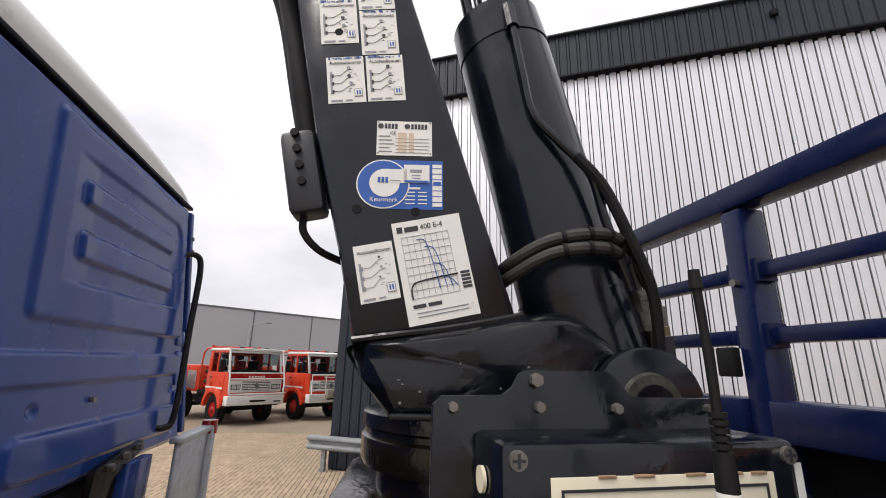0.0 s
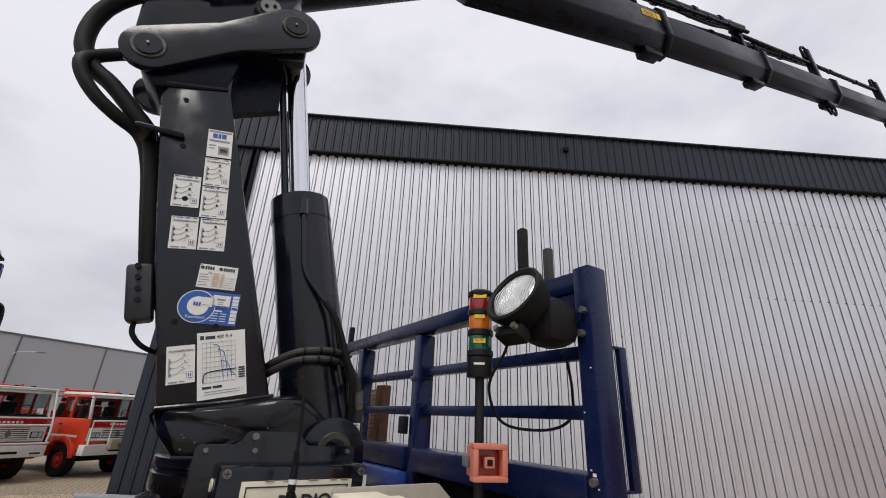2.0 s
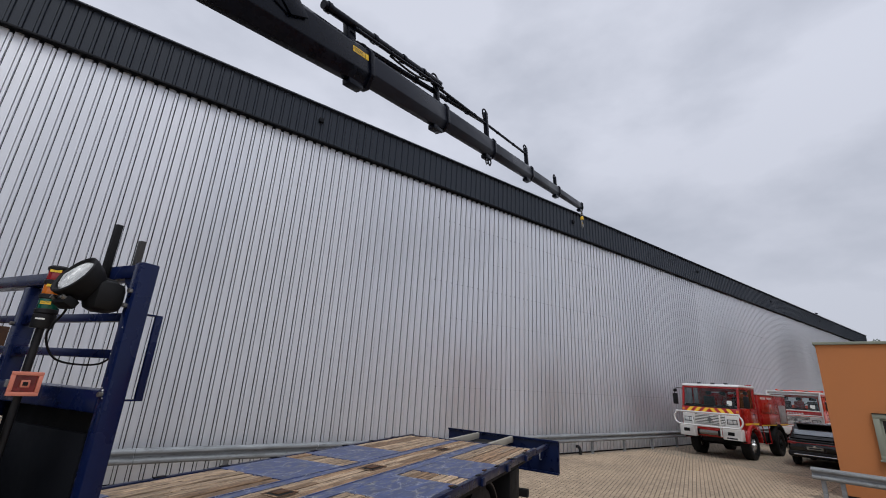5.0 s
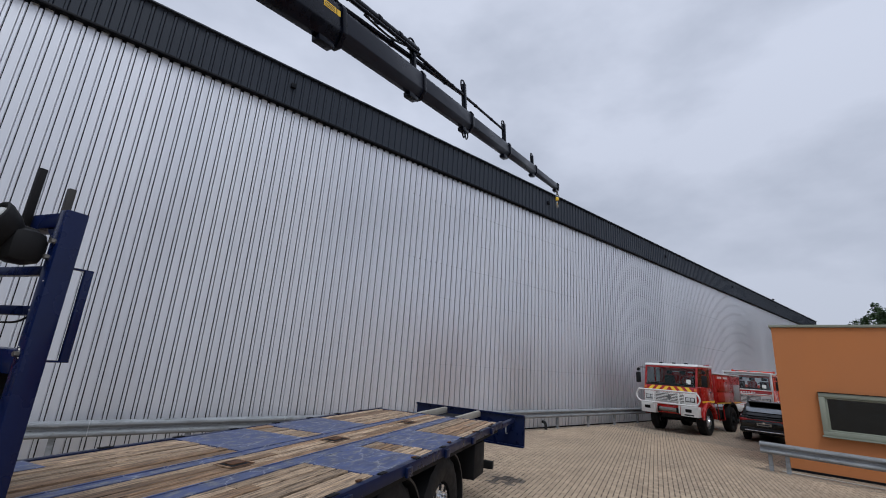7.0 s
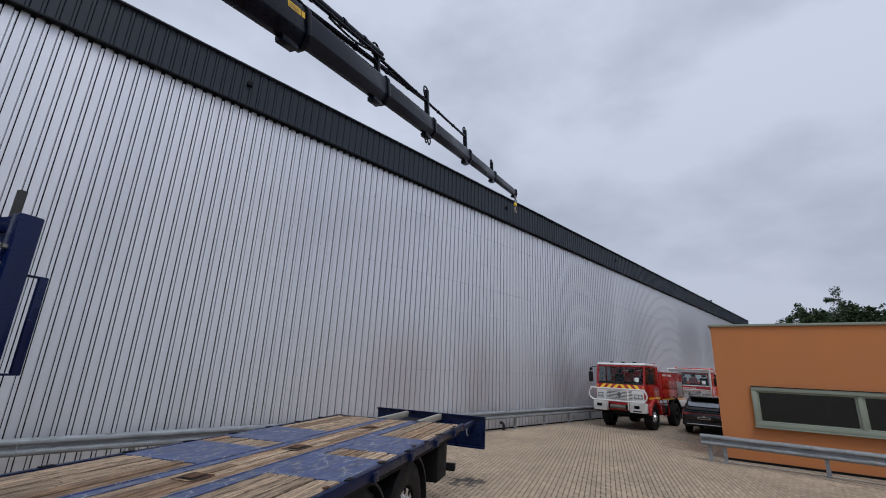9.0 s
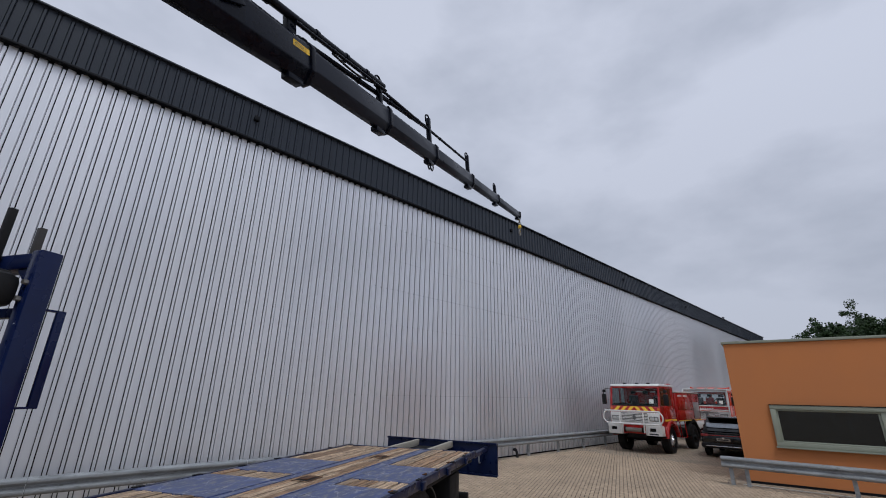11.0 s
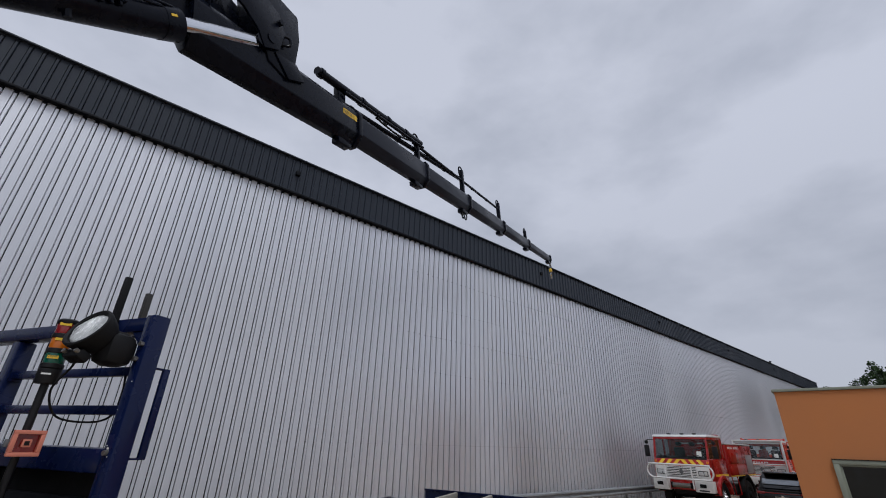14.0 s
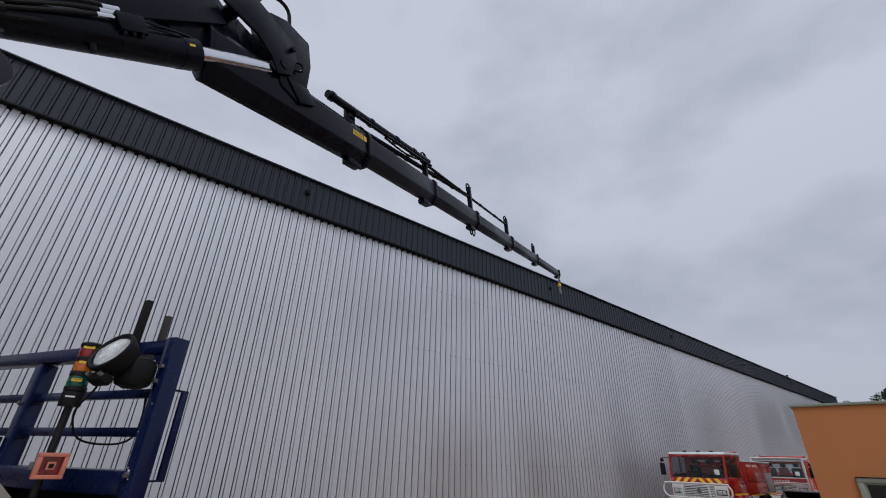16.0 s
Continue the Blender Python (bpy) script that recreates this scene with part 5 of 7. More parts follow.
for z in (2.726, 2.523):
    for v0, v1 in SPANS:
        part("rail", new_box(HU - 0.022, HU + 0.022, v0, v1, z - 0.024, z + 0.024, 0.005), M_BLUE_WORN, head)
        for v in (v0, v1):
            part("weld_plate", new_box(HU - 0.035, HU + 0.035, v - 0.002 if v == v0 else v - 0.014, v + 0.014 if v == v0 else v + 0.002, z - 0.036, z + 0.036), M_BLUE_WORN, head)
for v0, v1 in SPANS:
    part("base_rail", new_box(HU - 0.07, HU + 0.055, v0, v1, 2.225, 2.338, 0.01), M_BLUE_WORN, head)
    part("infill_panel", new_box(HU + 0.03, HU + 0.045, v0, v1, 1.2, 2.222), M_DARK, head, "dark sheet infill")
part("inset_panel", new_box(HU + 0.0, HU + 0.028, -1.70, -0.88, 1.5, 2.11, 0.01), M_TRIM, head, "grey panel behind the controls")
part("bracket", new_box(HU - 0.085, HU - 0.052, -0.635, -0.57, 2.40, 2.49, 0.006), M_RUBBER, head)
for u, v, z in ((0.30, -1.875, 2.78), (0.30, -1.89, 2.86), (0.32, -0.66, 2.69), (0.30, -1.88, 2.32)):
    part("bolt", new_rod((u, v, z), (u - 0.02, v, z), 0.013, seg=6), M_STEEL, head, smooth=False)
hb_ = bmesh.new()
box(hb_, 0.462, 0.502, -1.898, -1.878, 2.285, 2.752, 0.003)
box(hb_, 0.398, 0.464, -1.898, -1.868, 2.742, 2.752, 0.002)
box(hb_, 0.398, 0.464, -1.898, -1.868, 2.285, 2.295, 0.002)
part("side_handle", hb_, M_BLUE_WORN, head, "flat side grab handle")
part("chipped_paint", new_box(0.2975, 0.2995, -1.885, -1.872, 2.335, 2.345), M_LABEL, head)
for k, (v, z, w) in enumerate(((-1.878, 2.31, 0.010), (-1.888, 2.325, 0.007), (-1.893, 2.30, 0.006), (-1.87, 2.35, 0.006), (-1.90, 2.66, 0.006), (-1.86, 2.52, 0.005))):
    part("chipped_paint", new_box(0.2975, 0.2995, v, v + w, z, z + w * 0.8), M_LABEL, head)
part("step_pad", new_box(HU - 0.1, HU + 0.05, -0.625, 0.12, 2.11, 2.22, 0.015), M_BLUE, head, "blue steel step")

for v, u, z0, z1, r, mm, lab in ((-1.60, 0.290, 2.94, 3.275, 0.017, M_RUBBER, "dark steel stake fixed to the headboard's top rail"), (-1.60, 0.442, 2.94, 3.22, 0.017, M_HOSE_GREY, "short brown stake behind the headboard's top rail"), (0.715, 0.437, 2.94, 3.20, 0.020, M_RUBBER, "thin dark stake behind the headboard's top rail")):
    single("stake", new_box(u - r, u + r, v - r, v + r, z0, z1, 0.004), mm, lab, "stake", TR, "stakes at the headboard")
for v in (0.44, 0.62):
    single("timber_post", new_box(0.62, 0.70, v - 0.06, v + 0.06, 1.43, 2.72 - 0.03 * (v > 0.5), 0.008), M_RUST if v < 0.5 else M_WOOD_DARK, "weathered brown timber behind the headboard", "timber", TR, "timbers behind the headboard")

# ---- work lamp, signal tower and siren ----
LN = Vector((-0.87, -0.05, 0.47)).normalized()
lampm = TR @ Matrix.Translation((0.09, -1.765, 2.897)) @ LN.to_track_quat("Z", "Y").to_matrix().to_4x4() @ Matrix.Scale(0.93, 4)
wl_ = thing("work_lamp", "round black rubber work lamp with a ribbed lens", "work lamp", lampm)
part("housing", lathe([(0.03, -0.145), (0.055, -0.14), (0.085, -0.11), (0.112, -0.06), (0.122, -0.02), (0.128, 0.0), (0.128, 0.022), (0.118, 0.026), (0.106, 0.018), (0.104, 0.006)], 36), M_RUBBER, wl_)
part("lens", lathe([(0.103, 0.004), (0.095, 0.012), (0.06, 0.019), (0.01, 0.022)], 36), M_LENS_CLEAR, wl_, "ribbed clear glass lens")
for k in range(-7, 8):
    h = math.sqrt(0.094 ** 2 - (k * 0.0125) ** 2) if abs(k) < 8 else 0
    part("lens_rib", new_tube([(k * 0.0125, -h, 0.014), (k * 0.0125, 0, 0.022), (k * 0.0125, h, 0.014)], 0.0022, 4, 4), M_LENS_CLEAR, wl_)
part("rear_boss", new_rod((0.02, 0.03, -0.10), (0.05, 0.07, -0.17), 0.05, 0.035, 16), M_RUBBER, wl_)
part("bracket", new_box(-0.06, 0.06, -0.165, -0.115, -0.09, -0.02, 0.01), M_RUBBER, wl_)
for x in (-0.045, 0.045):
    part("bolt", new_rod((x, -0.14, -0.02), (x, -0.14, 0.0), 0.012, seg=8), M_STEEL, wl_)
single("lamp_holder", new_box(0.14, 0.299, -1.88, -1.72, 2.73, 2.90, 0.05), M_RUBBER, "black rubber cover behind the work lamp", "lamp cover", TR)
single("lamp_cable", new_tube([(0.12, -1.70, 2.79), (0.13, -1.66, 2.72), (0.12, -1.58, 2.60), (0.20, -1.56, 2.48), (0.33, -1.64, 2.46), (0.36, -1.74, 2.50), (0.37, -1.75, 2.60), (0.36, -1.74, 2.72)], 0.0055, 8, 8), M_RUBBER, "thin black cable hanging from the work lamp", "cable", TR)

bx, by = 0.10, -1.55
tower = thing("signal_tower", "stacked red, amber and green signal light on a black pole", "signal light", TR @ Matrix.Translation((bx, by, 0)))
part("pole", new_rod((0, 0, 1.5), (0, 0, 2.64), 0.017, seg=14), M_PLASTIC, tower)
part("base", lathe([(0.046, 2.63), (0.049, 2.635), (0.049, 2.70), (0.044, 2.705)], 24), M_PLASTIC, tower)
zz = 2.706
for mm, lab in ((M_LENS_GREEN, "green lens with a small plate"), (M_LENS_AMBER, "amber lens"), (M_LENS_RED, "red lens")):
    part("collar", lathe([(0.047, zz), (0.050, zz + 0.003), (0.050, zz + 0.021), (0.047, zz + 0.024)], 24), M_PLASTIC, tower)
    part("lens", lathe([(0.044, zz + 0.0245), (0.045, zz + 0.03), (0.045, zz + 0.072), (0.044, zz + 0.0765)], 24), mm, tower, lab)
    zz += 0.077
part("cap", lathe([(0.049, zz), (0.051, zz + 0.003), (0.051, zz + 0.018), (0.04, zz + 0.026)], 24), M_PLASTIC, tower)
TA = math.atan2(-0.75, -0.65)
for z, w, h in ((2.752, 0.045, 0.016), (2.845, 0.04, 0.014), (2.925, 0.05, 0.014)):
    tag = new_box(0.0452, 0.0472, -w / 2, w / 2, z, z + h, 0, Matrix.Rotation(TA, 4, "Z"))
    part("name_strip", tag, M_YELLOW, tower)
words("plate_text", "DUMP", 0.013, Matrix.Rotation(TA, 4, "Z") @ Matrix.Translation((0.0474, -0.019, 2.7555)) @ Matrix.Rotation(radians(90), 4, "Z") @ Matrix.Rotation(radians(90), 4, "X"), M_INK, tower)
part("name_strip", new_box(0.0492, 0.0505, -0.02, 0.02, 2.672, 2.68, 0, Matrix.Rotation(TA, 4, "Z")), M_LABEL, tower)

SN = Vector((-0.33, -0.94, 0.0)).normalized()
sirm = TR @ Matrix.Translation((0.09, -1.597, 2.355)) @ Matrix.Rotation(math.atan2(SN.y, SN.x) - radians(90), 4, "Z") @ Matrix.Rotation(radians(180), 4, "Z") @ Matrix.Scale(0.79, 4)
siren = thing("siren", "salmon-orange square alarm siren on the signal pole", "siren", sirm)   # its mouth faces -y
part("body", new_box(-0.062, 0.062, -0.02, 0.075, -0.062, 0.062, 0.008), M_SALMON, siren)
sb2 = bmesh.new()
for x0, x1, z0, z1 in ((-0.075, 0.075, 0.05, 0.072), (-0.075, 0.075, -0.072, -0.05), (-0.075, -0.053, -0.05, 0.05), (0.053, 0.075, -0.05, 0.05)):
    box(sb2, x0, x1, -0.075, -0.0205, z0, z1, 0.003)
part("horn", sb2, M_SALMON, siren)
part("throat", new_box(-0.052, 0.052, -0.026, -0.0205, -0.049, 0.049), M_LENS_RED, siren)
part("horn", new_box(-0.022, 0.022, -0.062, -0.026, -0.022, 0.022, 0.004), M_SALMON, siren)
part("throat", new_box(-0.012, 0.012, -0.064, -0.0615, -0.012, 0.012), M_DARK, siren)
part("bracket", new_box(-0.09, -0.062, 0.0, 0.05, -0.025, 0.02, 0.005), M_GRAPHITE, siren)

# ---- the loader crane ----
KR = pose(-0.4, -0.807, 0, 0, 0, 21.6)    # x runs along the boom, z up
crane = thing("loader_crane", "black knuckle-boom lorry loader crane with its boom raised", "crane", KR)
NF = -0.15
rs_foot = random.Random(9)
base = part("base", new_box(-0.165, 0.95, -0.36, 0.42, 1.35, 2.092, 0.03), M_GREASE, crane, "greasy black crane base")
for k in range(5):
    part("bolt", new_rod((-0.10 + 0.19 * k, -0.30, 2.09), (-0.10 + 0.19 * k, -0.30, 2.115), 0.02, seg=6), M_GREASE, crane, smooth=False)
part("foot", new_box(-0.2, 0.9, -0.6, 0.7, 1.05, 1.35, 0.02), M_DARK, crane)
part("slew_neck", new_rod((0.22, 0.06, 2.09), (0.22, 0.06, 2.16), 0.27, seg=40), M_GREASE, crane)
part("slew_ring", lathe([(0.285, 2.145), (0.312, 2.155), (0.318, 2.17), (0.318, 2.225), (0.308, 2.232), (0.308, 2.245), (0.318, 2.252), (0.316, 2.285), (0.30, 2.292)], 44), M_GREASE, crane, "greasy slewing ring").matrix_local = Matrix.Translation((0.22, 0.06, 0))


def cast_foot(outline, face, back, out, roll):
    """A casting whose front rolls over softly from the outline to a proud face."""
    b = bmesh.new()
    line = spline([Vector((x, 0, z)) for x, z in outline + outline[:1]], 6)[:-1]
    c = Vector((0.30, 0, 2.39))
    rings = [[b.verts.new((p.x, back, p.z)) for p in line]]
    for k in range(9):
        f = k / 8 * math.pi / 2
        ring = []
        for p in line:
            d = roll * (1 - math.cos(f))
            q = p + (c - p).normalized() * d
            lean = 0.10 * min(max((0.02 - q.x) / 0.14, 0), 1) ** 2 + 0.03 * min(max((q.x - 0.42) / 0.2, 0), 1)
            ring.append(b.verts.new((q.x, face - out * math.sin(f) + lean * math.sin(f) + 0.004 * math.sin(31 * q.x) * math.sin(f), q.z)))
        rings.append(ring)
    n = len(line)
    for i, j in zip(rings, rings[1:]):
        for k in range(n):
            b.faces.new((i[k], i[(k + 1) % n], j[(k + 1) % n], j[k]))
    last = rings[-1]
    for s in (0.66, 0.33):
        nxt = []
        for v in last:
            p = Vector((c.x + (v.co.x - c.x) * s, 0, c.z + (v.co.z - c.z) * s)) if s == 0.66 else Vector((c.x + (v.co.x - c.x) * 0.5, 0, c.z + (v.co.z - c.z) * 0.5))
            lean = 0.10 * min(max((0.02 - p.x) / 0.14, 0), 1) ** 2 + 0.03 * min(max((p.x - 0.42) / 0.2, 0), 1)
            nxt.append(b.verts.new((p.x, face - out + lean + 0.004 * math.sin(31 * p.x), p.z)))
        for k in range(n):
            b.faces.new((last[k], last[(k + 1) % n], nxt[(k + 1) % n], nxt[k]))
        last = nxt
    b.faces.new(last)
    b.faces.new(rings[0])
    bmesh.ops.recalc_face_normals(b, faces=b.faces)
    return b


foot = part("column_foot", cast_foot([(-0.02, 2.292), (-0.105, 2.40), (-0.125, 2.456), (0.0, 2.478), (0.16, 2.508), (0.31, 2.540), (0.40, 2.556), (0.47, 2.548), (0.54, 2.50), (0.66, 2.40), (0.71, 2.30), (0.62, 2.272), (0.3, 2.285)], NF + 0.004, 0.25, 0.060, 0.055), M_CRANE_WET, crane, "cast foot of the column, thickly painted")
part("foot_lip", new_box(-0.01, 0.45, NF - 0.085, NF - 0.05, 2.288, 2.302, 0.004), M_CRANE_WET, foot)
part("weld_seam", new_tube([(-0.12, NF - 0.002, 2.470), (0.0, NF - 0.004, 2.488), (0.1, NF - 0.002, 2.502), (0.22, NF - 0.005, 2.524), (0.33, NF - 0.002, 2.548)], 0.010, 8, 5), M_CRANE_WET, foot)
for k in range(14):
    x = rs_foot.uniform(0.0, 0.55)
    z = rs_foot.uniform(2.31, 2.44)
    part("paint_chip", new_box(x, x + rs_foot.uniform(0.003, 0.009), NF - 0.0612, NF - 0.058, z, z + rs_foot.uniform(0.002, 0.006)), M_STEEL, foot, smooth=False)
part("cylinder_seat", new_slab([*arc(0.62, 2.33, 0.14, 0, 180, 12), (0.48, 2.27), (0.76, 2.27)], NF - 0.09, NF - 0.05, 0.008), M_CRANE, crane)
part("pin", new_rod((0.62, NF - 0.11, 2.33), (0.62, 0.28, 2.33), 0.05), M_CRANE_WET, crane)
part("pin_ring", new_rod((0.62, NF - 0.102, 2.33), (0.62, NF - 0.09, 2.33), 0.072, 0.078, 32), M_PIN, crane, "worn steel retaining ring")
col = part("column", new_slab([(-0.12, 2.47), (0.32, 2.53), (0.13, 3.14), (-0.167, 4.085), (-0.185, 4.26), (-0.44, 4.26), (-0.475, 3.96), (-0.272, 3.05), (-0.175, 2.7)], NF, 0.15, 0.02), M_CRANE, crane, "black steel column with stickers")
part("top_seam", new_tube([(-0.465, NF - 0.002, 4.04), (-0.19, NF - 0.002, 4.11)], 0.012, 6, 1), M_CRANE, col)
# holes in the face, their inner shade drawn as solid dark discs
for a, z in ((-0.36, 3.97), (-0.31, 3.70), (-0.235, 3.42), (-0.135, 2.83), (0.03, 2.83)):
    part("hole", new_rod((a, NF - 0.003, z), (a, NF + 0.006, z), 0.013, seg=14), M_DARK, col)

# stickers
SK = [(-0.156, 3.765, 0.115, 0.160, "logo", 8), (-0.133, 3.598, 0.116, 0.158, "diagram", 8), (-0.239, 3.460, 0.116, 0.167, "diagram", 8), (-0.110, 3.432, 0.116, 0.167, "diagram", 7.5), (-0.199, 3.248, 0.113, 0.163, "diagram", 8), (-0.080, 3.264, 0.114, 0.163, "diagram", 7), (-0.012, 3.059, 0.163, 0.113, "plate", 2), (-0.003, 2.912, 0.218, 0.152, "blue", 1.8), (-0.068, 2.652, 0.107, 0.161, "diagram", 12.5), (0.090, 2.670, 0.194, 0.290, "chart", 12.8)]
rs = random.Random(4)


def sticker(cx, cz, w, h, kind, tilt):
    """A flat sticker on the column's face, turned with the lean of the column."""
    m = Matrix.Translation((cx, NF - 0.0012, cz)) @ Matrix.Rotation(radians(-tilt), 4, "Y")
    st = part("sticker", new_box(-w * (0.29 if kind == "blue" else 0.5), w / 2, -0.001, 0.0008, -h / 2, h / 2, 0, m), M_INK_BLUE if kind == "blue" else M_LABEL, col, "weathered paper sticker" if kind != "blue" else "blue and white inspection sticker", smooth=False)

    def ink(x0, x1, z0, z1, mat=M_INK, lift=0.0018):
        part("print", new_box(x0, x1, -lift - 0.0004, -lift + 0.0006, z0, z1, 0, m), mat, st, smooth=False)

    def text(s, x, z, size, mat=M_INK, lift=0.0026):
        words("print", s, size, m @ Matrix.Translation((x, -lift, z)) @ Matrix.Rotation(radians(90), 4, "X"), mat, st)

    def line(pts, r=0.0009, mat=M_INK):
        part("print", new_tube([m @ Vector((x * w, -0.002, z * h)) for x, z in pts], r, 4, 1, False), mat, st, smooth=False)

    def dot(x, z, r, mat=M_INK, lift=0.0022):
        part("print", new_rod(m @ Vector((x * w, -lift, z * h)), m @ Vector((x * w, -lift + 0.001, z * h)), r, seg=28), mat, st)

    if kind == "logo":
        ink(-w * 0.46, w * 0.46, h * 0.40, h * 0.47, M_INK_GREY)
        for x0, x1 in ((-0.30, -0.12), (-0.09, 0.03), (0.06, 0.24)):
            ink(x0 * w, x1 * w, h * 0.20, h * 0.36, M_INK_BLUE)
        ink(-w * 0.42, w * 0.40, h * 0.06, h * 0.13, M_INK_GREY)
        ink(-w * 0.05, w * 0.38, -h * 0.40, -h * 0.10, M_INK_GREY)
        ink(w * 0.02, w * 0.32, -h * 0.33, -h * 0.18)
        ink(-w * 0.42, -w * 0.15, -h * 0.1, -h * 0.06, M_INK_GREY)
        ink(-w * 0.42, -w * 0.20, -h * 0.2, -h * 0.17, M_INK_GREY)
    elif kind == "diagram":
        if cz > 3:
            for k in range(26):
                x = rs.uniform(-0.47, 0.42)
                ink(w * x, w * (x + rs.uniform(0.02, 0.06)), h * rs.uniform(0.44, 0.465), h * rs.uniform(0.47, 0.495), M_INK_BLUE if k % 3 else M_INK_GREY)
        text("Autolaadkranen", -w * 0.42, h * 0.32, w * 0.135)
        worn = cz < 3
        for k in range(3):
            z = 0.13 - 0.17 * k
            dx = rs.uniform(-0.03, 0.05)
            line([(-0.34, z - 0.04), (-0.14, z - 0.04), (0.06 + dx, z + 0.07), (0.20 + dx, z + 0.09)], 0.0008, M_INK_GREY if worn else M_INK)
            dot(0.10 + dx, z + 0.12, w * (0.05 if not worn else 0.03), M_INK if (k + round(cz * 10)) % 3 == 0 else M_INK_GREY)
            ink(-w * 0.38, -w * 0.32, h * (z - 0.08), h * (z - 0.01), M_INK if not worn else M_INK_GREY)
            for j in range(3):
                x = rs.uniform(0.0, 0.34)
                ink(w * x, w * (x + rs.uniform(0.03, 0.08)), h * (z - 0.05 + 0.03 * j), h * (z - 0.042 + 0.03 * j), M_INK_GREY)
        ink(-w * 0.42, -w * 0.36, -h * 0.30, h * 0.18, M_INK_GREY)
        ink(w * 0.20, w * 0.42, -h * 0.38, -h * 0.21, M_INK_GREY)
        ink(w * 0.22, w * 0.40, -h * 0.365, -h * 0.225, M_LABEL, 0.0026)
        ink(w * 0.26, w * 0.30, -h * 0.34, -h * 0.25, M_INK_BLUE, 0.0032)
        ink(w * 0.33, w * 0.37, -h * 0.34, -h * 0.25, M_INK_BLUE, 0.0032)
        ink(-w * 0.42, -w * 0.12, -h * 0.47, -h * 0.43, M_INK_GREY)
        ink(-w * 0.04, w * 0.14, -h * 0.465, -h * 0.435, M_INK_GREY)
    elif kind == "plate":
        for x0, x1 in ((-0.36, -0.08), (0.12, 0.46)):
            n = int((x1 - x0) / 0.062)
            for k in range(n):
                ink(w * (x0 + 0.062 * k), w * (x0 + 0.062 * k + 0.046), h * 0.28, h * 0.42)
        dot(-0.43, 0.35, h * 0.075)
        dot(0.05, 0.35, h * 0.075)
        text("CE", -w * 0.26, h * 0.08, w * 0.085)
        for k in range(5):
            ink(-w * 0.46, -w * 0.26 + 0.006 * (k % 3), h * (0.04 - 0.11 * k), h * (0.07 - 0.11 * k), M_INK_GREY)
            ink(w * -0.16, w * 0.44, h * (-0.02 - 0.10 * k), h * (-0.01 - 0.10 * k), M_INK_GREY)
        for x0, x1 in ((-0.12, 0.04), (0.08, 0.17)):
            ink(w * x0, w * x1, -h * 0.40, h * 0.16, M_FADED, 0.0014)
        for x in (-0.47, 0.47):
            for z in (-0.44, 0.46):
                dot(x, z, 0.0022)
    elif kind == "blue":
        dot(-0.29, 0, h * 0.50, M_LABEL, 0.0022)
        dot(-0.29, 0, h * 0.475, M_INK_BLUE, 0.0028)
        dot(-0.27, 0.02, h * 0.285, M_LABEL, 0.0034)
        ink(-w * 0.26, w * 0.02, h * 0.02, h * 0.30, M_LABEL, 0.0036)
        ink(-w * 0.02, w * 0.32, h * 0.03, h * 0.40, M_LABEL, 0.0036)
        for k in range(3):
            ink(-w * (0.36 - 0.05 * k), -w * (0.325 - 0.05 * k), h * 0.02, h * 0.13, M_INK_BLUE, 0.0044)
        ink(-w * 0.20, -w * 0.06, h * 0.06, h * 0.075, M_INK_GREY, 0.0044)
        ink(w * 0.06, w * 0.22, h * 0.24, h * 0.30, M_INK_GREY, 0.0044)
        for k in range(2):
            ink(w * 0.09, w * 0.20, h * (0.11 + 0.06 * k), h * (0.13 + 0.06 * k), M_INK_GREY, 0.0044)
        ink(-w * 0.01, w * 0.31, h * 0.035, h * 0.075, M_INK_BLUE, 0.0044)
        text("Keurmerk", -w * 0.46, -h * 0.385, w * 0.088, M_LABEL, 0.0036)
        ink(w * 0.0, w * 0.20, -h * 0.10, -h * 0.06, M_LABEL)
        for k in range(4):
            for x0, x1 in ((0.0, 0.13), (0.17, 0.29)):
                ink(w * x0, w * x1, -h * (0.17 + 0.075 * k), -h * (0.15 + 0.075 * k), M_LABEL)
        ink(w * 0.36, w * 0.485, -h * 0.44, h * 0.42, M_LABEL)
        for k in range(7):
            ink(w * 0.36, w * 0.485, -h * (0.36 - 0.115 * k), -h * (0.345 - 0.115 * k), M_INK_BLUE, 0.0024)
        ink(w * 0.37, w * 0.475, -h * 0.02, h * 0.06, M_INK_BLUE, 0.0026)
    else:
        ink(-w * 0.44, -w * 0.36, h * 0.39, h * 0.45)
        text("400 E-4", -w * 0.10, h * 0.385, w * 0.105)
        ink(-w * 0.33, -w * 0.13, h * 0.39, h * 0.44)
        for k in range(9):
            ink(-w * 0.40 + k * w * 0.085, -w * 0.395 + k * w * 0.085, -h * 0.26, h * 0.34, M_INK_GREY)
            ink(-w * 0.40, w * 0.28, -h * 0.26 + k * h * 0.075, -h * 0.257 + k * h * 0.075, M_INK_GREY)
        for x0, top in ((-0.05, 0.30), (0.05, 0.22), (0.13, 0.05), (0.2, -0.08)):
            b = new_tube([m @ Vector((w * (x0 - 0.14), -0.0024, h * top)), m @ Vector((w * x0, -0.0024, h * (top - 0.05))), m @ Vector((w * (x0 + 0.07), -0.0024, -h * 0.2))], 0.0012, 4, 4)
            part("print", b, M_INK_BLUE, st, smooth=False)
        b = new_tube([m @ Vector((-w * 0.38, -0.0026, -h * 0.26)), m @ Vector((-w * 0.36, -0.0026, -h * 0.14)), m @ Vector((-w * 0.2, -0.0026, -h * 0.10)), m @ Vector((w * 0.3, -0.0026, -h * 0.09))], 0.0022, 4, 6)
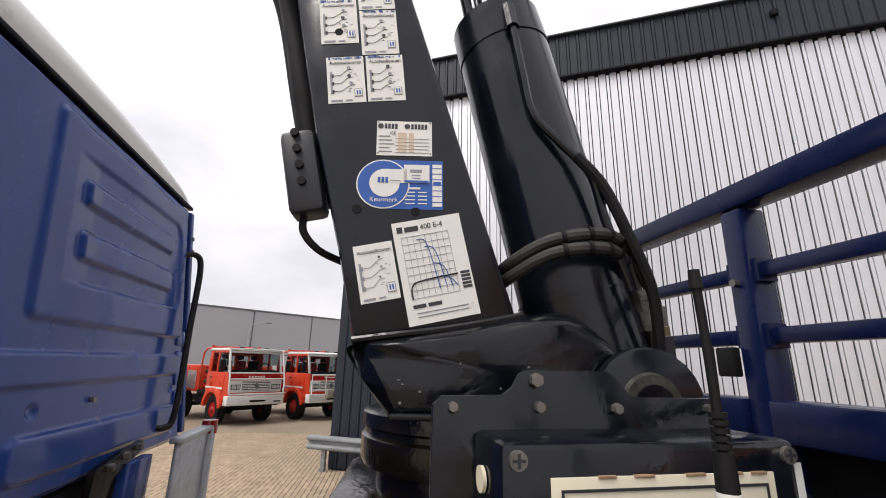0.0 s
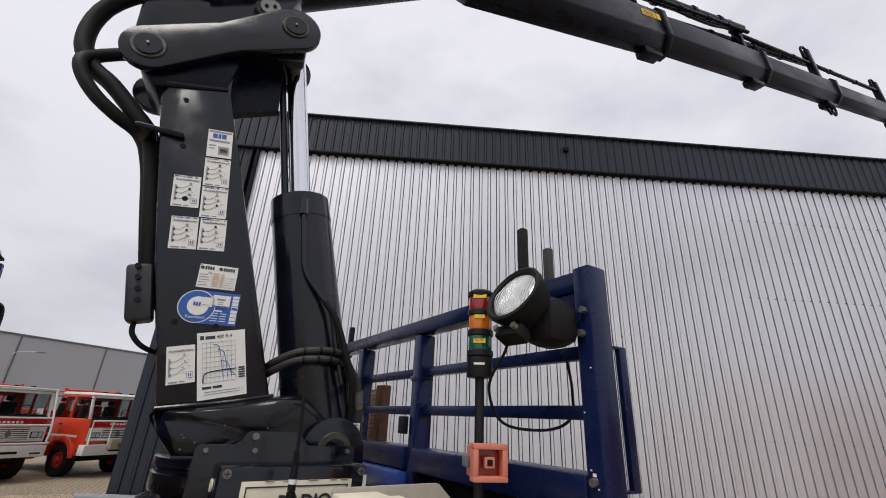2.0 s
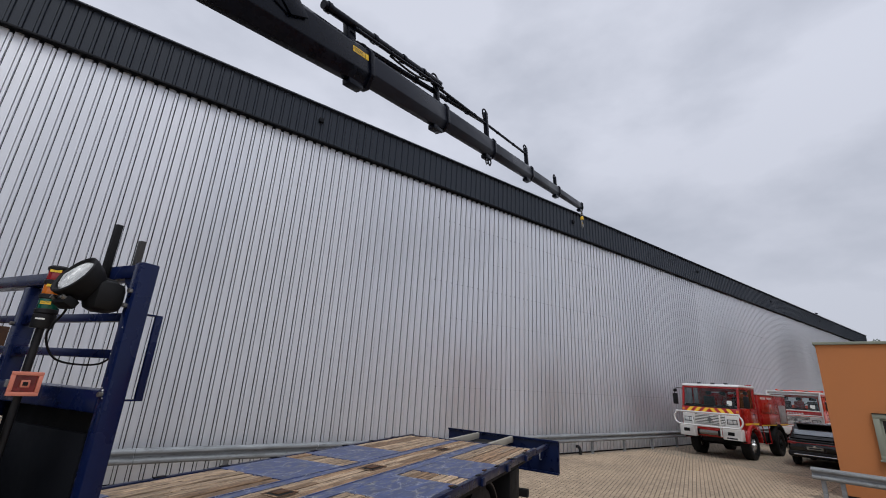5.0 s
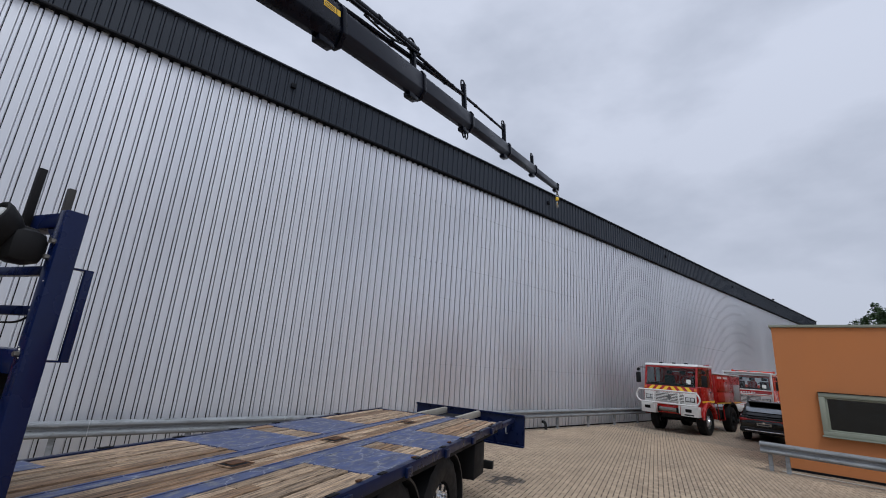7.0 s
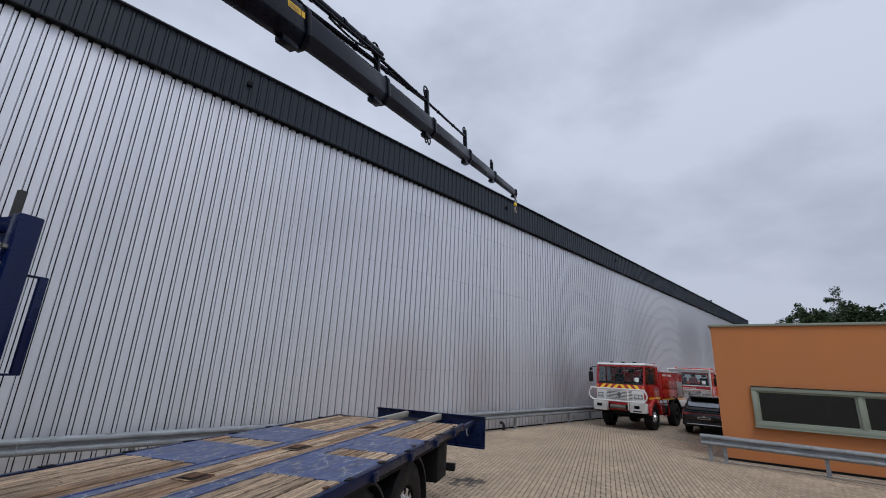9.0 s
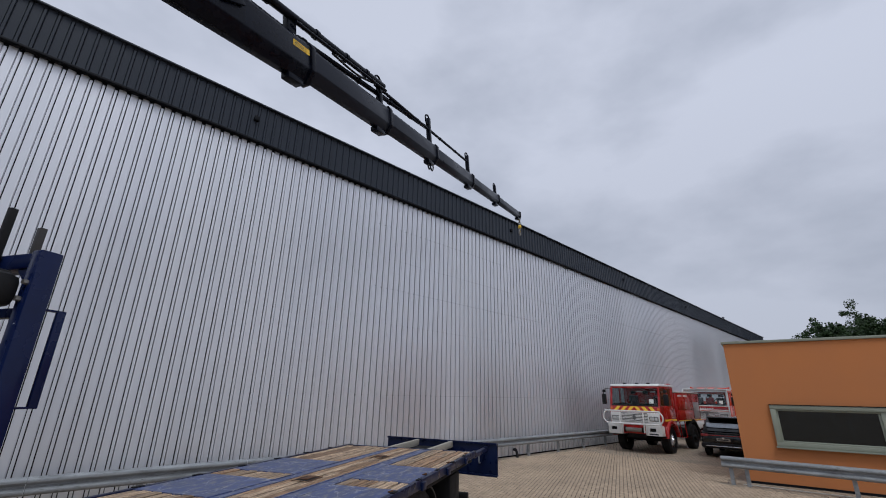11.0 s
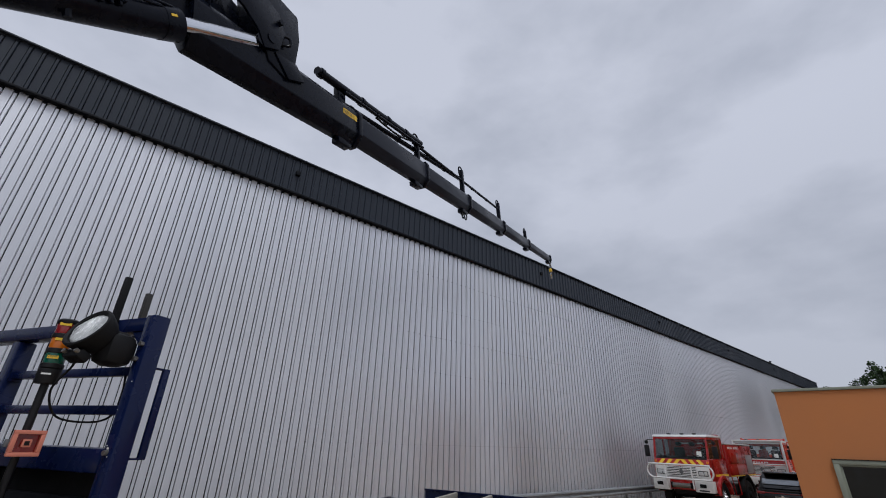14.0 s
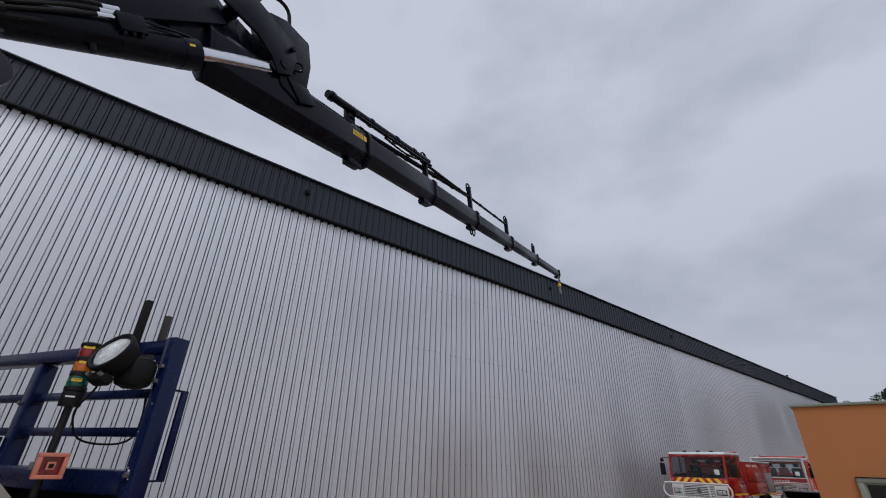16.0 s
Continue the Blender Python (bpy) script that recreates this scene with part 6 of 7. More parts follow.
        part("print", b, M_INK, st, smooth=False)
        for k in range(5):
            ink(w * 0.34, w * 0.47, -h * (0.10 + 0.035 * k), -h * (0.075 + 0.035 * k))
        ink(-w * 0.40, -w * 0.22, -h * 0.35, -h * 0.315)
        ink(-w * 0.19, w * 0.0, -h * 0.35, -h * 0.315)
        for k in range(2):
            ink(-w * 0.36, w * 0.36, -h * (0.40 + 0.035 * k), -h * (0.39 + 0.035 * k), M_INK_GREY)


for row in SK:
    sticker(*row)

# lever box on the column's edge
lb = part("control_box", new_box(-0.10, 0.0, -0.05, 0.05, -0.14, 0.12, 0.018, Matrix.Translation((-0.255, -0.10, 2.965)) @ Matrix.Rotation(radians(-13), 4, "Y")), M_BOX, crane, "grey-black plastic box on the column")
for k in range(4):
    part("knob", new_rod((-0.33 + 0.012 * k, -0.148, 3.055 - 0.05 * k), (-0.33 + 0.012 * k, -0.162, 3.055 - 0.05 * k), 0.012), M_RUBBER, lb)
part("cable", new_tube([(-0.29, -0.10, 2.83), (-0.285, -0.11, 2.77), (-0.24, -0.10, 2.72), (-0.18, -0.05, 2.70)], 0.011, 8, 6), M_RUBBER, crane)

# lift cylinder and its rod
ca, cb = Vector((0.60, 0, 2.33)), Vector((0.30, 0, 3.60))
axis = (cb - ca).normalized()
lc = part("lift_cylinder", new_rod(ca, cb, 0.172, 0.158, 40), M_CRANE, crane, "thick black lift cylinder")
part("end_cap", new_rod(cb - axis * 0.12, cb + axis * 0.012, 0.163, 0.158, 40), M_CRANE, lc)
part("band", new_rod(ca + axis * 0.30, ca + axis * 0.305, 0.174, 0.174, 40), M_CRANE, lc)
part("piston_rod", new_rod(cb, (0.10, 0, 4.66), 0.058, 0.058, 28), M_CHROME, crane, "bright chrome piston rod")
part("rod_guard", new_rod((0.218, 0.03, 3.61), (0.025, 0.03, 4.60), 0.021, seg=12), M_CRANE, crane)
part("oil_pipe", new_tube([(0.31, -0.163, 3.52), (0.315, -0.18, 3.47), (0.34, -0.185, 3.30), (0.37, -0.185, 3.15), (0.45, -0.19, 3.05), (0.53, -0.19, 2.96), (0.57, -0.18, 2.82), (0.63, -0.18, 2.62)], 0.013, 10, 6), M_CRANE, lc, "steel oil pipe")
part("pipe_fitting", new_rod((0.305, -0.16, 3.56), (0.315, -0.18, 3.46), 0.022, seg=8), M_CRANE, lc)
part("hose", new_tube([(0.49, -0.195, 3.01), (0.56, -0.20, 2.92), (0.62, -0.20, 2.78), (0.68, -0.19, 2.62), (0.70, -0.16, 2.45)], 0.016, 8, 6), M_RUBBER, crane)
for pts in ([(0.28, 0.02, 2.68), (0.31, -0.13, 2.70), (0.40, -0.21, 2.745), (0.53, -0.225, 2.765), (0.62, -0.17, 2.755), (0.69, -0.11, 2.69), (0.728, -0.10, 2.64), (0.743, -0.10, 2.56)],
            [(0.28, 0.02, 2.64), (0.31, -0.13, 2.66), (0.40, -0.222, 2.705), (0.52, -0.235, 2.722), (0.61, -0.17, 2.72), (0.665, -0.11, 2.67), (0.688, -0.10, 2.62), (0.70, -0.10, 2.56)]):
    part("hose", new_tube(pts, 0.0175, 10, 8), M_HOSE_GREY, crane, "worn hydraulic hose")
    sp = spline(pts, 8)
    for i in range(18, 36, 4):
        d = (sp[i + 1] - sp[i]).normalized()
        part("cable_tie", new_rod(sp[i] - d * 0.006, sp[i] + d * 0.006, 0.0205, seg=12), M_RUBBER, crane)
for p, q, r, seg, m in (((0.687, 2.635), (0.694, 2.605), 0.024, 6, M_FITTING), ((0.694, 2.603), (0.700, 2.575), 0.027, 6, M_FITTING), ((0.700, 2.575), (0.712, 2.515), 0.021, 12, M_FITTING), ((0.711, 2.52), (0.716, 2.44), 0.028, 6, M_GREASE),
                        ((0.741, 2.590), (0.745, 2.535), 0.0225, 14, M_FITTING), ((0.745, 2.533), (0.746, 2.508), 0.027, 6, M_BRASS), ((0.746, 2.505), (0.747, 2.452), 0.034, 6, M_BOX)):
    part("hose_fitting", new_rod((p[0], -0.10, p[1]), (q[0], -0.10, q[1]), r, seg=seg), m, crane, "dulled steel hose fitting", smooth=False)
vb = part("valve_block", new_box(0.690, 0.768, -0.13, -0.04, 2.33, 2.455, 0.006), M_GREASE, crane, "greasy valve block")
part("mounting_plate", new_box(0.757, 0.764, -0.09, -0.05, 2.455, 2.60, 0.002), M_CREAM_SHADED_OLD, vb)
part("type_tag", new_box(0.722, 0.757, -0.1345, -0.1305, 2.383, 2.447, 0.001), M_LABEL, vb, "small white type tag")
for k in range(5):
    part("print_line", new_box(0.727, 0.740 + 0.004 * (k % 3), -0.1353, -0.1346, 2.395 + 0.010 * k, 2.399 + 0.010 * k), M_INK, vb, smooth=False)
for z in (2.36, 2.41):
    part("bolt", new_rod((0.766, -0.11, z), (0.778, -0.11, z), 0.009, seg=6), M_PIN, vb, smooth=False)

# link plates at the column's head
def dogbone(p, q, r0, r1, waist):
    """Outline of a plate with round ends about p and q and a waist between."""
    p, q = Vector(p), Vector(q)
    d = (q - p).normalized()
    n = Vector((-d.y, d.x))
    ang = math.degrees(math.atan2(d.y, d.x))
    mid = (p + q) / 2
    return [*arc(p.x, p.y, r0, ang + 90, ang + 270, 14), tuple(mid - n * waist), *arc(q.x, q.y, r1, ang - 90, ang + 90, 14), tuple(mid + n * waist)]


pl, pr, p3 = (-0.574, 4.18), (0.072, 4.655), (-0.09, 4.752)
for y0, y1 in ((-0.215, -0.165), (0.165, 0.215)):
    part("link_plate", new_slab(dogbone(pl, pr, 0.13, 0.15, 0.098), y0, y1, 0.012), M_CRANE, crane, "heavy black link plate")
for (a, z), r in ((pl, 0.062), (pr, 0.062)):
    part("pin", new_rod((a, -0.235, z), (a, 0.235, z), r), M_CRANE, crane, "greased pivot pin")
    part("pin_ring", new_rod((a, -0.226, z), (a, -0.216, z), r * 1.24, r * 1.30, 32), M_PIN, crane, "worn steel retaining ring")
    part("grease_nipple", new_rod((a, -0.245, z), (a, -0.235, z), 0.007, seg=8), M_STEEL, crane)
part("pivot_boss", new_rod((p3[0], -0.19, p3[1]), (p3[0], 0.19, p3[1]), 0.085), M_CRANE, crane)
pb = part("pin_cap", new_rod((p3[0], -0.205, p3[1]), (p3[0], -0.188, p3[1]), 0.058), M_STEEL, crane, "brassy pin cap with two screws")
for dx in (-0.022, 0.022):
    part("screw", new_rod((p3[0] + dx, -0.212, p3[1] + dx * 0.4), (p3[0] + dx, -0.204, p3[1] + dx * 0.4), 0.012, seg=6), M_DARK, pb)
part("column_head", new_slab([(-0.60, 4.16), (-0.44, 4.02), (-0.175, 4.06), (-0.175, 4.52), (-0.52, 4.32)], -0.12, 0.12, 0.02), M_CRANE, crane)
part("rod_eye", new_slab([(-0.20, 4.46), (0.02, 4.46), (0.16, 4.50), (0.16, 4.62), (0.06, 4.70), (-0.20, 4.58)], -0.12, 0.12, 0.02), M_CRANE, crane)

# main boom, rising over the camera
d = Vector((0.62, 0, 0.78)).normalized()
up = Vector((-d.z, 0, d.x))


def beam(p, q, h0, h1, w0, w1, bevel=0.02, hexed=False):
    """A tapering box beam from p to q; hexed gives the bottom its angled sides."""
    p, q = Vector(p), Vector(q)
    ax = (q - p).normalized()
    n = Vector((-ax.z, 0, ax.x))
    bm = bmesh.new()

    def ring(c, h, w):
        if hexed:
            prof = ((-0.5, 0.36), (-0.36, 0.5), (0.36, 0.5), (0.5, 0.36), (0.5, -0.22), (0.16, -0.5), (-0.16, -0.5), (-0.5, -0.22))
        else:
            prof = ((-0.5, 0.5), (0.5, 0.5), (0.5, -0.5), (-0.5, -0.5))
        return [bm.verts.new(c + n * (z * h) + Vector((0, y * w, 0))) for y, z in prof]

    a, b = ring(p, h0, w0), ring(q, h1, w1)
    for i in range(len(a)):
        j = (i + 1) % len(a)
        bm.faces.new((a[i], a[j], b[j], b[i]))
    bm.faces.new(a[::-1])
    bm.faces.new(b)
    if bevel:
        bmesh.ops.bevel(bm, geom=list(bm.edges), offset=bevel, segments=2, profile=0.5, affect="EDGES")
    return bm


part("main_boom", beam((-0.50, 0, 4.92), (1.20, 0, 6.80), 0.42, 0.42, 0.28, 0.27), M_BOOM, crane, "black main boom")
part("boom_root", new_slab([(-0.68, 4.28), (-0.40, 4.22), (-0.05, 4.62), (0.08, 5.0), (-0.25, 5.25), (-0.72, 4.85)], -0.16, 0.16, 0.02), M_CRANE, crane)
part("jib_cylinder", new_rod((-0.05, -0.08, 5.10), (1.17, -0.08, 6.013), 0.162, 0.162, 32), M_BOOM, crane, "black jib cylinder")
part("end_cap", new_rod((1.04, -0.08, 5.916), (1.185, -0.08, 6.024), 0.166, 0.160, 32), M_BOOM, crane)
part("sticker", new_box(-0.03, 0.03, -0.001, 0.001, -0.012, 0.012, 0, Matrix.Translation((1.09, -0.2480, 5.952)) @ Matrix.Rotation(radians(-39), 4, "Y")), M_YELLOW, crane)
part("jib_rod", new_rod((1.16, -0.12, 6.005), (1.98, -0.12, 6.62), 0.080, 0.080, 28), M_CHROME, crane, "bright chrome jib rod")
part("hose_clip", new_rod((0.48, -0.15, 5.36), (0.51, -0.15, 5.28), 0.03, seg=8), M_BOOM, crane)
# hydraulic block and hoses on the jib cylinder
vb = part("valve_block", new_box(-0.10, 0.13, -0.04, 0.04, -0.08, 0.07, 0.008, Matrix.Translation((0.60, -0.255, 5.66)) @ Matrix.Rotation(radians(-39), 4, "Y")), M_BOOM, crane, "black hydraulic valve block")
for k in range(3):
    part("plug", new_rod((0.58 + 0.055 * k, -0.265, 5.59 + 0.044 * k), (0.615 + 0.055 * k, -0.265, 5.53 + 0.044 * k), 0.019, seg=6), M_BOOM, vb)
for k in range(3):
    part("hose", new_tube([(0.48, -0.26, 5.60 + 0.05 * k), (0.25, -0.27, 5.36 + 0.07 * k), (-0.05, -0.26, 5.04 + 0.06 * k), (-0.35, -0.25, 4.82 + 0.03 * k), (-0.70, -0.22, 4.60), (-0.90, -0.15, 4.42)], 0.016, 8, 7), M_RUBBER, crane)
    part("hose_end", new_rod((0.40, -0.265, 5.52 + 0.05 * k), (0.50, -0.26, 5.61 + 0.05 * k), 0.021, seg=8), M_CHROME, crane)
part("corrugated_sleeve", new_tube([(0.0, -0.26, 5.08), (-0.2, -0.27, 4.90), (-0.42, -0.26, 4.74)], 0.034, 10, 6), M_RUBBER, crane)
for off in (0.0, 0.045):
    part("oil_pipe", new_tube([(0.66, -0.25 - off * 0.4, 5.72 + off), (0.88, -0.245, 5.88 + off), (1.06, -0.21, 6.01 + off)], 0.011, 8, 4), M_BOOM, crane)

# hose loop behind the column's head
part("hose_sleeve", new_tube([(-0.30, -0.06, 4.86), (-0.653, -0.05, 4.712), (-0.832, -0.02, 4.572), (-0.909, 0.0, 4.412), (-0.906, 0.0, 4.229), (-0.838, 0.0, 4.11), (-0.727, 0.0, 4.031), (-0.599, 0.0, 3.906), (-0.504, 0.0, 3.801), (-0.445, 0.0, 3.637), (-0.372, 0.01, 3.323), (-0.325, 0.02, 3.10), (-0.28, 0.04, 2.90)], 0.043, 12, 8), M_RUBBER, crane, "bundle of hoses in a black sleeve")
part("hose_sleeve", new_tube([(-0.60, 0.04, 4.36), (-0.761, 0.03, 4.256), (-0.835, 0.01, 4.19), (-0.865, -0.05, 4.095), (-0.83, -0.06, 4.0), (-0.755, -0.05, 3.912), (-0.659, -0.02, 3.85), (-0.55, 0.04, 3.80), (-0.475, 0.05, 3.64), (-0.395, 0.05, 3.32), (-0.34, 0.05, 3.10), (-0.30, 0.05, 2.92)], 0.034, 12, 8), M_RUBBER, crane, "bundle of hoses in a black sleeve")
part("hose", new_tube([(-0.60, -0.12, 4.66), (-0.45, -0.2, 4.70), (-0.25, -0.24, 4.82), (0.0, -0.25, 5.02), (0.2, -0.24, 5.2)], 0.018, 8, 6), M_RUBBER, crane)
cl_ = part("hose_clamp", new_box(-0.52, -0.32, -0.168, -0.152, 3.735, 3.765, 0.005, I4), M_BOOM, crane, "hose clamp bar")
part("strap", new_box(-0.53, -0.45, -0.166, 0.06, 3.738, 3.762, 0.006), M_BOOM, cl_)
for web in ([(-0.21, 4.34), (-0.098, 4.336), (-0.085, 4.36), (-0.072, 4.336), (0.06, 4.34), (0.05, 4.55), (-0.25, 4.5)], [(-0.21, 4.02), (-0.165, 4.05), (0.075, 4.17), (0.06, 4.339), (-0.072, 4.335), (-0.085, 4.312), (-0.098, 4.335), (-0.21, 4.339)]):
    part("head_web", new_slab(web, -0.03, 0.03), M_BOOM, crane)
part("head_block", new_slab([(-0.60, 4.09), (-0.505, 4.0), (-0.20, 4.09), (-0.17, 4.30), (-0.62, 4.26)], -0.158, 0.158, 0.012), M_BOOM, crane)
for hx in (-0.015, 0.06):
    part("hose_elbow", new_tube([(hx, -0.46, 2.0), (hx + 0.002, -0.465, 2.07), (hx + 0.025, -0.46, 2.112), (hx + 0.06, -0.44, 2.11)], 0.015, 10, 6), M_STEEL, crane, "grey steel pipe elbow")
    part("nut", new_rod((hx, -0.46, 2.015), (hx, -0.462, 2.045), 0.021, seg=6), M_STEEL, crane, smooth=False)
for k in range(3):
    hx = 0.02 + 0.045 * k
    part("hose", new_tube([(hx, -0.43, 1.9), (hx + 0.005, -0.44, 2.05), (hx + 0.03, -0.42, 2.125), (hx + 0.09, -0.38, 2.13), (hx + 0.13, -0.36, 2.05)], 0.017, 8, 6), M_HOSE_GREY, crane, "worn hydraulic hose")
    part("hose_fitting", new_rod((hx, -0.432, 1.98), (hx + 0.003, -0.438, 2.05), 0.024, seg=6), M_STEEL, crane, "steel hose fitting", smooth=False)

# elbow linkage between main and outer boom
elbow = part("elbow_plate", new_slab([(0.70, 6.42), (0.88, 6.16), (1.0, 6.07), (1.33, 6.17), (1.62, 6.36), (1.62, 6.62), (1.45, 6.86), (1.15, 7.0), (0.90, 6.80)], -0.06, 0.15, 0.02), M_BOOM, crane, "black elbow casting")
part("elbow_head", new_slab([(1.72, 7.32), (1.96, 7.46), (2.36, 7.46), (2.47, 7.12), (2.49, 6.70), (2.40, 6.42), (2.12, 6.46), (1.95, 6.75)], -0.185, 0.185, 0.02), M_BOOM, crane, "black head of the outer boom")
arch = [(1.197, 6.815), (1.523, 7.256), (1.741, 7.225), (2.075, 7.152), (2.22, 6.945), (2.193, 6.664), (2.006, 6.523), (1.881, 6.679), (1.645, 6.80), (1.376, 6.809)]
for y0, y1 in ((-0.235, -0.195), (0.195, 0.235)):
    part("elbow_link", new_slab(arch, y0, y1, 0.01), M_BOOM, elbow, "curved elbow link")
part("pin", new_rod((2.06, -0.25, 6.72), (2.06, 0.25, 6.72), 0.06), M_BOOM, elbow)
part("pin", new_rod((1.98, -0.22, 6.62), (1.98, 0.22, 6.62), 0.085), M_BOOM, elbow)
part("pin", new_rod((1.36, -0.22, 6.92), (1.36, 0.22, 6.92), 0.08), M_BOOM, elbow)
part("lock_bolt", new_rod((2.10, -0.28, 7.02), (2.10, -0.23, 7.02), 0.035, seg=6), M_BOOM, elbow)
part("elbow_flange", new_slab([(2.16, 6.62), (2.48, 6.72), (2.66, 6.58), (2.42, 6.42)], -0.21, -0.17, 0.008), M_BOOM, elbow)
part("lug", new_tube([(2.20, -0.2, 6.93), (2.27, -0.25, 6.93), (2.30, -0.25, 6.84), (2.22, -0.2, 6.80)], 0.018, 8, 4), M_BOOM, elbow)
part("hose", new_tube([(1.55, 0.05, 7.2), (1.75, 0.05, 7.85), (2.08, 0.05, 7.95), (2.2, 0.05, 7.40)], 0.026, 8, 6), M_RUBBER, elbow)

# outer boom and its extensions
B0, BS = Vector((1.25, 0, 6.515)), 0.207
bd = Vector((1, 0, BS)).normalized()
bn = Vector((-bd.z, 0, bd.x))


def on_boom(a, lift=0.0, y=0.0):
    """The place at the distance a along x on the boom's top line, lifted off it."""
    return B0 + bd * ((a - B0.x) / bd.x) + bn * lift + Vector((0, y, 0))


sections = [(1.20, 3.80, 0.555, 0.32, "grey-black outer boom"), (3.55, 5.90, 0.475, 0.29, ""), (5.5, 7.98, 0.42, 0.26, ""), (7.5, 10.45, 0.37, 0.23, ""), (10.0, 13.0, 0.32, 0.20, ""), (12.5, 16.0, 0.27, 0.17, "")]
for k, (a0, a1, h, w, lab) in enumerate(sections):
    heel = 0.64 if k == 0 else h
    bmx = part("boom_section", beam(on_boom(a0, -heel / 2 - 0.01 * k), on_boom(a1, -h / 2 - 0.01 * k), heel, h, w, w, 0.012, True), M_BOOM if k == 0 else M_CRANE_GREY, crane, lab or "dark grey telescopic boom section")
    part("collar", beam(on_boom(a1 - 0.07, -h / 2 - 0.01 * k), on_boom(a1 + 0.01, -h / 2 - 0.01 * k), h + 0.05, h + 0.05, w + 0.05, w + 0.05, 0.008, True), M_BOOM, bmx, "black end collar")
    part("wear_pad", new_box(-0.16, 0.12, -0.07, 0.07, -0.055, 0.03, 0.01, Matrix.Translation(on_boom(a1 - 0.24, -h - 0.01 * k - 0.03)) @ Matrix.Rotation(-math.atan(BS), 4, "Y")), M_BOOM, bmx)
    if 0 < k < 5:
        tall = (0, 0.53, 0.64, 0.54, 0.30)[k]
        hb = part("hose_guide", beam(on_boom(a1 - 0.21, tall / 2 - 0.12), on_boom(a1 - 0.12, tall / 2 - 0.12), tall + 0.2, tall + 0.2, 0.10, 0.10, 0.015), M_BOOM, bmx, "black guide bracket")
        top = on_boom(a1 - 0.16, tall - 0.08)
        part("guide_eye", new_tube([top, top + bd * 0.06 + bn * 0.06, top - bd * 0.02 + bn * 0.13, top - bd * 0.13 + bn * 0.08, top - bd * 0.12 - bn * 0.08, top - bd * 0.03 - bn * 0.1], 0.018, 8, 5), M_BOOM, hb)
    if k == 0:
        for x0, x1, mm in ((-0.33, -0.10, M_YELLOW), (-0.085, -0.02, M_YELLOW)):
            part("sticker", new_box(x0, x1, -0.001, 0.001, -0.045, 0.04, 0, Matrix.Translation(on_boom(3.72, -0.17, -w / 2 - 0.002)) @ Matrix.Rotation(-math.atan(BS), 4, "Y")), mm, bmx, "yellow capacity sticker")
        for z in range(3):
            part("print", new_box(-0.31, -0.13, -0.0025, -0.0012, -0.03 + 0.022 * z, -0.022 + 0.022 * z, 0, Matrix.Translation(on_boom(3.72, -0.17, -w / 2 - 0.002)) @ Matrix.Rotation(-math.atan(BS), 4, "Y")), M_INK, bmx)
for a0, a1, r, l0, l1, y in ((2.98, 5.8, 0.060, 0.27, 0.40, -0.05), (3.70, 7.88, 0.045, 0.14, 0.42, 0.06), (5.6, 10.35, 0.030, 0.36, 0.34, 0.0), (3.5, 5.8, 0.025, 0.20, 0.30, -0.11)):
    rm = part("extension_ram", new_rod(on_boom(a0, l0, y), on_boom(a1, l1, y), r, r, 16), M_BOOM, crane, "slim extension cylinder")
    for s in (0.03, 0.35, 0.6, 0.8):
        q = on_boom(a0 + (a1 - a0) * s, l0 + (l1 - l0) * s, y)
        part("clamp", new_rod(q - bd * 0.03, q + bd * 0.03, r * 1.25, seg=14), M_BOOM, rm)
part("ram_mount", new_box(-0.08, 0.08, -0.05, 0.05, -0.16, 0.16, 0.01, Matrix.Translation(on_boom(3.5, 0.16)) @ Matrix.Rotation(-math.atan(BS), 4, "Y")), M_BOOM, crane)
part("hose_run", new_tube([on_boom(4.3, 0.20, -0.08), on_boom(4.9, 0.16, -0.1), on_boom(5.5, 0.30, -0.08)], 0.018, 8, 5), M_RUBBER, crane)
for dx in (0.0, 0.14):
    part("shackle", new_tube([on_boom(7.72 + dx, -0.42), on_boom(7.66 + dx, -0.54), on_boom(7.72 + dx, -0.64), on_boom(7.80 + dx, -0.54), on_boom(7.74 + dx, -0.42)], 0.016, 8, 4), M_BOOM, crane)
tip = on_boom(16.0, -0.15)
part("boom_tip", new_slab([(-0.12, 0.10), (0.02, 0.12), (0.16, 0.05), (0.20, -0.12), (0.10, -0.17), (-0.10, -0.12)], -0.05, 0.05, 0.012), M_CRANE_GREY, crane).matrix_local = Matrix.Translation(tip)
hook = thing("lifting_hook", "worn yellow swivel lifting hook hanging at the boom's tip", "hook", KR @ Matrix.Translation(tip + Vector((0.12, 0, -0.14))))
part("shackle", new_tube([(-0.04, 0, 0.05), (-0.07, 0, -0.07), (0, 0, -0.15), (0.07, 0, -0.07), (0.04, 0, 0.05)], 0.022, 8, 5), M_STEEL, hook)
part("chain_link", new_tube([(0, -0.035, -0.15), (0, -0.05, -0.21), (0, 0, -0.28), (0, 0.05, -0.21), (0, 0.035, -0.15), (0, 0, -0.12), (0, -0.035, -0.15)], 0.016, 8, 4), M_STEEL, hook)
part("swivel", lathe([(0.025, -0.42), (0.06, -0.40), (0.068, -0.31), (0.03, -0.26)], 16), M_YELLOW, hook, "yellow swivel")
part("hook", new_tube([(0, 0, -0.40), (0.0, 0, -0.47), (-0.09, 0, -0.54), (-0.06, 0, -0.66), (0.04, 0, -0.68), (0.11, 0, -0.60), (0.10, 0, -0.54)], 0.030, 10, 6), M_STEEL, hook, "worn steel hook")
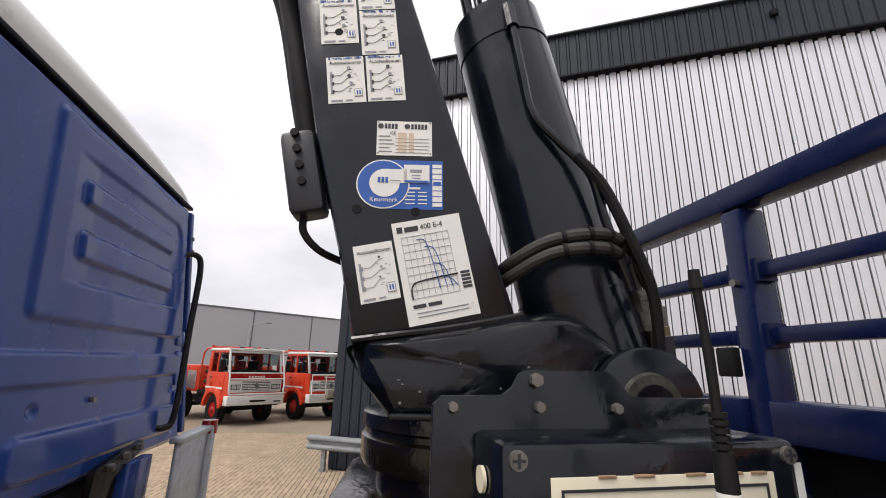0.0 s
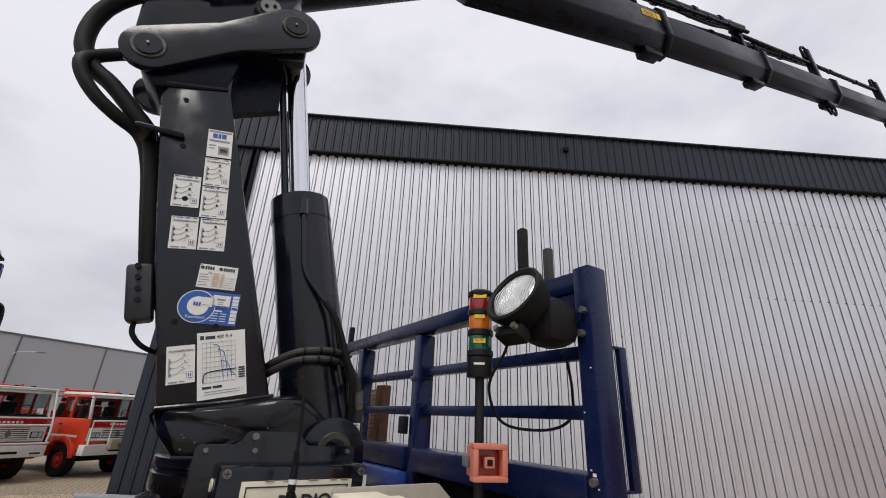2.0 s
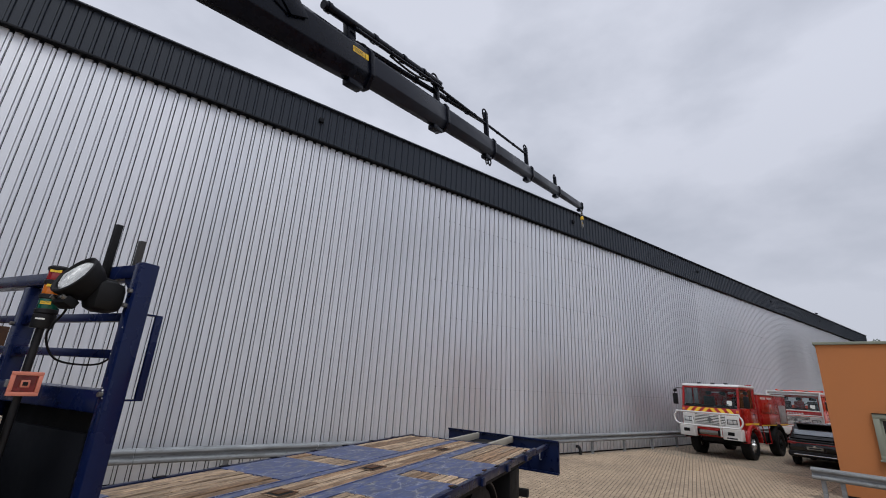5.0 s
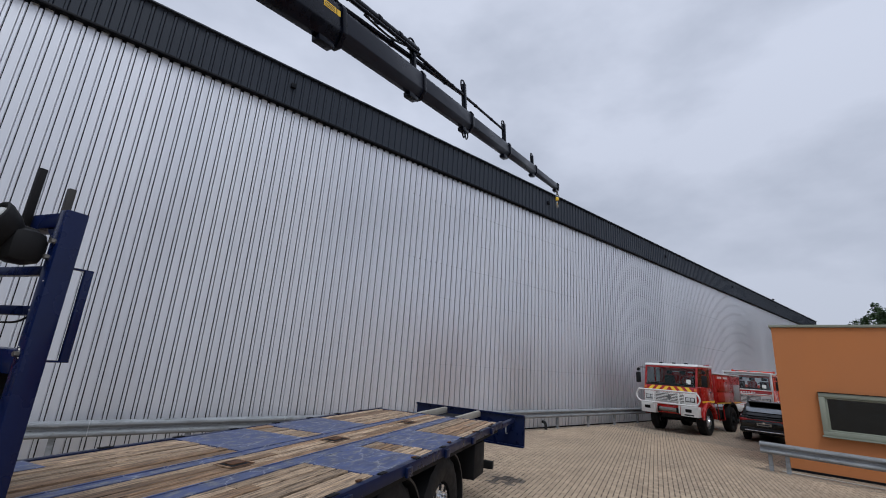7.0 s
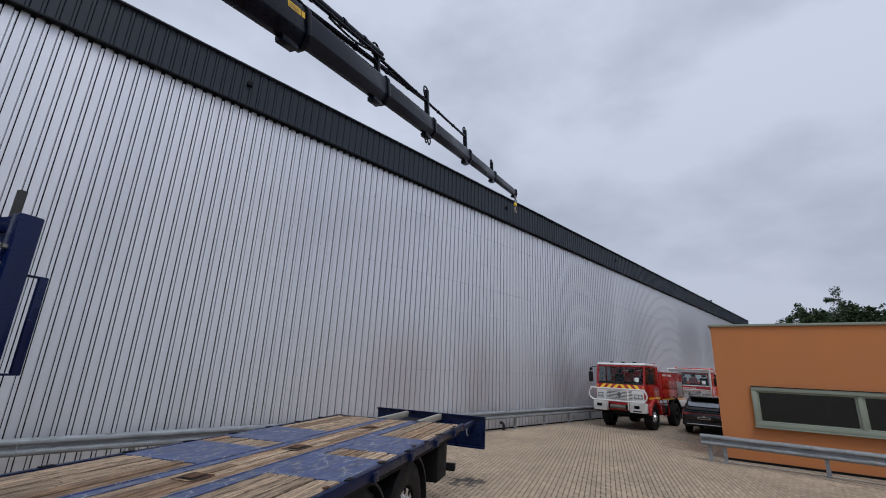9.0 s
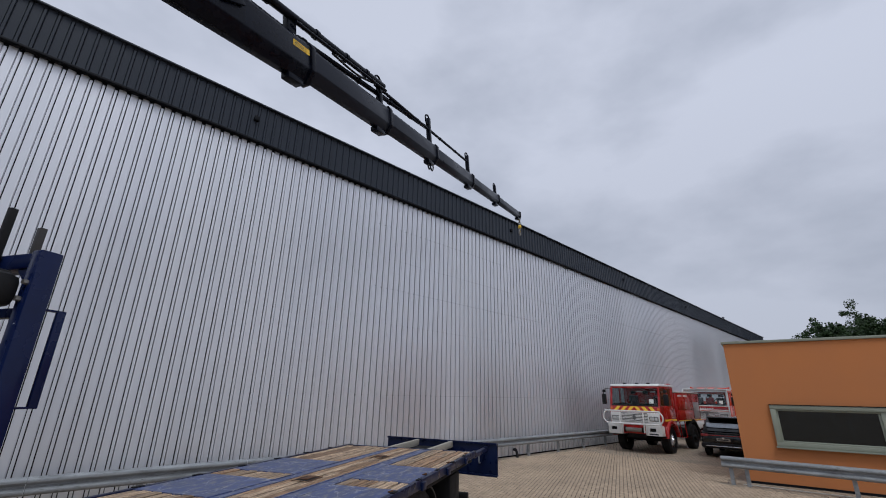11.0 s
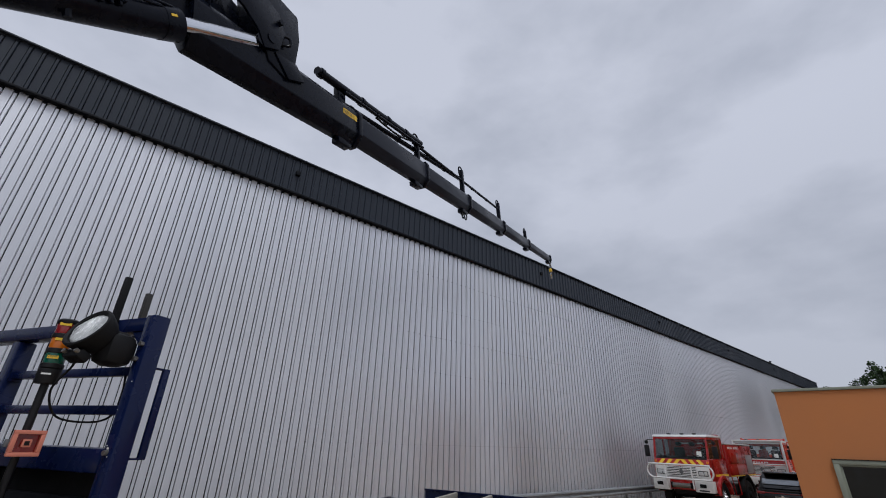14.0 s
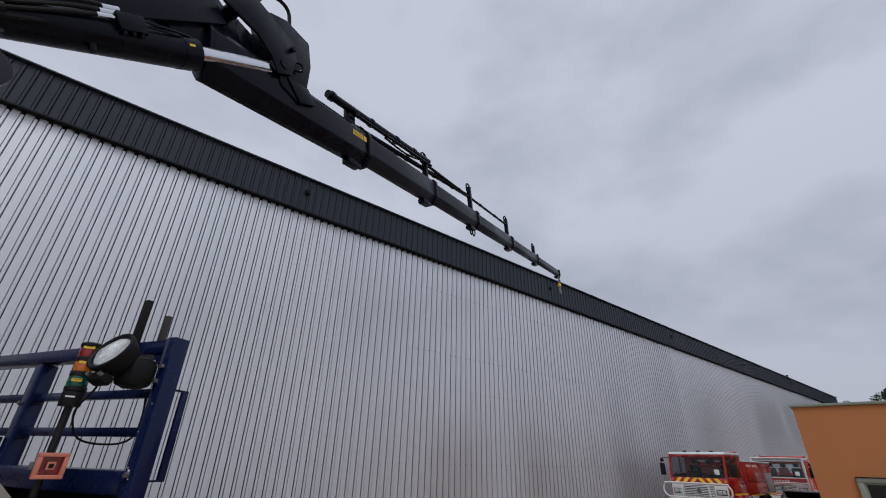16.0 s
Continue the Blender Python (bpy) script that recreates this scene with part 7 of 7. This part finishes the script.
part("latch", new_tube([(0.0, 0, -0.47), (0.05, 0, -0.52), (0.09, 0, -0.56)], 0.012, 6, 3), M_YELLOW, hook)

# ---- control station beside the crane ----
board = thing("mounting_plate", "black steel mounting plate with rusty bolts", "steel plate", TR @ Matrix.Translation((0.035, 0, 0)))
mp_ = bmesh.new()
slab(mp_, [(-0.77, 1.6), (-0.77, 2.345), (-0.755, 2.36), (-0.64, 2.362), (-0.62, 2.375), (-0.605, 2.40), (-0.59, 2.408), (-0.42, 2.408), (-0.405, 2.40), (-0.375, 2.365), (-0.36, 2.36), (-0.18, 2.36), (-0.17, 2.35), (-0.17, 1.6)], -1.0, -0.985, 0.002)
part("plate", mp_, M_CABINET, board)
for u, z, r in ((-0.735, 2.342, 0.009), (-0.575, 2.39, 0.013), (-0.57, 2.342, 0.010), (-0.41, 2.34, 0.010), (-0.205, 2.34, 0.009)):
    part("bolt", new_rod((u, -1.0, z), (u, -1.014, z), r, seg=6), M_STEEL, board, smooth=False)
part("stand", new_box(-0.6, -0.3, -0.98, -0.8, 1.1, 2.1), M_DARK, board)
cabx = thing("control_cabinet", "black control cabinet with a cream label plate", "control box", TR @ Matrix.Translation((0.038, 0, 0)))
part("body", new_box(-0.70, -0.175, -1.15, -1.002, 1.75, 2.305, 0.014), M_CABINET, cabx)
for u in (-0.675, -0.2):
    part("cover_screw", new_rod((u, -1.15, 2.282), (u, -1.157, 2.282), 0.014, seg=16), M_STEEL, cabx)
for u in (-0.675, -0.2):
    for w, h in ((0.010, 0.0022), (0.0022, 0.010)):
        part("screw_slot", new_box(u - w, u + w, -1.1585, -1.1568, 2.282 - h, 2.282 + h), M_INK, cabx)
lab = part("label_plate", new_box(-0.625, -0.235, -1.1535, -1.1505, 2.02, 2.258, 0.001), M_CREAM, cabx, "cream label plate with black border")
for x0, x1, z0, z1 in ((-0.61, -0.25, 2.238, 2.242), (-0.61, -0.606, 2.03, 2.238), (-0.254, -0.25, 2.03, 2.238)):
    part("border", new_box(x0, x1, -1.1552, -1.1537, z0, z1), M_INK, lab)
words("print", "RADIO-", 0.062, Matrix.Translation((-0.50, -1.1556, 2.158)) @ Matrix.Rotation(radians(90), 4, "X"), M_INK, lab, bold=0.0016)
for k in range(4):
    part("grommet", new_rod((-0.702, -1.07, 2.24 - 0.06 * k), (-0.708, -1.07, 2.24 - 0.06 * k), 0.02, seg=14), M_CREAM, cabx)
for u, w in ((-0.55, 0.03), (-0.49, 0.035), (-0.40, 0.035), (-0.32, 0.025), (-0.28, 0.03)):
    part("peeled_edge", new_box(u, u + w, -1.1555, -1.1505, 2.255, 2.2595, 0.001), M_WOOD_DARK, lab)
part("torn_sticker", new_box(-0.19, -0.176, -1.152, -1.1505, 2.215, 2.27), M_LABEL, cabx)
RX = TR @ Matrix.Translation((-1.0, -2.27, 2.416)) @ Matrix.Scale(1.35, 4) @ Matrix.Translation((1.0, 2.27, -2.416))
radio = thing("radio_receiver", "ribbed black radio receiver box with corner screws", "radio receiver", RX)
part("body", new_box(-0.735, -0.525, -1.65, -1.535, 2.05, 2.256, 0.010), M_RECEIVER, radio)
part("lid", new_box(-0.738, -0.522, -1.678, -1.653, 2.05, 2.274, 0.010), M_RECEIVER, radio, "black front lid")
part("rear_lip", new_slab([(-0.715, 2.25), (-0.705, 2.272), (-0.525, 2.272), (-0.515, 2.25)], -1.545, -1.53, 0.003), M_RECEIVER, radio)
for k in range(17):
    part("rib", new_box(-0.722 + k * 0.0115, -0.7165 + k * 0.0115, -1.648, -1.55, 2.2562, 2.2605), M_RECEIVER, radio)
for u in (-0.713, -0.546):
    part("screw", new_rod((u, -1.678, 2.256), (u, -1.684, 2.256), 0.011, seg=14), M_STEEL, radio)
    part("screw_slot", new_box(u - 0.007, u + 0.007, -1.6852, -1.6838, 2.2548, 2.2572), M_INK, radio)
part("stand", new_box(-0.66, -0.60, -1.60, -1.56, 1.36, 2.052), M_DARK, radio)
words("print", "Channel", 0.011, Matrix.Translation((-0.682, -1.6792, 2.236)) @ Matrix.Rotation(radians(90), 4, "X"), M_LABEL, radio)
part("print", new_box(-0.612, -0.562, -1.6796, -1.6778, 2.232, 2.243), M_LABEL, radio)
for k in range(6):
    part("indicator", new_box(-0.682 + 0.008 * k, -0.678 + 0.008 * k, -1.6796, -1.6778, 2.224, 2.230), M_LABEL, radio)
ant = thing("antenna", "black rubber whip antenna on the receiver", "antenna", RX @ Matrix.Translation((-0.612, -1.59, 2.2605)))
part("connector", new_rod((0, 0, 0), (0, 0, 0.010), 0.012, 0.011, 14), M_STEEL, ant, "brass connector")
part("base", new_rod((0, 0, 0.010), (0.0, 0, 0.034), 0.0105, 0.0098, 14), M_RUBBER, ant)
part("collar", new_rod((0, 0, 0.036), (0.0, 0, 0.090), 0.0092, 0.0082, 14), M_RUBBER, ant)
part("label", new_rod((0, 0, 0.050), (0.0, 0, 0.060), 0.0095, 0.0094, 14), M_LABEL, ant)
for k in range(5):
    part("ring", new_rod((0, 0, 0.092 + 0.006 * k), (0, 0, 0.0962 + 0.006 * k), 0.0072, seg=14), M_RUBBER, ant)
part("whip", new_tube([(0, 0, 0.09), (-0.001, 0, 0.16), (-0.004, 0, 0.228)], 0.0042, 8, 4), M_RUBBER, ant)
part("tip", new_rod((-0.004, 0, 0.224), (-0.0045, 0, 0.241), 0.006, 0.005, 12), M_RUBBER, ant)
jb = thing("junction_box", "cream plastic junction box with corner screws", "junction box", TR)
part("body", new_box(-0.405, -0.255, -1.600, -1.51, 2.02, 2.268, 0.008), M_CREAM, jb)
part("lid", new_box(-0.408, -0.228, -1.665, -1.602, 2.02, 2.270, 0.010), M_CREAM, jb)
for u in (-0.384, -0.250):
    part("screw", new_rod((u, -1.665, 2.250), (u, -1.670, 2.250), 0.0085, seg=14), M_STEEL, jb)
    part("screw_hole", new_rod((u, -1.670, 2.250), (u, -1.6712, 2.250), 0.004, seg=10), M_INK, jb)
part("label", new_box(-0.295, -0.230, -1.6672, -1.6652, 2.216, 2.243), M_YELLOW, jb, "yellow printed label")
part("print", new_box(-0.288, -0.236, -1.6682, -1.6673, 2.226, 2.233), M_INK, jb)
part("key_switch", new_rod((-0.268, -1.665, 2.195), (-0.268, -1.695, 2.195), 0.021), M_PLASTIC, jb, "black key switch")
part("key", new_tube([(-0.258, -1.69, 2.185), (-0.250, -1.695, 2.165), (-0.247, -1.69, 2.145), (-0.240, -1.688, 2.125)], 0.004, 6, 4), M_STEEL, jb, "small steel keys")
part("key", new_box(-0.262, -0.246, -1.692, -1.689, 2.125, 2.150, 0.002), M_STEEL, jb)
part("stripe", new_box(-0.404, -0.252, -1.6672, -1.6652, 2.164, 2.178), M_SALMON, jb, "faded pink stripe")
part("round_sign", new_rod((-0.295, -1.665, 2.088), (-0.295, -1.6675, 2.088), 0.035, seg=36), M_INK_BLUE, jb, "round blue mandatory sign")
part("print", new_rod((-0.295, -1.6675, 2.087), (-0.295, -1.6685, 2.087), 0.017, seg=20), M_LABEL, jb)
wb = thing("warning_box", "cream box with three yellow warning triangles", "switch box", TR)
part("body", new_box(-0.222, 0.048, -1.605, -1.51, 2.05, 2.207, 0.008), M_CREAM, wb)
for u, z in ((-0.208, 2.196), (0.036, 2.196), (0.036, 2.062)):
    part("screw", new_rod((u, -1.605, z), (u, -1.610, z), 0.0065, seg=14), M_STEEL, wb)
part("label", new_box(-0.205, 0.042, -1.6075, -1.6045, 2.088, 2.163), M_YELLOW, wb, "yellow label with warning triangles")
for k in range(3):
    b = bmesh.new()
    cxk = -0.160 + 0.079 * k
    tube(b, [(cxk - 0.036, -1.609, 2.095), (cxk, -1.609, 2.156), (cxk + 0.036, -1.609, 2.095), (cxk - 0.036, -1.609, 2.095)], 0.0022, 4, 1, False)
    part("print", b, M_INK, wb)
    part("print", new_tube([(cxk - 0.012, -1.609, 2.105), (cxk - 0.002, -1.609, 2.120), (cxk + 0.010, -1.609, 2.112), (cxk + 0.004, -1.609, 2.132)], 0.003, 5, 3), M_INK, wb)
part("knob", new_rod((-0.166, -1.607, 2.082), (-0.166, -1.64, 2.082), 0.021), M_PLASTIC, wb, "black rotary knob")
for k in range(5):
    part("gland", new_rod((-0.18 + 0.045 * k, -1.56, 2.05), (-0.18 + 0.045 * k, -1.56, 2.025), 0.013), M_STEEL, wb)
part("stand", new_box(-0.12, -0.05, -1.54, -1.512, 1.36, 2.052), M_DARK, wb)
bp_ = thing("back_plate", "cream painted steel back plate behind the boxes", "steel plate", TR)
# the plate stands in shade, which is painted in by the greyer cream
part("plate", new_slab([(-0.40, 1.9), (-0.40, 2.272), (-0.392, 2.28), (-0.04, 2.282), (-0.03, 2.278), (0.04, 2.215), (0.09, 2.1), (0.09, 1.9)], -1.508, -1.494, 0.002), M_CREAM_SHADED_OLD, bp_)
part("stand", new_box(-0.35, -0.2, -1.492, -1.40, 1.1, 2.1), M_DARK, bp_)

# ---- paving blocks, the nearest open yard ----
PW = 0.105
YAW = radians(24.4)
gap = 0.009
paver = bmesh.new()
box(paver, -PW + gap, PW - gap, -PW / 2 + gap, PW / 2 - gap, 0.0, 0.008)
for v in paver.verts:
    if v.co.z > 0.001:
        v.co.x *= 0.98
        v.co.y *= 0.96
PAVER = bpy.data.meshes.new("paver")
paver.to_mesh(PAVER)
paver.free()
PAVER.materials.append(M_PAVER)
PAVER_STAINED = PAVER.copy()
PAVER_STAINED.materials.clear()
PAVER_STAINED.materials.append(M_PAVER_OILY)
ground = bpy.data.objects["ground"]
rp = random.Random(21)
pv, pf, sv, sf, single_count = [], [], [], [], 0
cy, sy = math.cos(YAW), math.sin(YAW)
for i in range(-130, 230):
    for j in range(-150, 140):
        d = (i - j) % 4
        if d not in (0, 3):
            continue
        p_, q_ = ((i + 1) * PW, (j + 0.5) * PW) if d == 0 else ((i + 0.5) * PW, (j + 1) * PW)
        x, y = cy * p_ - sy * q_, sy * p_ + cy * q_
        if not ((6.2 < x < 21.5 and -6.0 < y < 7.3 and not (17.4 < x and y < 0.2)) or (-12.5 < x < -2.0 and 4.5 < y < 13.5)):
            continue
        m_ = Matrix.Translation((x, y, rp.uniform(0, 0.002))) @ Matrix.Rotation(YAW + (0 if d == 0 else radians(90)) + radians(rp.uniform(-1, 1)), 4, "Z")
        n = len(sv)
        sv += [tuple(m_ @ Vector((a * PW * 1.04, b * PW * 0.52, 0.0))) for a, b in ((-1, -1), (1, -1), (1, 1), (-1, 1))]
        sf.append((n, n + 1, n + 2, n + 3))
        stained = math.hypot(x - 9.19, (y - 2.61) * 1.2) < 0.42 and rp.random() < 0.75
        if stained or (9.2 < x < 11.2 and -1.2 < y < 2.0 and single_count < 285):
            ob = new("paver", PAVER_STAINED if stained else PAVER)
            ob.parent = ground
            ob.matrix_local = m_
            single_count += 1
            continue
        n = len(pv)
        hw, hh = PW - gap, PW / 2 - gap
        pv += [tuple(m_ @ Vector(q)) for q in ((-hw, -hh, 0), (hw, -hh, 0), (hw, hh, 0), (-hw, hh, 0), (-hw * 0.98, -hh * 0.96, 0.008), (hw * 0.98, -hh * 0.96, 0.008), (hw * 0.98, hh * 0.96, 0.008), (-hw * 0.98, hh * 0.96, 0.008))]
        pf += [(n + 4, n + 5, n + 6, n + 7), (n, n + 1, n + 5, n + 4), (n + 1, n + 2, n + 6, n + 5), (n + 2, n + 3, n + 7, n + 6), (n + 3, n, n + 4, n + 7)]
for name, vs_, fs_, mat_, lab_ in (("paver_field", pv, pf, M_PAVER_MANY, "herringbone of worn beige concrete paving blocks"), ("joint_sand", [(x, y, z * 0.3 + 0.002) for x, y, z in sv], sf, M_SAND, "dark sand in the joints between the blocks")):
    me = bpy.data.meshes.new(name)
    me.from_pydata(vs_, [], fs_)
    me.materials.append(mat_)
    ob = new(name, me)
    ob.parent = ground
    tagged(ob, lab_, kind="stuff")
